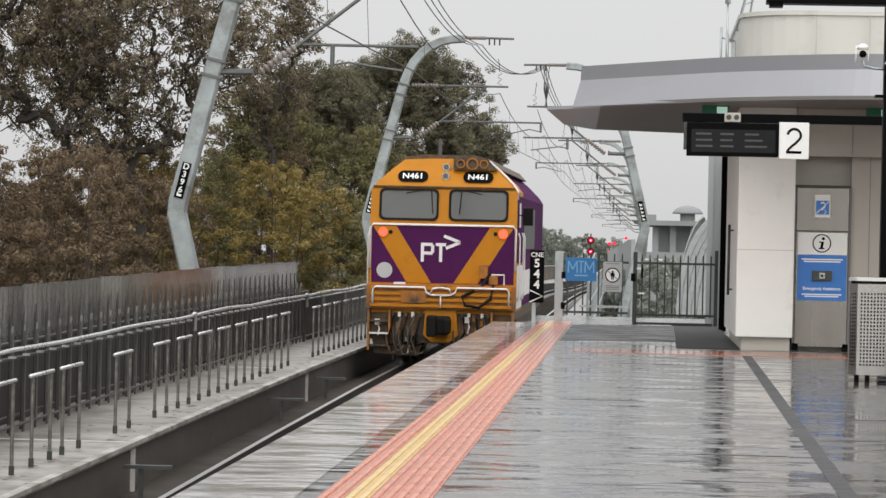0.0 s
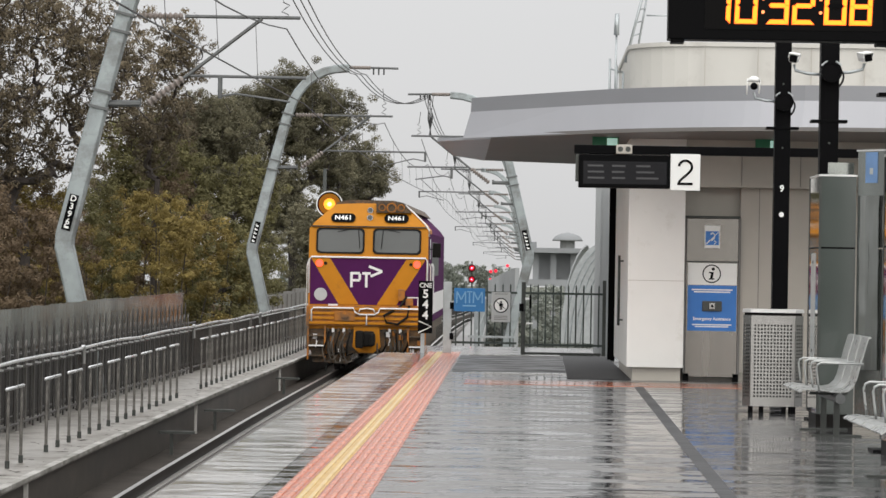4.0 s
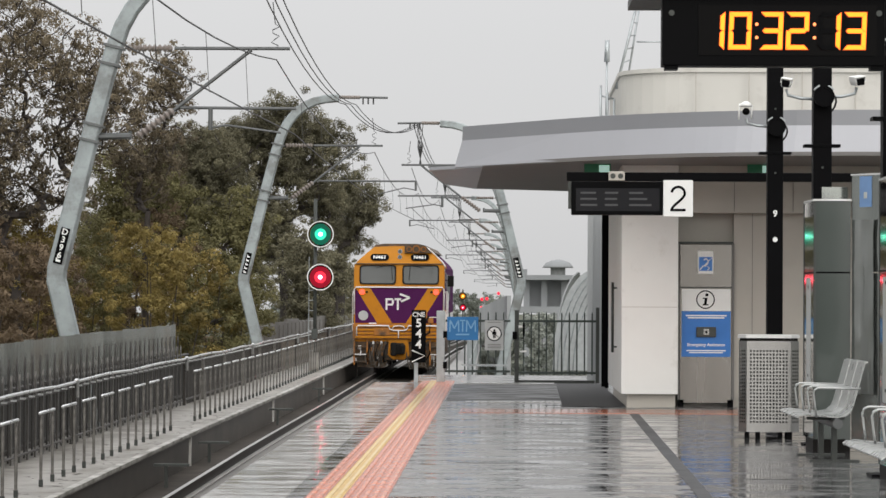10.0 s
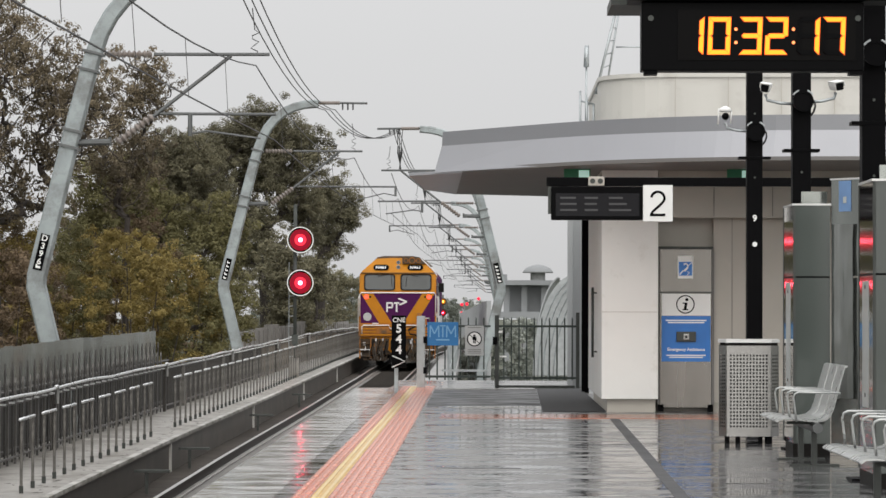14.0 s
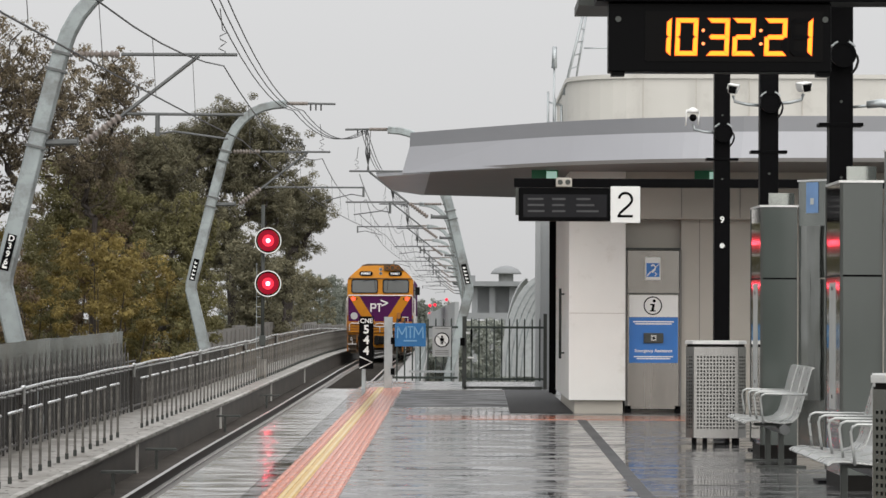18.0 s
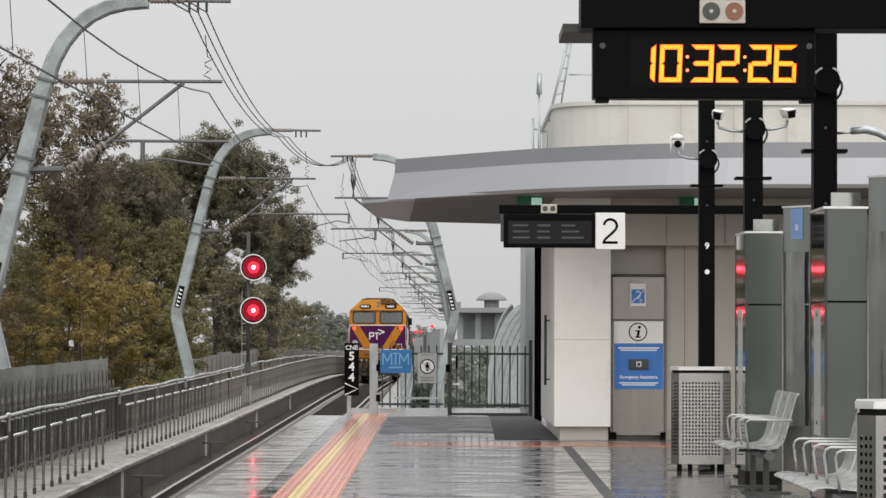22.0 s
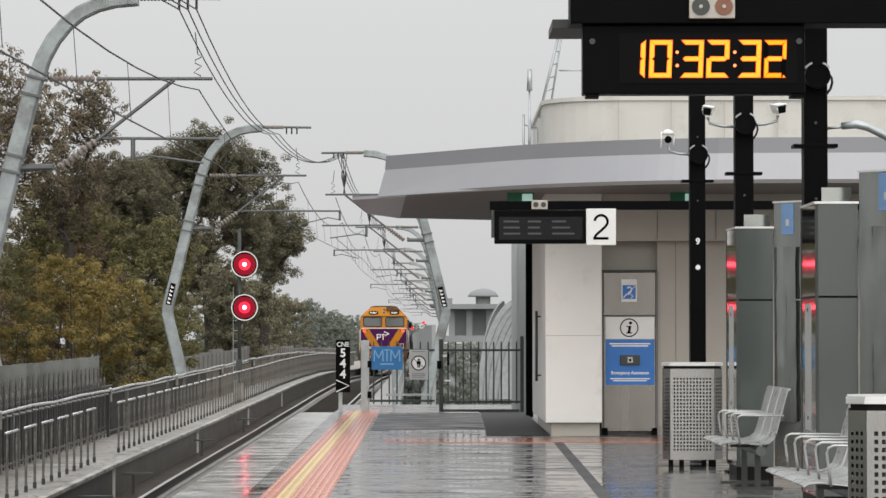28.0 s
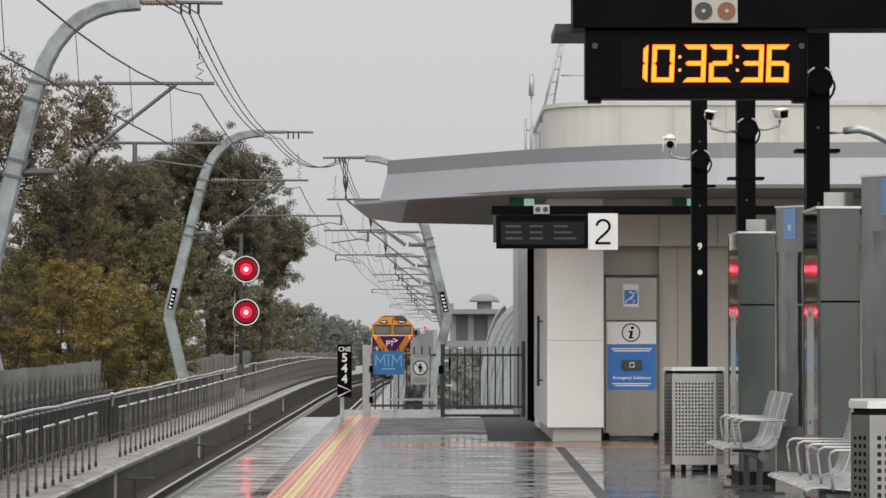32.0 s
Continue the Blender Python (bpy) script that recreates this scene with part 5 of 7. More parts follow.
    bm_box(bm, -0.12, 0.12, -0.046, -0.040, -0.005, 0.005, 0, pose(-0.41, 0, 0.88, 0, 40, 0))
    part("bar", bm, M["black_sign"], n)
    for z in (1.08, 0.68, 0.65, 0.62):
        box_part("text_bar", -0.53, -0.29, -0.038, -0.034, z, z + 0.012, M["soffit"], n)
    # car stop board
    c = thing("car_stop_board", "black car stop board with white numbers on a galvanised post", "sign", pose(0, 55.6, 0))
    box_part("post", -1.84, -1.77, -0.02, 0.05, 0, 0.50, M["galv"], c, "galvanised post", 0.004)
    box_part("board", -1.89, -1.63, -0.04, -0.02, 0.36, 1.30, M["black_sign"], c, "black board", 0.004)
    writing("lettering", "CNE", 0.115, M["white_sign"], c, pose(-1.76, -0.044, 1.215), bold=0.002)
    for ch, z in (("5", 1.06), ("4", 0.87), ("4", 0.68)):
        writing("numeral", ch, 0.21, M["white_sign"], c, pose(-1.76, -0.044, z), bold=0.006)
    bm = bmesh.new()
    bm_tube(bm, [(-1.88, -0.046, 0.58), (-1.65, -0.046, 0.48), (-1.88, -0.046, 0.37)], 0.012, 6)
    part("arrow", bm, M["white_sign"], c, "white chevron")


M["fence_green"] = mat("fence_green", (0.035, 0.048, 0.042), 0.4, 0.2, 0.2, 8)
M["gate_blue"] = mat("gate_blue", (0.016, 0.165, 0.42), 0.35, 0, 0.08, 6)
M["gate_pale"] = mat("gate_pale", (0.20, 0.42, 0.64), 0.4, 0, 0.05, 6)
M["plate_grey"] = mat("plate_grey", (0.42, 0.43, 0.43), 0.4, 0.2, 0.08, 5)
build_gate()

# ---- fence, handrail and hoops along the walkway ----


def deck(x, y, z):
    """A point beside the track: x off its middle, z off the walkway's top."""
    return (rail_x(y) + x, y, rail_z(y) + 0.27 + z)


def build_walkway_rails():
    starts = [21.9, 23.9, 25.9, 27.9, 29.9, 31.9, 33.6, 37.0] + [40.0 + 2 * k for k in range(8)] + [59.1 + 2 * k for k in range(64)]
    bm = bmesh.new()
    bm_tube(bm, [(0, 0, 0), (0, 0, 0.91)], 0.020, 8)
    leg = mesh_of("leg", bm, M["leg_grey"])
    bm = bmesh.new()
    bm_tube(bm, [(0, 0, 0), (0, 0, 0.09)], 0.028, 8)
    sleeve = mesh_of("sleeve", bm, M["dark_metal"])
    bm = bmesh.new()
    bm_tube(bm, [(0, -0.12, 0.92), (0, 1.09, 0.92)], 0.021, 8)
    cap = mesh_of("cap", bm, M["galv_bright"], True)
    for y in [0.967 * v for v in starts]:
        x0, y0, z0 = deck(-2.13, y, 0)
        g = thing("guard_hoop", "galvanised steel guard hoop on the walkway edge", "guard hoop", pose(x0, y0, z0), "walkway guard hoops")
        dz = deck(-2.13, y + 0.967, 0)[2] - z0
        for k in (0, 1):
            o = new("leg", leg)
            o.parent = g
            o.location = (0, 0.967 * k, dz * k)
            o2 = new("sleeve", sleeve)
            o2.parent = o
        o = new("cap", cap)
        o.parent = g
        o.rotation_euler = (math.atan(dz), 0, 0)
    # low dark fence of close bars with a bright handrail on top
    f = thing("walkway_fence", "dark steel bar fence with a bright galvanised handrail", "fence")
    bm = bmesh.new()
    bm_box(bm, -0.012, 0.012, -0.03, 0.03, 0, 0.93)
    one = mesh_of("bar", bm, M["fence_bar"])
    bm = bmesh.new()
    bm_box(bm, -0.012, 0.012, -0.03, 0.03, 0, 0.93)
    two = mesh_of("bar", bm, M["fence_tan"])
    bm = bmesh.new()
    yy = 66.0
    for i in range(1100):
        if yy > 236:
            break
        if i < 300:
            o = new("bar", one if yy < 92 else two)
            o.parent = f
            o.location = deck(-3.22, yy, 0)
        else:
            x, _, z = deck(-3.22, yy, 0)
            bm_box(bm, x - 0.012, x + 0.012, yy - 0.03, yy + 0.03, z, z + 0.93)
        yy += 0.16 if yy < 100 else 0.30
    tagged(part("distant_infill", bm, M["fence_tan"], f, "close-set dark bars"), kind="stuff")
    for h in (0.10, 0.88):
        bm = bmesh.new()
        bm_tube(bm, [deck(-3.20, 24 + 3 * i, h) for i in range(72)], 0.022, 6)
        part("rail", bm, M["fence_bar"], f)
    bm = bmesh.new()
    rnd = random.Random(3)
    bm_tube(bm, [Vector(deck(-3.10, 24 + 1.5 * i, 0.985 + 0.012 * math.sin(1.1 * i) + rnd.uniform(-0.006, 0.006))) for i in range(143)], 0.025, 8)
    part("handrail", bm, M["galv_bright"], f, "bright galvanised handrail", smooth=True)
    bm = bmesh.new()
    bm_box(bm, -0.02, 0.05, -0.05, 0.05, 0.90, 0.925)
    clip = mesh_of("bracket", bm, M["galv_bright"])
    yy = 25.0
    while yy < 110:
        o = new("bracket", clip)
        o.parent = f
        o.location = deck(-3.13, yy, 0)
        yy += 0.8
    for yy in (32.5, 48.5, 64.6, 80.6, 97.0, 113.0):
        bm = bmesh.new()
        p = Vector(deck(-3.08, yy, 0))
        bm_tube(bm, [p + Vector((0, -0.15, 1.0)), p + Vector((0, 0.0, 1.02)), p + Vector((0, 0.0, 0.74))], 0.034, 8)
        part("joint", bm, M["galv_bright"], f, "bright expansion joint", smooth=True)
        bm = bmesh.new()
        x, _, z = deck(-3.16, yy + 0.3, 0)
        bm_box(bm, x - 0.03, x + 0.03, yy + 0.25, yy + 0.35, z, z + 0.95)
        part("post", bm, M["fence_bar"], f)
    bm = bmesh.new()
    bm_box(bm, -0.03, 0.03, -0.05, 0.05, 0, 0.97)
    stout = mesh_of("post", bm, M["leg_grey"])
    for k in range(34):
        o = new("post", stout)
        o.parent = f
        o.location = deck(-3.14, 68.5 + 5.0 * k, 0)
    # taller pointed pales and sheet panels behind the near stretch
    f = thing("palisade_fence", "grey steel palisade with weathered sheet panels behind", "fence")
    bm = bmesh.new()
    bm_prism(bm, [(-0.045, 0.0), (0.045, 0.0), (0.045, 1.36), (0.0, 1.46), (-0.045, 1.36)], -0.01, 0.01, "x")
    pale = mesh_of("pale", bm, M["fence_dark"])
    bm = bmesh.new()
    bm_prism(bm, [(-0.040, 0.0), (0.040, 0.0), (0.040, 1.17), (0.0, 1.25), (-0.040, 1.17)], -0.012, 0.012, "x")
    short = mesh_of("pale", bm, M["pale_galv"])
    yy = 26.0
    i = 0
    while yy < 65.2:
        o = new("pale", short if i % 2 else pale)
        o.parent = f
        p = deck(-3.20 if i % 2 else -3.30, yy, 0)
        o.matrix_local = pose(*p)
        yy += 0.36
        i += 1
    for h in (0.16, 1.02):
        bm = bmesh.new()
        bm_tube(bm, [deck(-3.36, 26 + 2.3 * k, h) for k in range(19)], 0.025, 6)
        part("rail", bm, M["fence_bar"], f)
    rnd = random.Random(8)
    yy = 26.0
    while yy < 67.0:
        w = 0.9
        bm = bmesh.new()
        x, _, z = deck(-3.62, yy, 0)
        n = 6
        prof = [(x + (0.007 if k % 2 else -0.007), yy + w * k / n) for k in range(n + 1)]
        prof2 = [(a - 0.01, b) for a, b in reversed(prof)]
        bm_prism(bm, prof + prof2, z + 0.95, z + 1.66 + rnd.uniform(-0.01, 0.01), "z")
        part("sheet", bm, M["wet_sheet"], f, "wet weathered ribbed sheet")
        box_part("lower_sheet", x - 0.06, x - 0.02, yy, yy + w - 0.01, z, z + 0.98, M["fence_dark"], f, "dark lower panel")
        yy += w
    for k in range(6):
        x, _, z = deck(-3.62, yy, 0)
        box_part("lower_sheet", x - 0.06, x - 0.02, yy, yy + w - 0.01, z, z + 0.90, M["fence_dark"], f, "dark lower panel")
        yy += w
    # distant sound wall
    s = thing("sound_wall", "grey corrugated sound wall along the curve", "wall")
    for k in range(24):
        yy = 100 + 6 * k
        bm = bmesh.new()
        x, _, z = deck(-4.6, yy, 0)
        bm_box(bm, x - 0.06, x + 0.06, yy, yy + 5.9, z - 0.3, z + 1.22 + 0.05 * (k % 3))
        w = part("panel", bm, M["far_sheet"], s, "")
        for j in range(3):
            box_part("rib", x + 0.06, x + 0.10, yy + 2 * j, yy + 2 * j + 0.3, z - 0.3, z + 1.18, M["far_sheet"], w)


def build_litter():
    rnd = random.Random(31)
    verts, faces = [], []
    for i in range(260):
        y = rnd.uniform(24, 95)
        p = Vector(deck(rnd.choice((-1.75, -2.0, -2.4)) + rnd.uniform(-0.25, 0.06), y, 0.006))
        a, r = rnd.uniform(0, 6.3), rnd.uniform(0.025, 0.085)
        for k, q in enumerate((1.0, 0.5, 1.0, 0.5)):
            verts.append((p.x + r * q * math.cos(a + k * 1.571), p.y + r * q * math.sin(a + k * 1.571), p.z + 0.004 * (k % 2)))
        faces.append(tuple(range(4 * i, 4 * i + 4)))
    me = bpy.data.meshes.new("leaf_litter")
    me.from_pydata(verts, [], faces)
    me.materials.append(M["bark"])
    tagged(new("leaf_litter", me), "dead brown leaves scattered over the wet walkway", "leaf litter", kind="stuff")


build_litter()
M["fence_tan"] = mat("fence_tan", (0.17, 0.146, 0.118), 0.5, 0.1, 0.4, 1.5)
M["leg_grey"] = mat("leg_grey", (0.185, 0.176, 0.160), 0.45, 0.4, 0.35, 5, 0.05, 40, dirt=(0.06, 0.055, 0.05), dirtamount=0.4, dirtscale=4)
M["far_sheet"] = mat("far_sheet", (0.19, 0.18, 0.165), 0.6, 0.1, 0.3, 0.8)
M["pale_galv"] = mat("pale_galv", (0.096, 0.091, 0.083), 0.4, 0.3, 0.35, 4, 0.05, 30, rand=0.8, dirt=(0.06, 0.055, 0.05), dirtamount=0.4, dirtscale=3)
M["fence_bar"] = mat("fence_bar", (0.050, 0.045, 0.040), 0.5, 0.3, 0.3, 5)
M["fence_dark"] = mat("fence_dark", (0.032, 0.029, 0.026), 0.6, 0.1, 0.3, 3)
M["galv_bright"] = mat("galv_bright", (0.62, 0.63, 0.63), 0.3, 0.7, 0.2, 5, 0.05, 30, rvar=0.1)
build_walkway_rails()

# ---- overhead line ----


def ribbed(bm, p, q, r=0.030, big=0.066, n=9):
    p, q = Vector(p), Vector(q)
    pts, rad = [], []
    for i in range(n * 2 + 1):
        f = i / (n * 2)
        pts += [p.lerp(q, f)]
        rad += [big if i % 2 else r]
    bm_tube(bm, pts, rad, 8)


def build_mast(y, side, push=False, number=True, label="", x0=None):
    """A leaning galvanised mast with its cantilever; side -1 stands beyond the walkway, 1 beside the far gate."""
    sc = 1.0 if side < 0 else 1.04
    m = Matrix.Translation((rail_x(y) if side < 0 else -3.50, y, rail_z(y))) @ Matrix.Diagonal((-side * -1.0 if side < 0 else -1.0, 1, 1, 1))
    sx = 1 if side < 0 else -1
    q = 1.08 if side < 0 else 1.0
    o0 = m.translation.copy()
    if x0 is not None:
        o0.x = x0
    m = Matrix.Translation((o0.x * q, o0.y * q, 1.35 + (o0.z - 1.35) * q))
    g = thing("overhead_mast", label or "leaning galvanised overhead line mast with curved top", "mast", Matrix.Translation(m.translation), "overhead line masts")
    P = lambda x, z, dy=0.0: (sx * x * q, dy, z * q)
    bm = bmesh.new()
    line = [(-2.90, -1.0), (-2.97, 0.1), (-3.28, 1.39), (-3.635, 2.84), (-3.625, 3.02), (-3.08, 5.26), (-2.76, 6.50), (-2.60, 6.95), (-2.44, 7.24), (-2.24, 7.48), (-2.00, 7.67), (-1.74, 7.79), (-1.45, 7.86), (-1.08, 7.89)]
    wide = [0.150, 0.150, 0.150, 0.150, 0.150, 0.138, 0.130, 0.126, 0.123, 0.120, 0.117, 0.114, 0.112, 0.110]
    rings = []
    for i, (x, z) in enumerate(line):
        p, n1 = line[max(0, i - 1)], line[min(len(line) - 1, i + 1)]
        d = Vector((n1[0] - p[0], n1[1] - p[1])).normalized()
        h, c = wide[i], 0.03
        ring = []
        for u, v in ((-h + c, -h), (h - c, -h), (h, -h + c), (h, h - c), (h - c, h), (-h + c, h), (-h, h - c), (-h, -h + c)):
            ring.append(bm.verts.new(P(x + d.y * u, z - d.x * u, v)))
        rings.append(ring)
    for r0, r1 in zip(rings, rings[1:]):
        for j in range(8):
            bm.faces.new((r0[j], r0[(j + 1) % 8], r1[(j + 1) % 8], r1[j]))
    bm.faces.new(rings[0])
    bm.faces.new(rings[-1][::-1])
    part("pole", bm, M["galv_mast"], g, "bent galvanised box-section pole")
    for x, z in ((-3.11, 5.10), (-3.05, 5.36), (-2.80, 6.34), (-2.72, 6.62)):
        bm = bmesh.new()
        w = Matrix.Translation(P(x, z)) @ Matrix.Rotation(math.radians(sx * 13.6), 4, "Y")
        bm_box(bm, -0.168 * q, 0.168 * q, -0.165 * q, 0.165 * q, -0.022, 0.022, 0.0, w)
        part("clamp", bm, M["dark_galv"], g, "steel clamp band")
    bm = bmesh.new()
    bm_tube(bm, [P(-1.08, 7.92), P(0.25, 7.90)], 0.035, 8)
    part("feeder_arm", bm, M["dark_galv"], g, "slim feeder arm")
    bm = bmesh.new()
    ribbed(bm, P(-1.06, 7.91), P(-0.50, 7.91), 0.045, 0.062, 10)
    part("insulator", bm, M["insulator"], g, "ribbed brown insulator")
    bm = bmesh.new()
    ribbed(bm, P(-2.52, 6.60), P(-1.78, 6.60), 0.03, 0.075)
    i1 = part("insulator", bm, M["insulator"], g, "ribbed brown insulator")
    bm = bmesh.new()
    bm_tube(bm, [P(-1.75, 6.60), P(0.12, 6.60)], 0.032, 8)
    part("top_tube", bm, M["dark_galv"], g, "cantilever top tube")
    bm = bmesh.new()
    bm_tube(bm, [P(-3.0, 5.17), P(-2.45, 5.18)], 0.060, 8)
    bm_tube(bm, [P(-2.46, 5.12), P(-2.46, 5.26)], 0.035, 6)
    part("bracket", bm, M["dark_galv"], g, "stub bracket")
    bm = bmesh.new()
    ribbed(bm, P(-2.34, 5.17), P(-1.76, 5.60), 0.034, 0.085, 8)
    part("insulator", bm, M["insulator"], g, "ribbed brown insulator")
    bm = bmesh.new()
    bm_tube(bm, [P(-1.80, 5.56), P(-0.50, 6.58)], 0.034, 8)
    part("strut_tube", bm, M["dark_galv"], g, "cantilever strut")
    bm = bmesh.new()
    if push:
        bm_tube(bm, [P(-1.65, 5.64), P(1.05, 5.64)], 0.028, 8)
        bm_tube(bm, [P(1.02, 5.64), P(1.02, 5.38)], 0.035, 8)
        bm_tube(bm, [P(1.02, 5.40), P(0.7, 5.46), P(-0.02, 5.28)], 0.016, 6)
    else:
        bm_tube(bm, [P(-1.65, 5.64), P(0.23, 5.63)], 0.028, 8)
        bm_tube(bm, [P(-1.16, 5.63), P(-1.16, 5.28)], 0.042, 8)
        bm_tube(bm, [P(-1.14, 5.32), P(-0.9, 5.36), P(-0.02, 5.24)], 0.018, 6)
    part("registration_arm", bm, M["dark_galv"], g, "registration tube with steady arm")
    for dx in (-0.42, -0.28, -0.14):
        bm = bmesh.new()
        bm_tube(bm, [P(dx, 7.9), P(dx, 7.72)], 0.025, 6)
        part("hanger", bm, M["wire"], g, "dark cable hanger")
    bm = bmesh.new()
    pts = [P(-0.12 + 0.07 * math.sin(k * 1.9), 7.0 - 0.05 * k) for k in range(9)]
    bm_tube(bm, [P(-0.16, 7.35)] + pts, 0.010, 5)
    part("jumper", bm, M["wire"], g, "curly jumper wire")
    if side > 0:
        for k in range(3):
            bm = bmesh.new()
            bm_tube(bm, [P(-0.55 + 0.09 * k, 7.88), P(-0.50 + 0.05 * k, 7.4), P(-0.52 + 0.06 * k, 7.15), P(-0.44 - 0.03 * k, 6.62)], [0.012, 0.012, 0.03, 0.012], 6)
            part("jumper", bm, M["wire"], g, "hanging jumper cable")
    if number:
        bm = bmesh.new()
        ang = 13.6
        w = Matrix.Translation(P(-3.535, 3.395, -0.152)) @ Matrix.Rotation(math.radians(sx * ang), 4, "Y")
        bm_box(bm, -0.080, 0.080, -0.018, -0.010, -0.32, 0.32, 0, w)
        pl = part("number_plate", bm, M["black_sign"], g, "black plate with white characters")
        if y == 50:
            for k, ch in enumerate("D396"):
                writing("character", ch, 0.15, M["white_sign"], pl, w @ pose(0, -0.021, 0.245 - 0.138 * k), bold=0.003)
        for k in range(1 if y == 50 else 5):
            bm = bmesh.new()
            bm_box(bm, -0.042, 0.042, -0.022, -0.016, -0.285 + 0.115 * k, -0.245 + 0.115 * k, 0, w)
            bm_box(bm, -0.042, -0.018, -0.0215, -0.016, -0.245 + 0.115 * k, -0.215 + 0.115 * k, 0, w)
            part("character_bar", bm, M["white_sign"], pl)
    return g


build_mast(16, -1)
build_mast(50, -1, label="leaning galvanised overhead line mast beside the palisade fence")
build_mast(84, -1, push=True)
for k in range(9):
    build_mast(97 + 34 * k, 1, push=bool(k % 2), number=k == 0)


def wire_run(name, label, pts, sag, r, n=10):
    g = []
    for p, q in zip(pts, pts[1:]):
        p, q = Vector(p), Vector(q)
        for i in range(n):
            f = i / n
            g.append(p.lerp(q, f) - Vector((0, 0, 4 * sag * f * (1 - f))))
    g.append(Vector(pts[-1]))
    bm = bmesh.new()
    bm_tube(bm, g, r, 5)
    return tagged(part(name, bm, M["wire"]), label, "wire", "overhead wires")


def build_wires():
    ys = [-18, 16, 50, 84, 120, 152, 186, 220, 254]
    K = lambda y: 1.08 if y <= 84 else 1.0
    c = lambda y, x, z: ((rail_x(y) + x) * K(y), y * K(y), 1.35 + (rail_z(y) + z - 1.35) * K(y))
    wire_run("contact_wire", "taut dark contact wire over the track", [c(y, 0.2 * (-1) ** k, 5.22) for k, y in enumerate(ys)], 0.05, 0.011)
    wire_run("catenary_wire", "sagging dark catenary wire over the track", [c(y, -0.1, 6.42) for y in ys], 0.55, 0.012)
    for j, dx in enumerate((-0.42, -0.28, -0.14)):
        wire_run("feeder_cable", "sagging grey feeder cable between masts", [c(y, dx - (0.48 if y == 84 else 0.0), 7.72) for y in ys[:4]] + [(-3.25 + 0.1 * j, 97, rail_z(97) + 7.85)] + [(-3.25 + 0.1 * j, 97 + 34 * k, rail_z(97 + 34 * k) + 7.85) for k in range(1, 5)], 0.5, 0.013)
    wire_run("contact_wire", "taut dark contact wire of the second line", [(-3.3, 97 + 34 * k, rail_z(97 + 34 * k) + 5.25) for k in range(8)], 0.05, 0.011)
    wire_run("catenary_wire", "sagging catenary wire of the second line", [(-3.3, 97 + 34 * k, rail_z(97 + 34 * k) + 6.5) for k in range(8)], 0.55, 0.012)
    for y0, y1 in zip(ys[:-3], ys[1:-2]):
        a, b = Vector(c(y0, -0.05, 5.22)), Vector(c(y1, -0.05, 5.22))
        d, e = Vector(c(y0, -0.1, 6.42)), Vector(c(y1, -0.1, 6.42))
        for i in range(1, 6):
            f = i / 6
            bm = bmesh.new()
            bm_tube(bm, [a.lerp(b, f), d.lerp(e, f) - Vector((0, 0, 2.2 * f * (1 - f)))], 0.006, 4)
            tagged(part("dropper_wire", bm, M["wire"]), "thin vertical dropper wire between wires", "wire", "dropper wires")


build_wires()

# ---- signals ----


def lens_drum(parent, at, colours, r):
    """A three-sided lens drum that turns a coloured lens to the front of its head."""
    d = tagged(new("lens_drum"), "turning drum of coloured lenses")
    d.parent = parent
    d.matrix_local = at
    for i, cname in enumerate(colours):
        bm = bmesh.new()
        bm_disc(bm, (0, 0), r, -r * 0.60, -r * 0.57, 28)
        o = part("lens", bm, M[cname + "_deep"], d, "deep " + cname + " lens", pose(0, 0, 0, 0, 0, 120 * i))
        bm = bmesh.new()
        bm_disc(bm, (0, 0), r * 0.54, -r * 0.63, -r * 0.60, 24)
        part("inner_lens", bm, M[cname + "_signal"], o)
        bm = bmesh.new()
        bm_disc(bm, (0, 0), r * 0.20, -r * 0.66, -r * 0.63, 20)
        part("bulb", bm, M[cname + "_core"], o)
    return d


M["red_deep"] = mat("red_deep", (0.10, 0.004, 0.012), 0.3, 0, 0, spec=0.08, emit=(1.0, 0.01, 0.05), power=0.24)
M["green_deep"] = mat("green_deep", (0.005, 0.06, 0.04), 0.3, 0, 0, spec=0.08, emit=(0.02, 0.7, 0.4), power=0.10)
M["yellow_deep"] = mat("yellow_deep", (0.10, 0.04, 0.004), 0.3, 0, 0, spec=0.08, emit=(1.0, 0.35, 0.02), power=0.24)
M["yellow_core"] = mat("yellow_core", (0.9, 0.6, 0.2), 0.3, 0, 0, emit=(1.0, 0.42, 0.07), power=9.0)


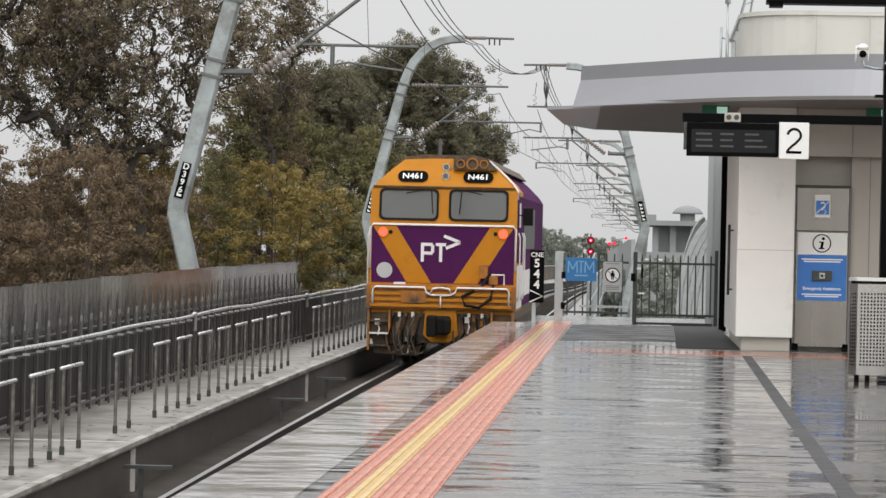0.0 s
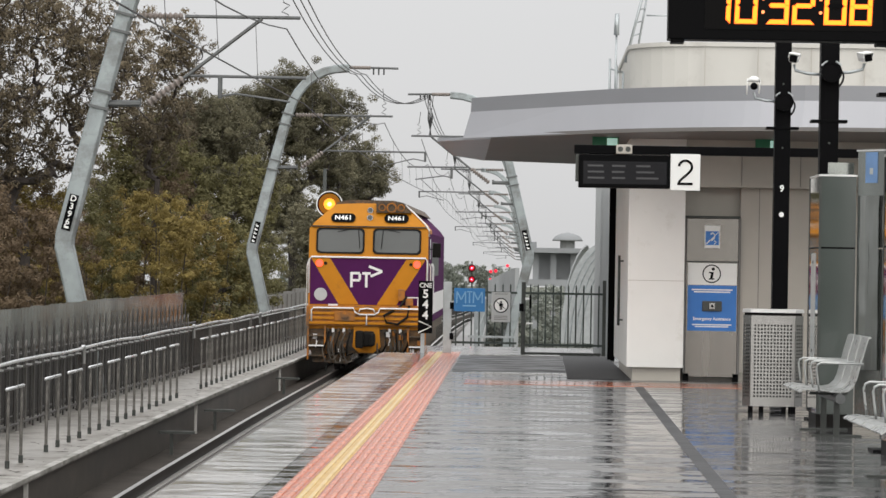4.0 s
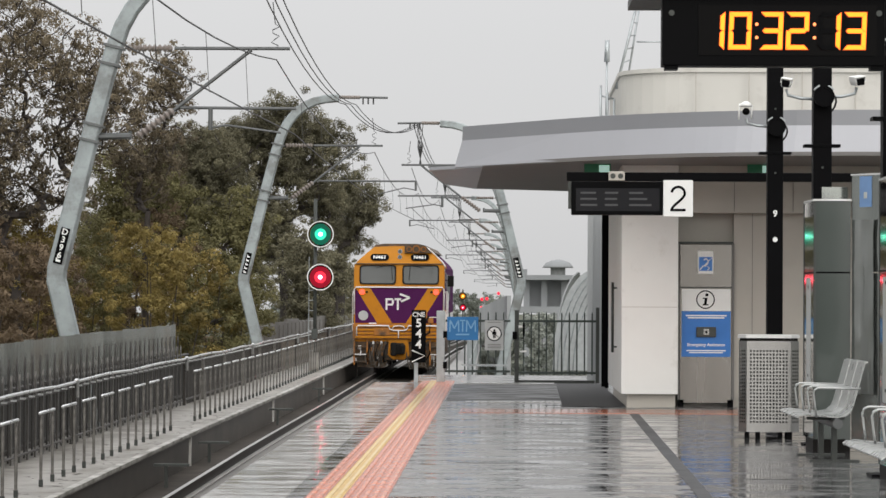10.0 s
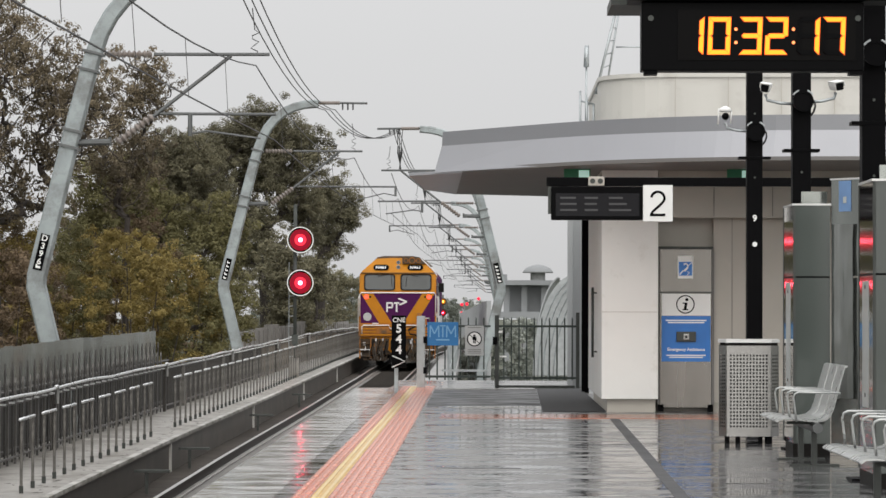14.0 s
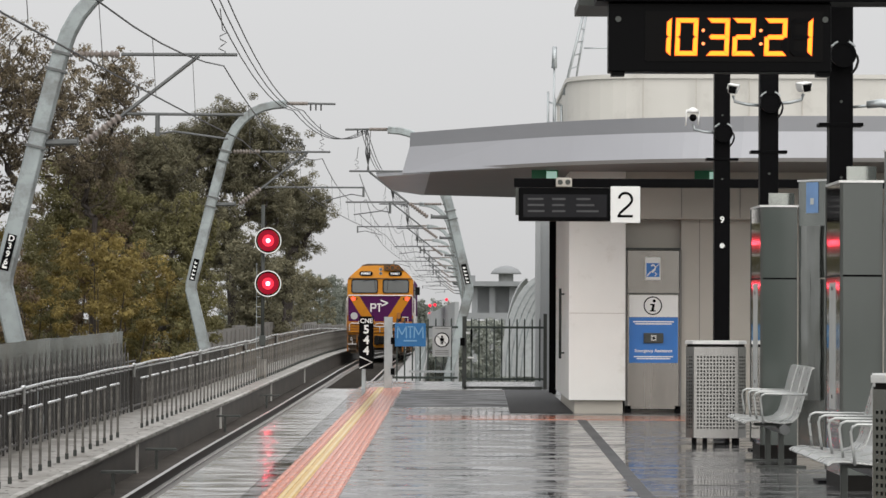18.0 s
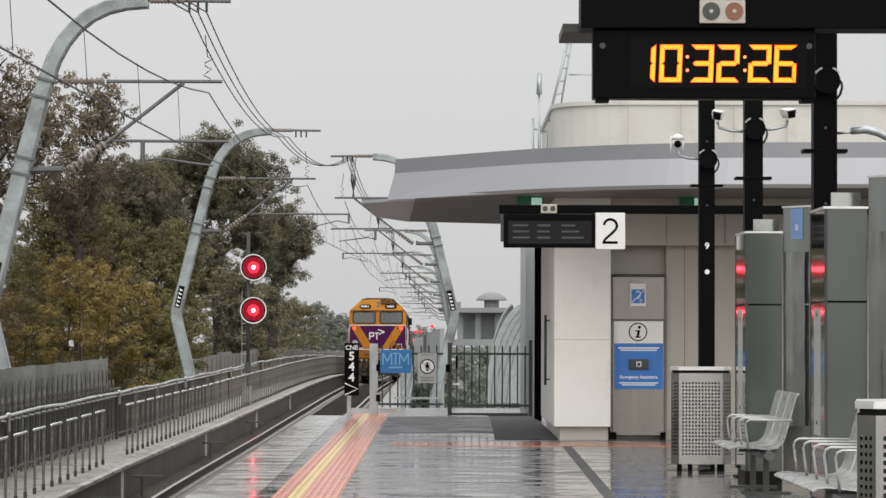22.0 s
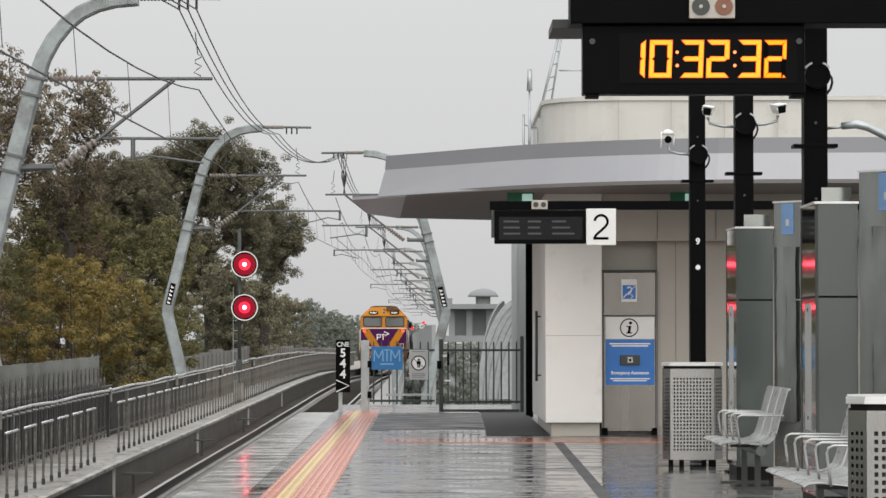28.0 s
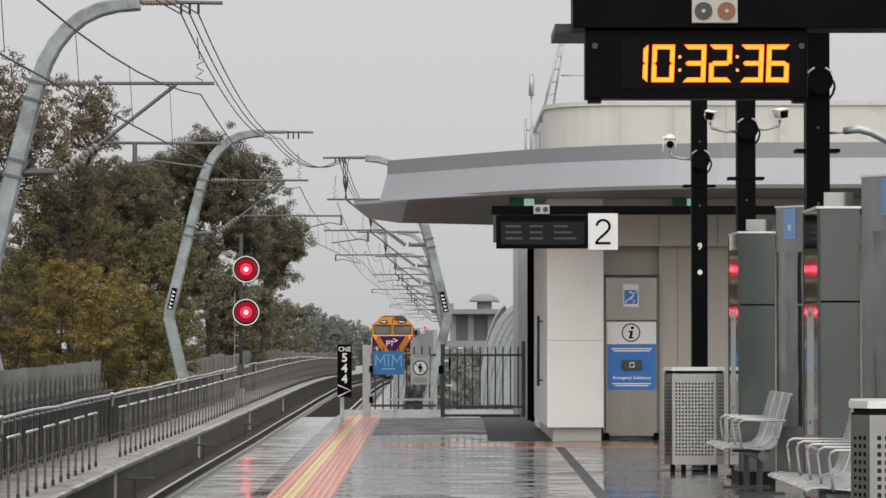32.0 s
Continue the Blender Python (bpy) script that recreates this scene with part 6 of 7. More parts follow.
def build_signal():
    x, y = -5.98, 92.0
    z0 = rail_z(y) + 0.27
    g = thing("railway_signal", "two-headed colour light signal on a slim post", "signal", pose(x, y, z0))
    zz = lambda z: z - z0
    bm = bmesh.new()
    bm_tube(bm, [(0, 0, 0), (0, 0, zz(4.55))], 0.055, 10)
    part("post", bm, M["dark_metal"], g, "dark slim post", smooth=True)
    box_part("base", -0.16, 0.12, -0.12, 0.12, 0.0, 0.55, M["concrete"], g, "grey base box", 0.01)
    box_part("junction_box", -0.09, 0.09, -0.14, 0.05, 0.95, 1.25, M["dark_metal"], g, "small dark box", 0.006)
    bm = bmesh.new()
    for k in range(9):
        bm_tube(bm, [(-0.19, 0.12, 0.6 + 0.3 * k), (-0.03, 0.12, 0.6 + 0.3 * k)], 0.010, 5)
    bm_tube(bm, [(-0.19, 0.12, 0.3), (-0.19, 0.12, 3.4)], 0.012, 5)
    part("ladder", bm, M["galv"], g, "thin maintenance ladder")
    drums = []
    for z, cols in ((3.49, ("yellow", "green", "red")), (2.22, ("red", "yellow", "green"))):
        h = tagged(new("head"), "round black signal head with a white rim")
        h.parent = g
        h.matrix_local = pose(0.17, -0.28, zz(z))
        bm = bmesh.new()
        bm_disc(bm, (0, 0), 0.365, -0.02, 0.0, 40, 0.325)
        part("target", bm, M["black_sign"], h, "black target disc")
        bm = bmesh.new()
        bm_disc(bm, (0, 0), 0.392, -0.03, 0.01, 40, 0.362)
        part("rim", bm, M["white_sign"], h, "white rim")
        bm = bmesh.new()
        bm_tube(bm, [(0, -0.01, 0), (0, 0.60, 0), (0, 0.64, 0), (0, 0.65, 0)], [0.355, 0.355, 0.1, 0.01], 24, cap=False)
        part("housing", bm, M["black_sign"], h, "black lamp housing")
        drums.append(lens_drum(h, pose(0, 0.19, 0), cols, 0.318))
        bm = bmesh.new()
        bm_tube(bm, [(-0.17, 0.22, -0.1), (0, 0.22, -0.1)], 0.03, 6)
        part("bracket", bm, M["dark_metal"], h)
    return drums


signal_drums = build_signal()


def build_far_signals():
    g = thing("distant_signal", "distant signal post with two small lit lamps", "signal", pose(-5.15, 300, rail_z(300)))
    bm = bmesh.new()
    bm_tube(bm, [(0, 0, 0), (0, 0, 4.3)], 0.07, 8)
    part("post", bm, M["dark_metal"], g)
    dr = []
    for z, cols in ((3.65, ("red", "yellow", "green")), (2.55, ("red", "yellow", "green"))):
        h = tagged(new("head"), "small dark signal head")
        h.parent = g
        h.matrix_local = pose(0, -0.3, z)
        bm = bmesh.new()
        bm_disc(bm, (0, 0), 0.36, -0.02, 0.0, 24, 0.29)
        part("target", bm, M["black_sign"], h)
        dr.append(lens_drum(h, pose(0, 0.14, 0), cols, 0.28))
    g = thing("distant_signal", "distant signal gantry with a cluster of red lamps", "signal", pose(-2.7, 262, rail_z(262)))
    bm = bmesh.new()
    # Lighter steel on this far post imitates the haze before it.
    bm_tube(bm, [(0, 0, 0), (0, 0, 3.6)], 0.06, 8)
    part("post", bm, M["galv_mast"], g)
    for x, z in ((-0.20, 3.15), (0.22, 3.20), (-0.22, 2.45), (1.2, 3.65)):
        bm = bmesh.new()
        bm_disc(bm, (x, z), 0.13, -0.16, -0.12, 16)
        part("lamp", bm, M["red_signal"], g, "small red lamp")
        bm = bmesh.new()
        bm_tube(bm, [(0, 0, min(z, 3.5)), (x, -0.1, z)], 0.025, 6)
        part("arm", bm, M["galv_mast"], g)
    return dr


far_drums = build_far_signals()

# ---- locomotive ----


def build_loco():
    L = thing("locomotive", "yellow and purple diesel locomotive with lit marker lamps", "locomotive")
    prof = [(-1.44, 1.10), (1.44, 1.10), (1.44, 3.46), (1.33, 3.61), (1.06, 3.86), (0.82, 4.06), (0.3, 4.09), (-0.3, 4.09), (-0.82, 4.06), (-1.06, 3.86), (-1.33, 3.61), (-1.44, 3.46)]
    lean = lambda z: 0.0 if z <= 2.78 else (z - 2.78) * 0.14 if z <= 3.5 else 0.10 + (z - 3.5) * 0.75
    bm = bmesh.new()
    rings = []
    for y in (None, 2.8):
        rings.append([bm.verts.new((x, lean(z) if y is None else y, z)) for x, z in [(-1.44, 1.10), (1.44, 1.10), (1.44, 2.78), *prof[2:], (-1.44, 2.78)]])
    n = len(rings[0])
    for j in range(n):
        bm.faces.new((rings[0][j], rings[0][(j + 1) % n], rings[1][(j + 1) % n], rings[1][j]))
    # front in level bands, so that each is flat
    r0 = rings[0]
    bm.faces.new((r0[0], r0[1], r0[2], r0[-1]))
    bm.faces.new((r0[-1], r0[2], r0[3], r0[-2]))
    k0, k1 = 3, n - 2
    while k1 - k0 > 1:
        bm.faces.new([r0[k0], r0[k0 + 1], r0[k1 - 1], r0[k1]] if k1 - 1 > k0 + 1 else [r0[k0], r0[k0 + 1], r0[k1]])
        k0, k1 = k0 + 1, k1 - 1
    bm.faces.new(rings[1])
    part("cab", bm, M["loco_yellow"], L, "yellow cab shell")
    bm = bmesh.new()
    bm_prism(bm, [(x * 0.93, z - 0.06 if z > 2 else z) for x, z in prof], 2.8, 17.6, "y")
    body = part("body", bm, M["loco_purple"], L, "purple hood body")
    for s in (-1, 1):
        box_part("side_stripe", s * 1.335, s * 1.345, 2.85, 17.5, 1.3, 1.85, M["loco_white"], body)
        box_part("side_grille", s * 1.335, s * 1.35, 6, 12, 2.3, 3.2, M["dark_metal"], body, "dark side grille")
    bm = bmesh.new()
    bm_prism(bm, [(-0.98, 3.93), (0.98, 3.93), (0.80, 4.12), (0.55, 4.17), (-0.55, 4.17), (-0.80, 4.12)], 0.72, 16.0, "y")
    part("roof_hatch", bm, M["grime"], L, "sooty roof hatches")
    # purple front, V stripes, white line
    nose = box_part("nose_panel", -1.40, 1.40, -0.012, 0.0, 1.63, 2.745, M["loco_purple"], L, "purple front panel", 0.004)
    for s in (-1, 1):
        bm = bmesh.new()
        bm_prism(bm, [(s * 1.385, 2.74), (s * 0.92, 2.74), (s * 0.22, 1.635), (s * 0.70, 1.635)], -0.018, -0.011, "y")
        part("stripe", bm, M["loco_yellow"], nose, "slanting yellow stripe")
    bm = bmesh.new()
    bm_tube(bm, [(-1.43, -0.03, 1.9), (-1.43, -0.03, 2.70), (-1.38, -0.03, 2.775), (1.38, -0.03, 2.775), (1.43, -0.03, 2.70), (1.43, -0.03, 1.9)], 0.022, 8)
    part("white_rail", bm, M["loco_white"], L, "white grab rail", smooth=True)
    bm = bmesh.new()
    edge = [(0.86, 4.05), (1.07, 3.875), (1.35, 3.61), (1.46, 3.46), (1.46, 3.30)]
    bm_tube(bm, [(x, lean(z) - 0.02, z) for x, z in edge], 0.020, 6)
    part("brow_rail", bm, M["loco_white"], L, "white rail down the brow", smooth=True)
    box_part("brow_gutter", -1.40, 1.40, lean(3.52) - 0.05, lean(3.52) + 0.02, 3.505, 3.535, M["grime"], L, "dark drip strip over the windscreens")
    # mark on the front: plain strokes
    mk = tagged(new("front_mark"), "white stroke mark")
    mk.parent = nose
    for x0, x1, z0, z1 in ((-0.43, -0.37, 2.05, 2.42), (-0.37, -0.20, 2.36, 2.42), (-0.37, -0.20, 2.19, 2.25), (-0.23, -0.17, 2.23, 2.38), (-0.14, 0.06, 2.36, 2.42), (-0.07, -0.01, 2.05, 2.36)):
        box_part("stroke", x0, x1, -0.022, -0.012, z0, z1, M["loco_white"], mk)
    bm = bmesh.new()
    for p, q in (((0.02, 2.56), (0.34, 2.44)), ((0.34, 2.44), (0.06, 2.32))):
        d = Vector((q[0] - p[0], q[1] - p[1]))
        nn = Vector((-d.y, d.x)).normalized() * 0.03
        bm_prism(bm, [(p[0] + nn.x, p[1] + nn.y), (q[0] + nn.x, q[1] + nn.y), (q[0] - nn.x, q[1] - nn.y), (p[0] - nn.x, p[1] - nn.y)], -0.023, -0.012, "y")
    part("chevron", bm, M["loco_white"], mk)
    # windscreens
    for s in (-1, 1):
        xa, xb = sorted((s * 0.10, s * 1.27))
        bm = bmesh.new()
        rr = 0.10
        ring = []
        for cx, cz, a0 in ((xb - rr, 3.48 - rr, 0), (xa + rr, 3.48 - rr, 90), (xa + rr, 2.86 + rr, 180), (xb - rr, 2.86 + rr, 270)):
            for k in range(5):
                a = radians(a0 + 22.5 * k)
                ring.append((cx + rr * math.cos(a), cz + rr * math.sin(a)))
        cx, cz = (xa + xb) / 2, 3.17
        inner = [(cx + (x - cx) * 0.925, cz + (z - cz) * 0.87) for x, z in ring]
        vo = [bm.verts.new((x, lean(z) - 0.03, z)) for x, z in ring]
        vi = [bm.verts.new((x, lean(z) - 0.03, z)) for x, z in inner]
        vb = [bm.verts.new((x, lean(z) + 0.01, z)) for x, z in ring]
        vc = [bm.verts.new((x, lean(z) + 0.0, z)) for x, z in inner]
        for k in range(20):
            q = (k + 1) % 20
            bm.faces.new((vo[k], vo[q], vi[q], vi[k]))
            bm.faces.new((vo[k], vo[q], vb[q], vb[k]))
            bm.faces.new((vi[k], vi[q], vc[q], vc[k]))
        fr = part("window_frame", bm, M["rubber"], L, "black rubber window frame")
        bm = bmesh.new()
        bm.faces.new([bm.verts.new((x, lean(z) - 0.012, z)) for x, z in inner])
        part("windscreen", bm, M["loco_glass"], fr, "grey reflecting windscreen")
        bm = bmesh.new()
        bm_tube(bm, [(s * 0.30 + 0.05, lean(3.45) - 0.05, 3.45), (s * 0.26 + 0.05, lean(3.0) - 0.05, 3.0)], 0.010, 5)
        bm_tube(bm, [(s * 0.42, lean(3.45) - 0.05, 3.46), (s * 0.75, lean(3.38) - 0.05, 3.39)], 0.008, 5)
        part("wiper", bm, M["rubber"], fr)
    # brow: number boards, headlamps, horns
    for x in (-0.635, 0.655):
        z = 3.73
        bm = bmesh.new()
        pts = []
        for cx, a0 in ((x + 0.19, -90), (x - 0.19, 90)):
            for k in range(7):
                a = radians(a0 + 30 * k)
                pts.append((cx + 0.11 * math.cos(a), z + 0.11 * math.sin(a)))
        vs = [bm.verts.new((px, lean(pz) - 0.03, pz)) for px, pz in pts]
        vb = [bm.verts.new((px, lean(pz) + 0.03, pz)) for px, pz in pts]
        bm.faces.new(vs)
        for k in range(len(pts)):
            q = (k + 1) % len(pts)
            bm.faces.new((vs[k], vs[q], vb[q], vb[k]))
        nb = part("number_board", bm, M["black_sign"], L, "black number board")
        writing("numerals", "N461", 0.185, M["white_sign"], nb, pose(x, lean(z) - 0.036, z, -36.9, 0, 0), bold=0.004)
    for z in (3.92, 3.74):
        bm = bmesh.new()
        bm_tube(bm, [(0.01, lean(z) - 0.06, z), (0.01, lean(z) + 0.06, z)], 0.075, 16)
        o = part("headlamp", bm, M["stainless"], L, "round headlamp, unlit")
        bm = bmesh.new()
        bm_disc(bm, (0.01, z), 0.055, lean(z) - 0.066, lean(z) - 0.06, 16)
        part("glass", bm, M["loco_glass"], o)
    bm = bmesh.new()
    bm_prism(bm, [(0.16, 3.87), (1.02, 3.87), (0.84, 4.08), (0.16, 4.12)], 0.28, 0.7, "y")
    hb = part("horn_recess", bm, M["grime"], L, "dark horn recess")
    for x, r in ((0.30, 0.09), (0.53, 0.125), (0.76, 0.09)):
        bm = bmesh.new()
        bm_disc(bm, (x, 3.99), r, 0.24, 0.30, 18, r * 0.72)
        part("horn", bm, M["loco_orange"], hb, "yellow-brown horn bell")
    # marker lamps
    for s in (-1, 1):
        bm = bmesh.new()
        bm_disc(bm, (s * 1.18, 2.62), 0.085, -0.05, -0.012, 20)
        o = part("marker_lamp", bm, M["red_lamp"], L, "glowing red-orange marker lamp")
        bm = bmesh.new()
        bm_disc(bm, (s * 1.18, 2.62), 0.105, -0.045, -0.012, 20, 0.086)
        part("bezel", bm, M["loco_yellow"], o)
        bm = bmesh.new()
        bm_disc(bm, (s * 1.03, 2.62), 0.04, -0.03, -0.012, 14)
        part("lamp_off", bm, M["rubber"], L)
    bm = bmesh.new()
    bm_disc(bm, (-1.14, 1.87), 0.155, -0.03, -0.012, 28)
    part("round_plate", bm, M["plate_grey"], L, "pale grey round plate")
    box_part("step_plate", -0.95, -0.72, -0.08, 0, 1.60, 1.64, M["loco_white"], L)
    # anti-climber and apron
    ap = box_part("apron", -1.46, 1.46, -0.30, 0.05, 1.12, 1.60, M["loco_orange"], L, "orange ribbed apron", 0.01)
    for k in range(4):
        z = 1.16 + 0.115 * k
        box_part("rib", -1.38, 1.38, -0.345, -0.30, z, z + 0.06, M["loco_yellow"], ap, "", 0.006)
    bm = bmesh.new()
    for s in (-1, 1):
        bm_tube(bm, [(s * 1.33, -0.37, 1.22), (s * 1.33, -0.37, 1.50), (s * 1.28, -0.37, 1.55), (s * 0.32, -0.37, 1.55), (s * 0.28, -0.37, 1.45), (s * 0.18, -0.37, 1.40), (0, -0.37, 1.40)], 0.020, 6)
        bm_tube(bm, [(s * 0.20, -0.38, 1.44), (s * 0.16, -0.38, 1.53), (0, -0.38, 1.55)], 0.018, 6)
    bm_tube(bm, [(0, -0.37, 1.40), (0, -0.38, 1.15)], 0.016, 6)
    part("uncoupling_rail", bm, M["loco_white"], ap, "white uncoupling rails", smooth=True)
    bm = bmesh.new()
    bm_disc(bm, (-0.53, 1.37), 0.075, -0.40, -0.34, 16)
    bm_box(bm, -0.78, -0.28, -0.36, -0.345, 1.24, 1.48, 0.01)
    part("socket", bm, M["loco_orange"], ap, "grimy jumper socket")
    # pilot with steps and coupler
    pl = box_part("pilot", -1.40, 1.40, -0.12, 0.10, 0.52, 1.12, M["pilot_grime"], L, "grimy orange-brown pilot")
    box_part("pilot_edge", -1.42, 1.42, -0.16, 0.0, 1.04, 1.12, M["loco_yellow"], pl)
    for s in (-1, 1):
        for k in range(3):
            box_part("step", *sorted((s * 1.02, s * 1.40)), -0.32, -0.10, 0.38 + 0.24 * k, 0.41 + 0.24 * k, M["loco_white"] if k == 1 else M["grime"], pl)
        bm = bmesh.new()
        for x in (1.00, 1.41):
            bm_box(bm, *sorted((s * x - 0.02, s * x + 0.02)), -0.32, -0.12, 0.30, 1.10)
        part("step_frame", bm, M["loco_orange"], pl, "yellow step frame")
        rnd = random.Random(7 + s)
        for k in range(5):
            x = s * (0.42 + 0.13 * k)
            dz = rnd.uniform(0, 0.12)
            bm = bmesh.new()
            bm_tube(bm, [(x, -0.16, 1.0), (x + 0.03, -0.28, 0.95), (x + 0.06 * s, -0.34, 0.70 - dz), (x - 0.05, -0.33, 0.50 - dz), (x - 0.10 * s, -0.24, 0.55 - dz)], 0.024, 7)
            part("brake_hose", bm, M["hose_grey"] if k % 2 else M["rubber"], pl, "dirty rubber hose", smooth=True)
            bm = bmesh.new()
            w = rnd.uniform(0.10, 0.17)
            low = rnd.uniform(0.16, 0.34)
            bm_tube(bm, [(x - w, -0.20, 0.78), (x - w * 0.9, -0.30, 0.50), (x - w * 0.3, -0.34, low), (x + w * 0.5, -0.33, low + 0.02), (x + w, -0.26, 0.46), (x + w * 0.9, -0.18, 0.62)], 0.020, 6)
            part("slack_hose", bm, M["hose_grey"], pl, "looping dirty hose", smooth=True)
            bm = bmesh.new()
            bm_box(bm, x - 0.03, x + 0.03, -0.24, -0.12, 0.96, 1.06, 0.01)
            part("tap", bm, M["loco_white"] if k % 2 else M["grime"], pl)
    bm = bmesh.new()
    bm_prism(bm, [(-0.30, 1.12), (-0.34, 0.62), (-0.18, 0.48), (0.18, 0.48), (0.34, 0.62), (0.30, 1.12)], -0.24, -0.10, "y")
    part("coupler_pocket", bm, M["loco_yellow"], pl, "yellow coupler pocket")
    bm = bmesh.new()
    bm_box(bm, -0.19, 0.19, -0.72, -0.2, 0.64, 1.00, 0.05)
    bm_box(bm, -0.24, -0.05, -0.86, -0.5, 0.60, 1.02, 0.05)
    bm_box(bm, 0.09, 0.23, -0.82, -0.5, 0.66, 0.96, 0.05)
    part("coupler", bm, M["rubber"], L, "black knuckle coupler")
    bm = bmesh.new()
    bm_tube(bm, [(0.95, -0.1, 1.85), (0.80, -0.22, 1.60), (0.42, -0.46, 1.38), (0.48, -0.48, 1.22), (0.75, -0.46, 1.18), (0.98, -0.42, 1.35), (1.02, -0.3, 1.62)], 0.032, 8)
    part("jumper_cable", bm, M["rubber"], L, "black looping jumper cable", smooth=True)
    box_part("jumper_box", 0.74, 0.90, -0.14, 0.0, 1.74, 2.02, M["loco_orange"], L, "dirty jumper box", 0.015)
    box_part("jumper_box", 0.92, 1.10, -0.14, 0.0, 1.62, 1.80, M["loco_orange"], L, "dirty jumper box", 0.015)
    bm = bmesh.new()
    bm_tube(bm, [(0.92, -0.10, 1.82), (1.22, -0.10, 1.82), (1.22, -0.10, 1.62)], 0.016, 6)
    part("grab_rail", bm, M["loco_white"], L)
    bm = bmesh.new()
    bm_prism(bm, [(-1.36, 0.56), (-1.30, 0.24), (-0.45, 0.20), (-0.35, 0.45), (0.35, 0.45), (0.45, 0.20), (1.30, 0.24), (1.36, 0.56)], -0.10, 0.06, "y")
    part("plough", bm, M["grime"], pl, "grimy plough plate")
    rnd = random.Random(17)
    for k in range(14):
        x = -1.25 + 2.5 * k / 13 + rnd.uniform(-0.05, 0.05)
        if abs(x) < 0.38:
            continue
        z = rnd.uniform(0.45, 0.95)
        bm = bmesh.new()
        bm_box(bm, x - 0.05, x + 0.05, -0.2, -0.1, z - 0.06, z + 0.06, 0.012)
        bm_tube(bm, [(x, -0.18, z), (x + 0.05, -0.24, z - 0.12), (x + 0.02, -0.2, z - 0.26)], 0.018, 6)
        part("fitting", bm, M["loco_orange"] if k % 3 else M["loco_white"], pl, "small pipe fitting")
    # cab side: purple flank, window, grab rails, mirror
    for s in (-1, 1):
        fl = box_part("flank", *sorted((s * 1.441, s * 1.450)), 0.35, 2.75, 2.05, 3.38, M["loco_purple"], L, "purple cab flank")
        w = box_part("side_window", *sorted((s * 1.449, s * 1.462)), 0.75, 1.55, 2.75, 3.25, M["loco_glass"], fl, "dark side window", 0.01)
        box_part("lower_flank", *sorted((s * 1.441, s * 1.452)), 0.35, 2.75, 1.15, 2.0, M["loco_white"], L, "off-white lower flank")
        bm = bmesh.new()
        for y in (0.30, 1.9, 2.7):
            bm_tube(bm, [(s * 1.47, y, 1.3), (s * 1.50, y, 1.45), (s * 1.50, y, 2.55), (s * 1.47, y, 2.65)], 0.016, 6)
        part("grab_rail", bm, M["loco_white"], L, "white cab grab rails", smooth=True)
        if s < 0:
            continue
        mi = box_part("mirror", *sorted((s * 1.52, s * 1.72)), 1.0, 1.06, 2.80, 3.15, M["rubber"], L, "black wing mirror", 0.015)
        bm = bmesh.new()
        bm_tube(bm, [(s * 1.45, 1.04, 3.0), (s * 1.55, 1.04, 3.0)], 0.014, 6)
        part("arm", bm, M["rubber"], mi)
    # underframe and bogies
    box_part("underframe", -1.30, 1.30, 0.1, 17.6, 0.85, 1.15, M["grime"], L, "grimy underframe")
    box_part("fuel_tank", -1.2, 1.2, 6.5, 11.0, 0.30, 0.88, M["grime"], L, "grimy fuel tank", 0.05)
    wheels = []
    for y0 in (1.6, 12.0):
        bg = tagged(new("bogie"), "grimy three-axle bogie")
        bg.parent = L
        bg.location = (0, y0, 0)
        for s in (-1, 1):
            box_part("side_frame", *sorted((s * 1.02, s * 1.18)), -0.4, 4.2, 0.42, 0.78, M["grime"], bg, "", 0.03)
        for k in range(3):
            bm = bmesh.new()
            for s in (-1, 1):
                bm_tube(bm, [(s * 0.74, 0, 0), (s * 0.87, 0, 0)], 0.50, 28)
                bm_tube(bm, [(s * 0.71, 0, 0), (s * 0.74, 0, 0)], 0.53, 28)
                for q in range(4):
                    bm_tube(bm, [(s * 0.87, 0.3 * math.cos(q * 1.571), 0.3 * math.sin(q * 1.571)), (s * 0.89, 0.3 * math.cos(q * 1.571), 0.3 * math.sin(q * 1.571))], 0.06, 8)
            bm_tube(bm, [(-0.9, 0, 0), (0.9, 0, 0)], 0.09, 10)
            o = part("wheelset", bm, M["rail_steel"], bg, "steel wheelset")
            o.location = (0, 1.9 * k, 0.50)
            wheels.append(o)
    return L, wheels


loco, wheelsets = build_loco()

# ---- trees and far things ----


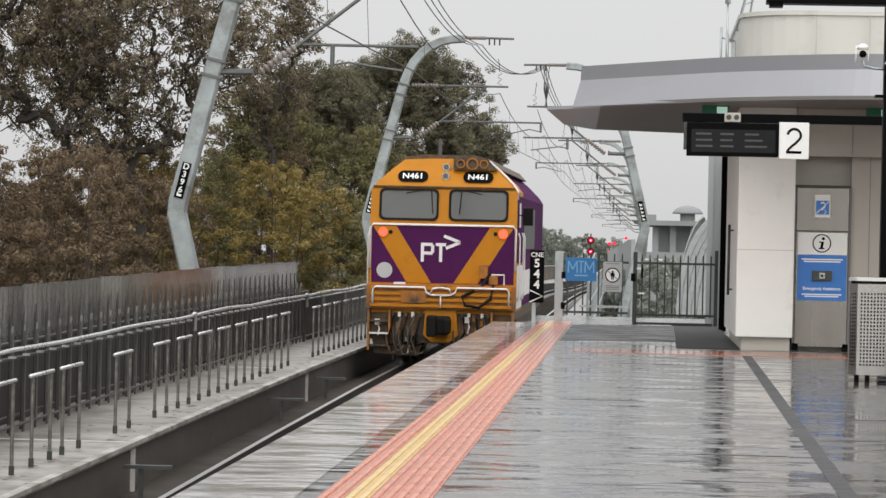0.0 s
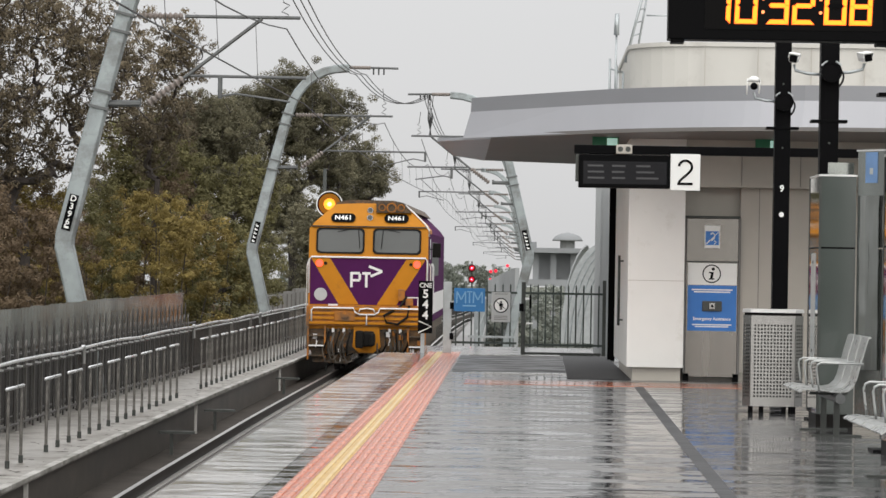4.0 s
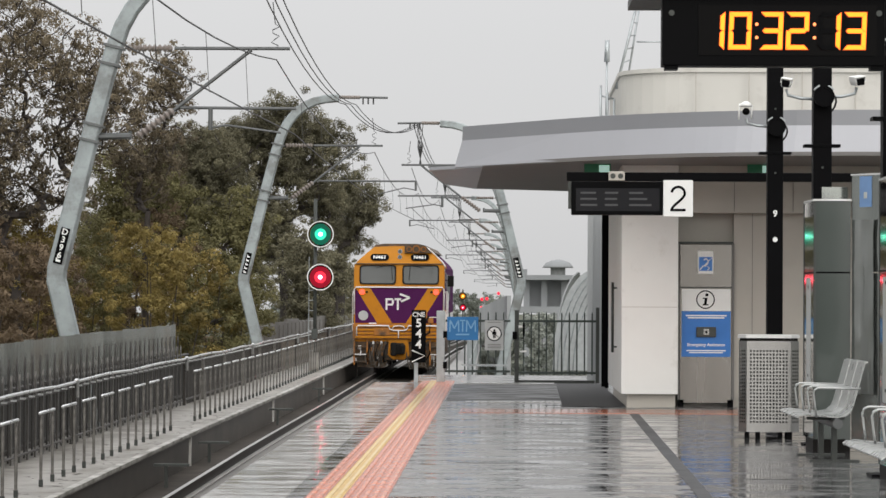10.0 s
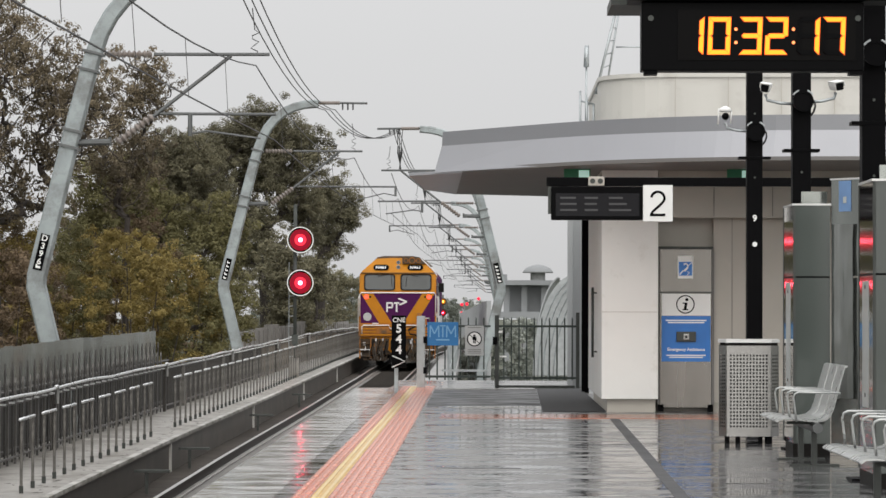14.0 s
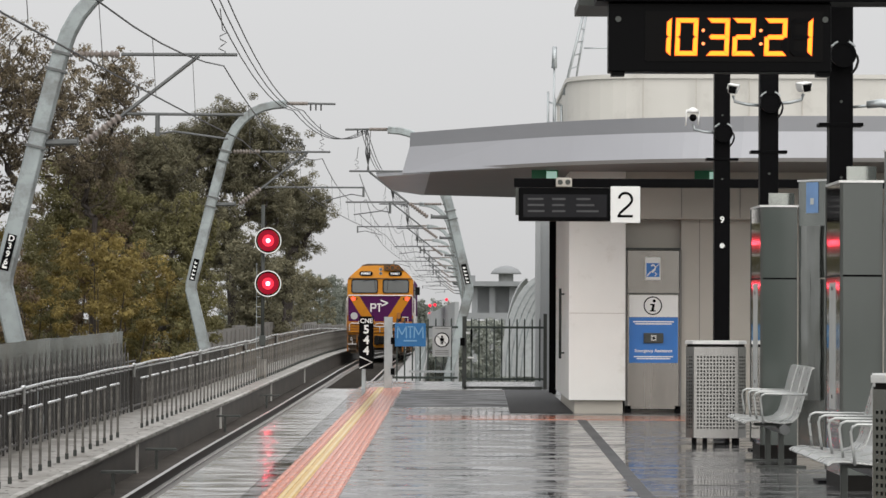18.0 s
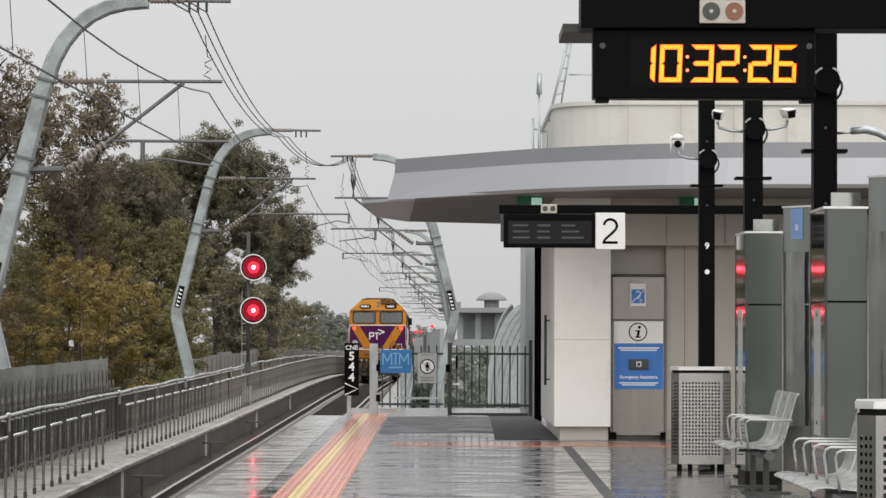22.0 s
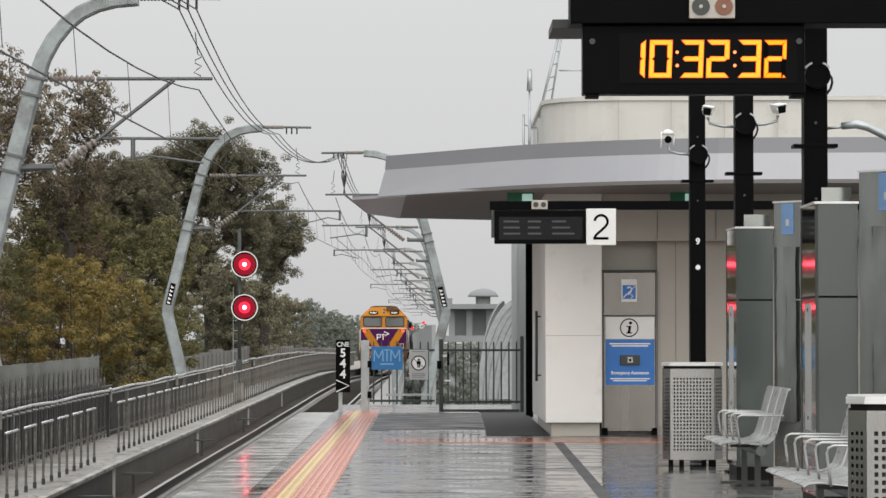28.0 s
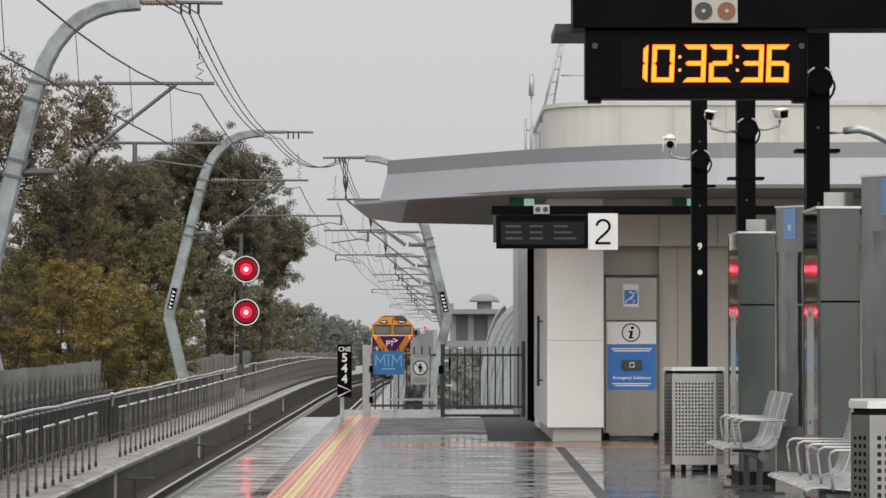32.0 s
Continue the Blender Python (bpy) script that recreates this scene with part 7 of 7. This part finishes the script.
def leaf_mesh(name, centres, per, spread, size, material, rnd, droop=0.3):
    """Many small single leaf blades in loose clumps round the given points, in one mesh; the blades face out of their clump and up."""
    c = np.array(centres)
    rs = np.random.RandomState(rnd)
    k = 2
    sub = np.repeat(c, k, axis=0) + np.clip(rs.normal(0, 0.75, (len(c) * k, 3)), -1.6, 1.6) * np.array(spread)
    m = max(1, per // k)
    n = len(sub) * m
    d = rs.normal(0, 1, (n, 3))
    d /= np.linalg.norm(d, axis=1)[:, None]
    far = rs.uniform(0, 1, (n, 1)) ** 0.28
    pos = np.repeat(sub, m, axis=0) + d * far * np.array(spread) * np.repeat(rs.uniform(0.45, 1.0, (len(sub), 1)), m, axis=0)
    out = 1.1 * d + np.array((0, 0, 0.40)) + rs.normal(0, 0.30, (n, 3))
    out /= np.linalg.norm(out, axis=1)[:, None]
    a = rs.normal(0, 1, (n, 3))
    a[:, 2] -= droop
    a -= out * np.sum(a * out, axis=1)[:, None]
    a /= np.linalg.norm(a, axis=1)[:, None]
    b = np.cross(out, a)
    s = size * rs.uniform(0.5, 1.4, (n, 1))
    v = np.stack([pos - a * s, pos + b * s * 0.42, pos + a * s, pos - b * s * 0.42], 1).reshape(-1, 3)
    me = bpy.data.meshes.new(name)
    me.from_pydata(v.tolist(), [], np.arange(4 * n).reshape(-1, 4).tolist())
    me.materials.append(material)
    return me


def build_tree(x, y, top, low, rad, n, label, seed, leaf, per=110, spread=0.36, size=0.066, trunk_r=0.3, lobes=11, ground=-8.0, hang=0.3, rise=0.25):
    """A tree grown towards clump points set in uneven lobes; limbs thicken with what they carry."""
    rs = np.random.RandomState(seed)
    g = thing("tree", label, "tree", pose(x, y, ground), "trees beyond the walkway")
    half = (top - low) / 2
    mid = np.array((0.0, 0.0, low + half - ground))
    ext = np.array((rad, rad, half))
    d = rs.normal(0, 1, (lobes, 3))
    d[:, 2] += rise
    d *= (rs.uniform(0.45, 0.74, (lobes, 1))) / np.linalg.norm(d, axis=1)[:, None]
    size_l = rs.uniform(0.24, 0.42, lobes)
    pick = rs.choice(lobes, n, p=size_l ** 2 / (size_l ** 2).sum())
    e = rs.normal(0, 1, (n, 3))
    e[:, 2] += 0.3
    e *= (rs.uniform(0.2, 1.0, (n, 1)) ** 0.5) / np.linalg.norm(e, axis=1)[:, None]
    pts = mid + (d[pick] + e * size_l[pick][:, None]) * ext
    pts[:, 2] = np.minimum(pts[:, 2], top - ground - spread)
    pts = pts[np.argsort(np.linalg.norm(pts - np.array((0, 0, low - ground)), axis=1))]
    fork = low - ground + half * 0.12
    nodes = [np.array((rs.uniform(-.15, .15), 0.0, fork * f)) for f in (0, 0.5, 0.8, 1.0)]
    parent = [-1, 0, 1, 2]
    runs = []
    for p in pts:
        q = np.array(nodes[2:])
        gap = np.linalg.norm(q - p, axis=1) + 0.6 * np.maximum(0, q[:, 2] - p[2])
        j = int(np.argmin(gap)) + 2
        s0, ln = nodes[j], float(np.linalg.norm(p - nodes[j]))
        run, last = [j], j
        for f in (0.35, 0.7, 1.0):
            c = s0 + (p - s0) * f + (rs.normal(0, 0.07, 3) * ln if f < 1 else 0)
            nodes.append(c)
            parent.append(last)
            last = len(nodes) - 1
            run.append(last)
        runs.append(run)
    load = [0.0] * len(nodes)
    for r in runs:
        load[r[-1]] += 1
    for i in range(len(nodes) - 1, 0, -1):
        load[parent[i]] += load[i]
    thick = [max(0.021, trunk_r * (w / len(runs)) ** 0.48) for w in load]
    bm = bmesh.new()
    bm_tube(bm, [Vector(nodes[i]) for i in range(4)], [trunk_r * 1.25, trunk_r * 1.08, trunk_r, trunk_r * 0.95], 8)
    for r in runs:
        bm_tube(bm, [Vector(nodes[i]) for i in r], [min(thick[r[0]], thick[r[1]] * 1.15)] + [thick[i] for i in r[1:]], 6 if thick[r[1]] > 0.05 else 4, cap=False)
    part("trunk", bm, M["bark"], g, "dark branching trunk")
    o = new("crown", leaf_mesh("crown", pts, per, (spread, spread, spread * 0.8), size, M[leaf], seed, hang))
    o.parent = g
    return g


def build_bush(x, y, z0, z1, r, leaf, seed, label, n=120, per=165, size=0.058, ground=-8.0, name="bush"):
    rnd = random.Random(seed)
    g = thing(name, label, name, pose(x, y, ground), "bushes beyond the walkway")
    bm = bmesh.new()
    pts = []
    for i in range(n):
        a, q = rnd.uniform(0, 2 * math.pi), rnd.uniform(0.3, 1) ** 0.35
        h = z0 + (z1 - z0) * rnd.uniform(0, 1) ** 0.8
        f = (h - z0) / (z1 - z0)
        rr = r * q * math.sqrt(max(0.05, 1 - (f * 0.92) ** 2.5)) * rnd.uniform(0.8, 1.1)
        p = Vector((rr * math.cos(a), rr * math.sin(a), h - ground))
        pts.append(tuple(p))
        if i % 15 == 0:
            bm_tube(bm, [(rr * 0.15 * math.cos(a), rr * 0.15 * math.sin(a), 0), (rr * 0.5 * math.cos(a), rr * 0.5 * math.sin(a), (h - ground) * 0.6), p], [0.07, 0.04, 0.012], 5, cap=False)
    part("stem", bm, M["bark"], g, "dark stems")
    o = new("foliage", leaf_mesh("foliage", pts, per, (r * 0.17, r * 0.17, r * 0.13), size, M[leaf], seed))
    o.parent = g
    return g


def build_greenery():
    sparse = "tall sparse gum tree with grey-brown foliage and bare limbs"
    build_tree(-19.0, 96, 13.2, 2.2, 4.8, 1050, sparse, 11, "leaf_grey", 50, 0.30, 0.060, 0.20, 40, hang=1.2, rise=0.0)
    build_tree(-15.9, 98, 12.6, 2.6, 4.2, 950, sparse, 12, "leaf_grey", 60, 0.30, 0.060, 0.20, 32, hang=1.2, rise=0.0)
    build_tree(-12.7, 106, 10.6, 4.2, 2.3, 190, sparse, 13, "leaf_grey", 84, 0.32, 0.060, 0.10, 12, hang=1.2)
    build_tree(-24.0, 106, 13.8, 3.0, 5.4, 800, sparse, 14, "leaf_grey", 60, 0.33, 0.064, 0.17, 32, hang=1.2, rise=0.0)
    dense = "dense dark green gum tree with a rounded crown"
    build_tree(-11.2, 150, 11.7, 3.2, 4.0, 480, dense, 21, "leaf_dark", 200, 0.46, 0.060, 0.26, 15)
    build_tree(-15.9, 146, 10.8, 1.8, 3.9, 460, dense, 22, "leaf_dark", 200, 0.46, 0.060, 0.24, 14)
    build_tree(-8.9, 156, 8.7, 4.0, 2.2, 170, dense, 24, "leaf_dark", 200, 0.42, 0.060, 0.18, 8)
    build_tree(-10.5, 149, 9.0, 2.6, 2.6, 190, dense, 27, "leaf_dark", 190, 0.44, 0.060, 0.2, 12)
    build_tree(-13.4, 147, 9.6, 1.0, 2.8, 190, dense, 28, "leaf_dark", 190, 0.44, 0.060, 0.2, 12)
    mid = "olive-green tree in the middle of the row"
    build_tree(-12.8, 128, 6.9, -1.0, 3.0, 300, mid, 23, "leaf_green", 150, 0.44, 0.070, 0.2, 11)
    build_tree(-16.2, 130, 8.4, -1.0, 3.7, 380, mid, 25, "leaf_green", 150, 0.44, 0.070, 0.2, 12)
    build_tree(-9.2, 135, 4.8, -2.0, 2.3, 200, mid, 26, "leaf_dark", 150, 0.42, 0.070, 0.18, 8)
    rnd = random.Random(4)
    kinds = ("leaf_green", "leaf_olive", "leaf_olive", "leaf_brown", "leaf_olive", "leaf_green", "leaf_olive", "leaf_brown", "leaf_olive")
    labels = {"leaf_green": "green shrub behind the fence", "leaf_olive": "yellow-olive shrub behind the fence", "leaf_brown": "brown-olive shrub behind the fence"}
    for i in range(9):
        x, y = -9.5 - 1.0 * i, 98 + rnd.uniform(-1, 10)
        build_bush(x, y, -3.2, 2.7 + 0.4 * min(i, 3) + rnd.uniform(-0.2, 0.7), 2.0, kinds[i], 40 + i, labels[kinds[i]])
    for i in range(7):
        x, y = -14.6 - 1.1 * i, 86 + rnd.uniform(-3, 8)
        build_bush(x, y, -3.0, 3.2 + rnd.uniform(-0.5, 1.0), 2.1, "leaf_brown", 60 + i, "brown twiggy shrub behind the fence")
    for i in range(6):
        build_bush(-15.0 - 1.6 * i, 108 + rnd.uniform(-2, 4), -3.0, 2.5 + rnd.uniform(-0.4, 1.0), 2.4, ("leaf_brown", "leaf_grey")[i % 2], 130 + i, "grey-brown shrub in the second row")
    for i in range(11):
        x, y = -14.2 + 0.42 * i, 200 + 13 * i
        build_bush(x, y, -4.0, 5.6 - 0.27 * i + rnd.uniform(-0.3, 0.4), 2.2, "leaf_far_haze" if i > 4 else "leaf_dark", 80 + i, "dark distant tree along the curve", 150, 80, 0.10, name="far_tree")
    # Far crowns get their haze from the paled leaf colour.
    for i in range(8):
        build_bush(-30 + 3.6 * i, 420 + 14 * (i % 4), -6.0, 3.0 + rnd.uniform(-0.8, 0.8), 4.0, "leaf_far_haze", 100 + i, "distant tree crown, haze put into its grey-green", 130, 60, 0.20, name="far_tree")


M["leaf_green"] = leaf_mat("leaf_green", (0.168, 0.154, 0.070), 0.7, 0, 0.4, 0.9, spec=0.2)
build_greenery()


def build_far():
    # pale path and screens beyond the gate
    bm = bmesh.new()
    bm_prism(bm, [(-1.75, 62.2), (-0.92, 62.2), (-2.05, 190), (-2.6, 190)], -0.75, -0.35, "z")
    tagged(part("maintenance_path", bm, M["pale_path"]), "pale concrete path beyond the gate", "path", kind="structure")
    g = thing("path_railing", "thin galvanised railing beside the maintenance path", "railing")
    for k in range(12):
        y = 64 + 5 * k
        bm = bmesh.new()
        px = -0.98 - 0.0088 * (y - 62.2)
        bm_tube(bm, [(px, y, -0.36), (px, y, 0.66)], 0.03, 6)
        part("post", bm, M["galv"], g)
    for z in (0.20, 0.65):
        bm = bmesh.new()
        bm_tube(bm, [(-0.996, 64, z), (-1.48, 119, z)], 0.028, 6)
        part("rail", bm, M["galv"], g)
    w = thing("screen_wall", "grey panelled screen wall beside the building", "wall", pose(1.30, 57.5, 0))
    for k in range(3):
        box_part("panel", 0.10 * k, 0.10 * k + 0.094, 0.0 + 0.2 * k, 0.08 + 0.2 * k, 0.0, 3.14, M["far_concrete_haze"], w, "pale grey panel")
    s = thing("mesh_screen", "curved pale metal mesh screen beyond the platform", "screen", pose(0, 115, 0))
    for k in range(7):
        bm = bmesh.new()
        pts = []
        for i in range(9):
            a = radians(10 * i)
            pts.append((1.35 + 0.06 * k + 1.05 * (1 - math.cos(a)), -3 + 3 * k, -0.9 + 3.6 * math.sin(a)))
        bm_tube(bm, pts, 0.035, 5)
        part("rib", bm, M["far_concrete_haze"], s, "curved steel rib")
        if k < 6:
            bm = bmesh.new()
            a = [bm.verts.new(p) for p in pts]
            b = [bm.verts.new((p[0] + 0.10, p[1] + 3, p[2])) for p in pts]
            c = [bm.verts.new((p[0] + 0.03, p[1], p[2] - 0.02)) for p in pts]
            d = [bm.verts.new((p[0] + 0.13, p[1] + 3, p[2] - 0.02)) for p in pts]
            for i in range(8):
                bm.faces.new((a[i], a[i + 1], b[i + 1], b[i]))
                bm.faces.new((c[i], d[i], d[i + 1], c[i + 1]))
            part("mesh_panel", bm, M["far_concrete_haze"], s, "pale mesh panel")
    bm = bmesh.new()
    arc = [(1.30 + 1.55 * (1 - math.cos(radians(9 * i))), -0.9 + 3.65 * math.sin(radians(9 * i))) for i in range(11)]
    bm_prism(bm, arc + [(4.2, 2.75), (4.2, -0.9)], -3.2, -3.1, "y")
    part("end_mesh", bm, M["far_mesh_haze"], s, "pale fine mesh end panel")
    for q in (0.18, 0.36, 0.54, 0.72):
        bm = bmesh.new()
        bm_tube(bm, [(x + q, -3.24, z - q * 0.5) for x, z in arc], 0.022, 5)
        part("rib", bm, M["galv_mast"], s, "thin curved rib")
    # Haze over the barrier is painted as its pale panel colour.
    nb = thing("noise_barrier", "noise barrier along the far curve, paled for haze", "wall")
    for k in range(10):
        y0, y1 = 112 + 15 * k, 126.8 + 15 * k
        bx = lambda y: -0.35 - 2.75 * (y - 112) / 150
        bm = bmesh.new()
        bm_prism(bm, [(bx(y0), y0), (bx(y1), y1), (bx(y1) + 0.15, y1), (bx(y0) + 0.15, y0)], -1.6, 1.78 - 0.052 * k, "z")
        part("panel", bm, M["far_concrete_haze"], nb)
    # Haze is mixed into the shrubs' grey-green.
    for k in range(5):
        build_bush(-0.4 + 1.35 * k, 128 + 5 * (k % 3), -4.0, 0.55 + 0.25 * (k % 2), 1.7, "hedge_haze", 150 + k, "grey-green shrub beyond the platform end, paled for haze", 90, 120, 0.07)
    # Station and tower greys carry the haze in their base colour.
    b = thing("distant_station", "distant elevated station with a flat roof, haze in its greys", "building", pose(0, 420, 0))
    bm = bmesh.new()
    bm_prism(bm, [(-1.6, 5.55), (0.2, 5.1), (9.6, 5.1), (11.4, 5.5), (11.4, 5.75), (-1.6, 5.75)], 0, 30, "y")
    part("roof", bm, M["far_grey_haze"], b, "flat grey roof with tapered eaves")
    box_part("deck", -2.0, 11.0, 0, 30, 0.6, 1.5, M["far_grey_haze"], b, "grey deck edge")
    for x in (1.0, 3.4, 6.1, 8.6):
        box_part("column", x, x + 0.8, 2, 3, -8, 5.1, M["far_grey_haze"], b, "grey column")
    box_part("infill", 1.6, 8.8, 4, 8, 1.5, 5.1, M["far_grey_haze"], b, "grey wall")
    box_part("rooftop_plant", 0.2, 1.5, 5, 9, 5.75, 6.6, M["far_roof_haze"], b)
    d = thing("distant_tower", "distant domed roof, haze put into its pale grey", "building", pose(8.3, 620, 0))
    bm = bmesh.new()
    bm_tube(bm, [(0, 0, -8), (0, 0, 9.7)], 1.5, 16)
    part("drum", bm, M["far_roof_haze"], d)
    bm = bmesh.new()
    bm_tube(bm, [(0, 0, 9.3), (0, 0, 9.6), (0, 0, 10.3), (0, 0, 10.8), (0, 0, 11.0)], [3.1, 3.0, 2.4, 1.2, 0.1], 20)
    part("dome", bm, M["far_roof_haze"], d, smooth=True)


build_far()

# ---- what moves ----


def motions():
    # the locomotive draws away along its track
    way = lambda t: 60.8 + 3.35 * t + 0.047 * t * t
    rows = []
    for k in range(33):
        y = way(k)
        ahead = y + 8.0
        rise = math.degrees(math.atan2(rail_z(y + 14) - rail_z(y + 2), 12))
        turn = math.degrees(math.atan2(-(rail_x(y + 14) - rail_x(y)), 14))
        rows.append((float(k), pose(rail_x(y), y, rail_z(y), rise, 0, turn)))
    walk(loco, rows)
    steps = 320
    for o in wheelsets:
        base = o.location.copy()
        rows = []
        for k in range(steps + 1):
            t = 32.0 * k / steps
            rows.append((t, pose(base.x, base.y, base.z, -math.degrees((way(t) - way(0)) / 0.5), 0, 0)))
        walk(o, rows)
    # signal: amber, then green, then red
    turns = ((0.0, 0), (5.5, 0), (5.6, -60), (5.7, -120), (10.6, -120), (10.7, -180), (10.8, -240), (32.0, -240))
    walk(signal_drums[0], [(t, pose(0, 0.19, 0, 0, 0, a)) for t, a in turns])
    turns = ((0.0, 0), (5.9, 0), (6.0, -60), (6.1, -120), (14.9, -120), (15.0, -60), (15.1, 0), (32.0, 0))
    walk(far_drums[0], [(t, pose(0, 0.14, 0, 0, 0, a)) for t, a in turns])
    # clock: each segment bar flips between its amber and its black side
    changes = [(0.0, 4), (0.3, 5), (1.2, 6), (2.2, 7), (3.2, 8), (4.2, 9), (6.0, 10)]
    changes += [(7.25 + k, 11 + k) for k in range(15)] + [(21.75 + k * 1.02, 26 + k) for k in range(5)]
    changes += [(26.75 + k, 31 + k) for k in range(6)]
    for nm, digit in (("s3", lambda s: s // 10), ("s6", lambda s: s % 10)):
        for sg in SEG:
            ob, base = clock_slots[nm, sg]
            state = sg in LIT[digit(changes[0][1])]
            turn = Matrix.Rotation(0 if state else math.pi, 4, "X")
            rows = [(0.0, base @ turn)]
            for t, s in changes[1:]:
                on = sg in LIT[digit(s)]
                if on != state:
                    a0, a1 = (math.pi, 2 * math.pi) if on else (0.0, math.pi)
                    for k in range(4):
                        rows.append((t - 0.1 + k / 30, base @ Matrix.Rotation(a0 + (a1 - a0) * k / 3, 4, "X")))
                    state = on
            rows.append((32.0, base @ Matrix.Rotation(0 if state else math.pi, 4, "X")))
            walk(ob, rows)


motions()
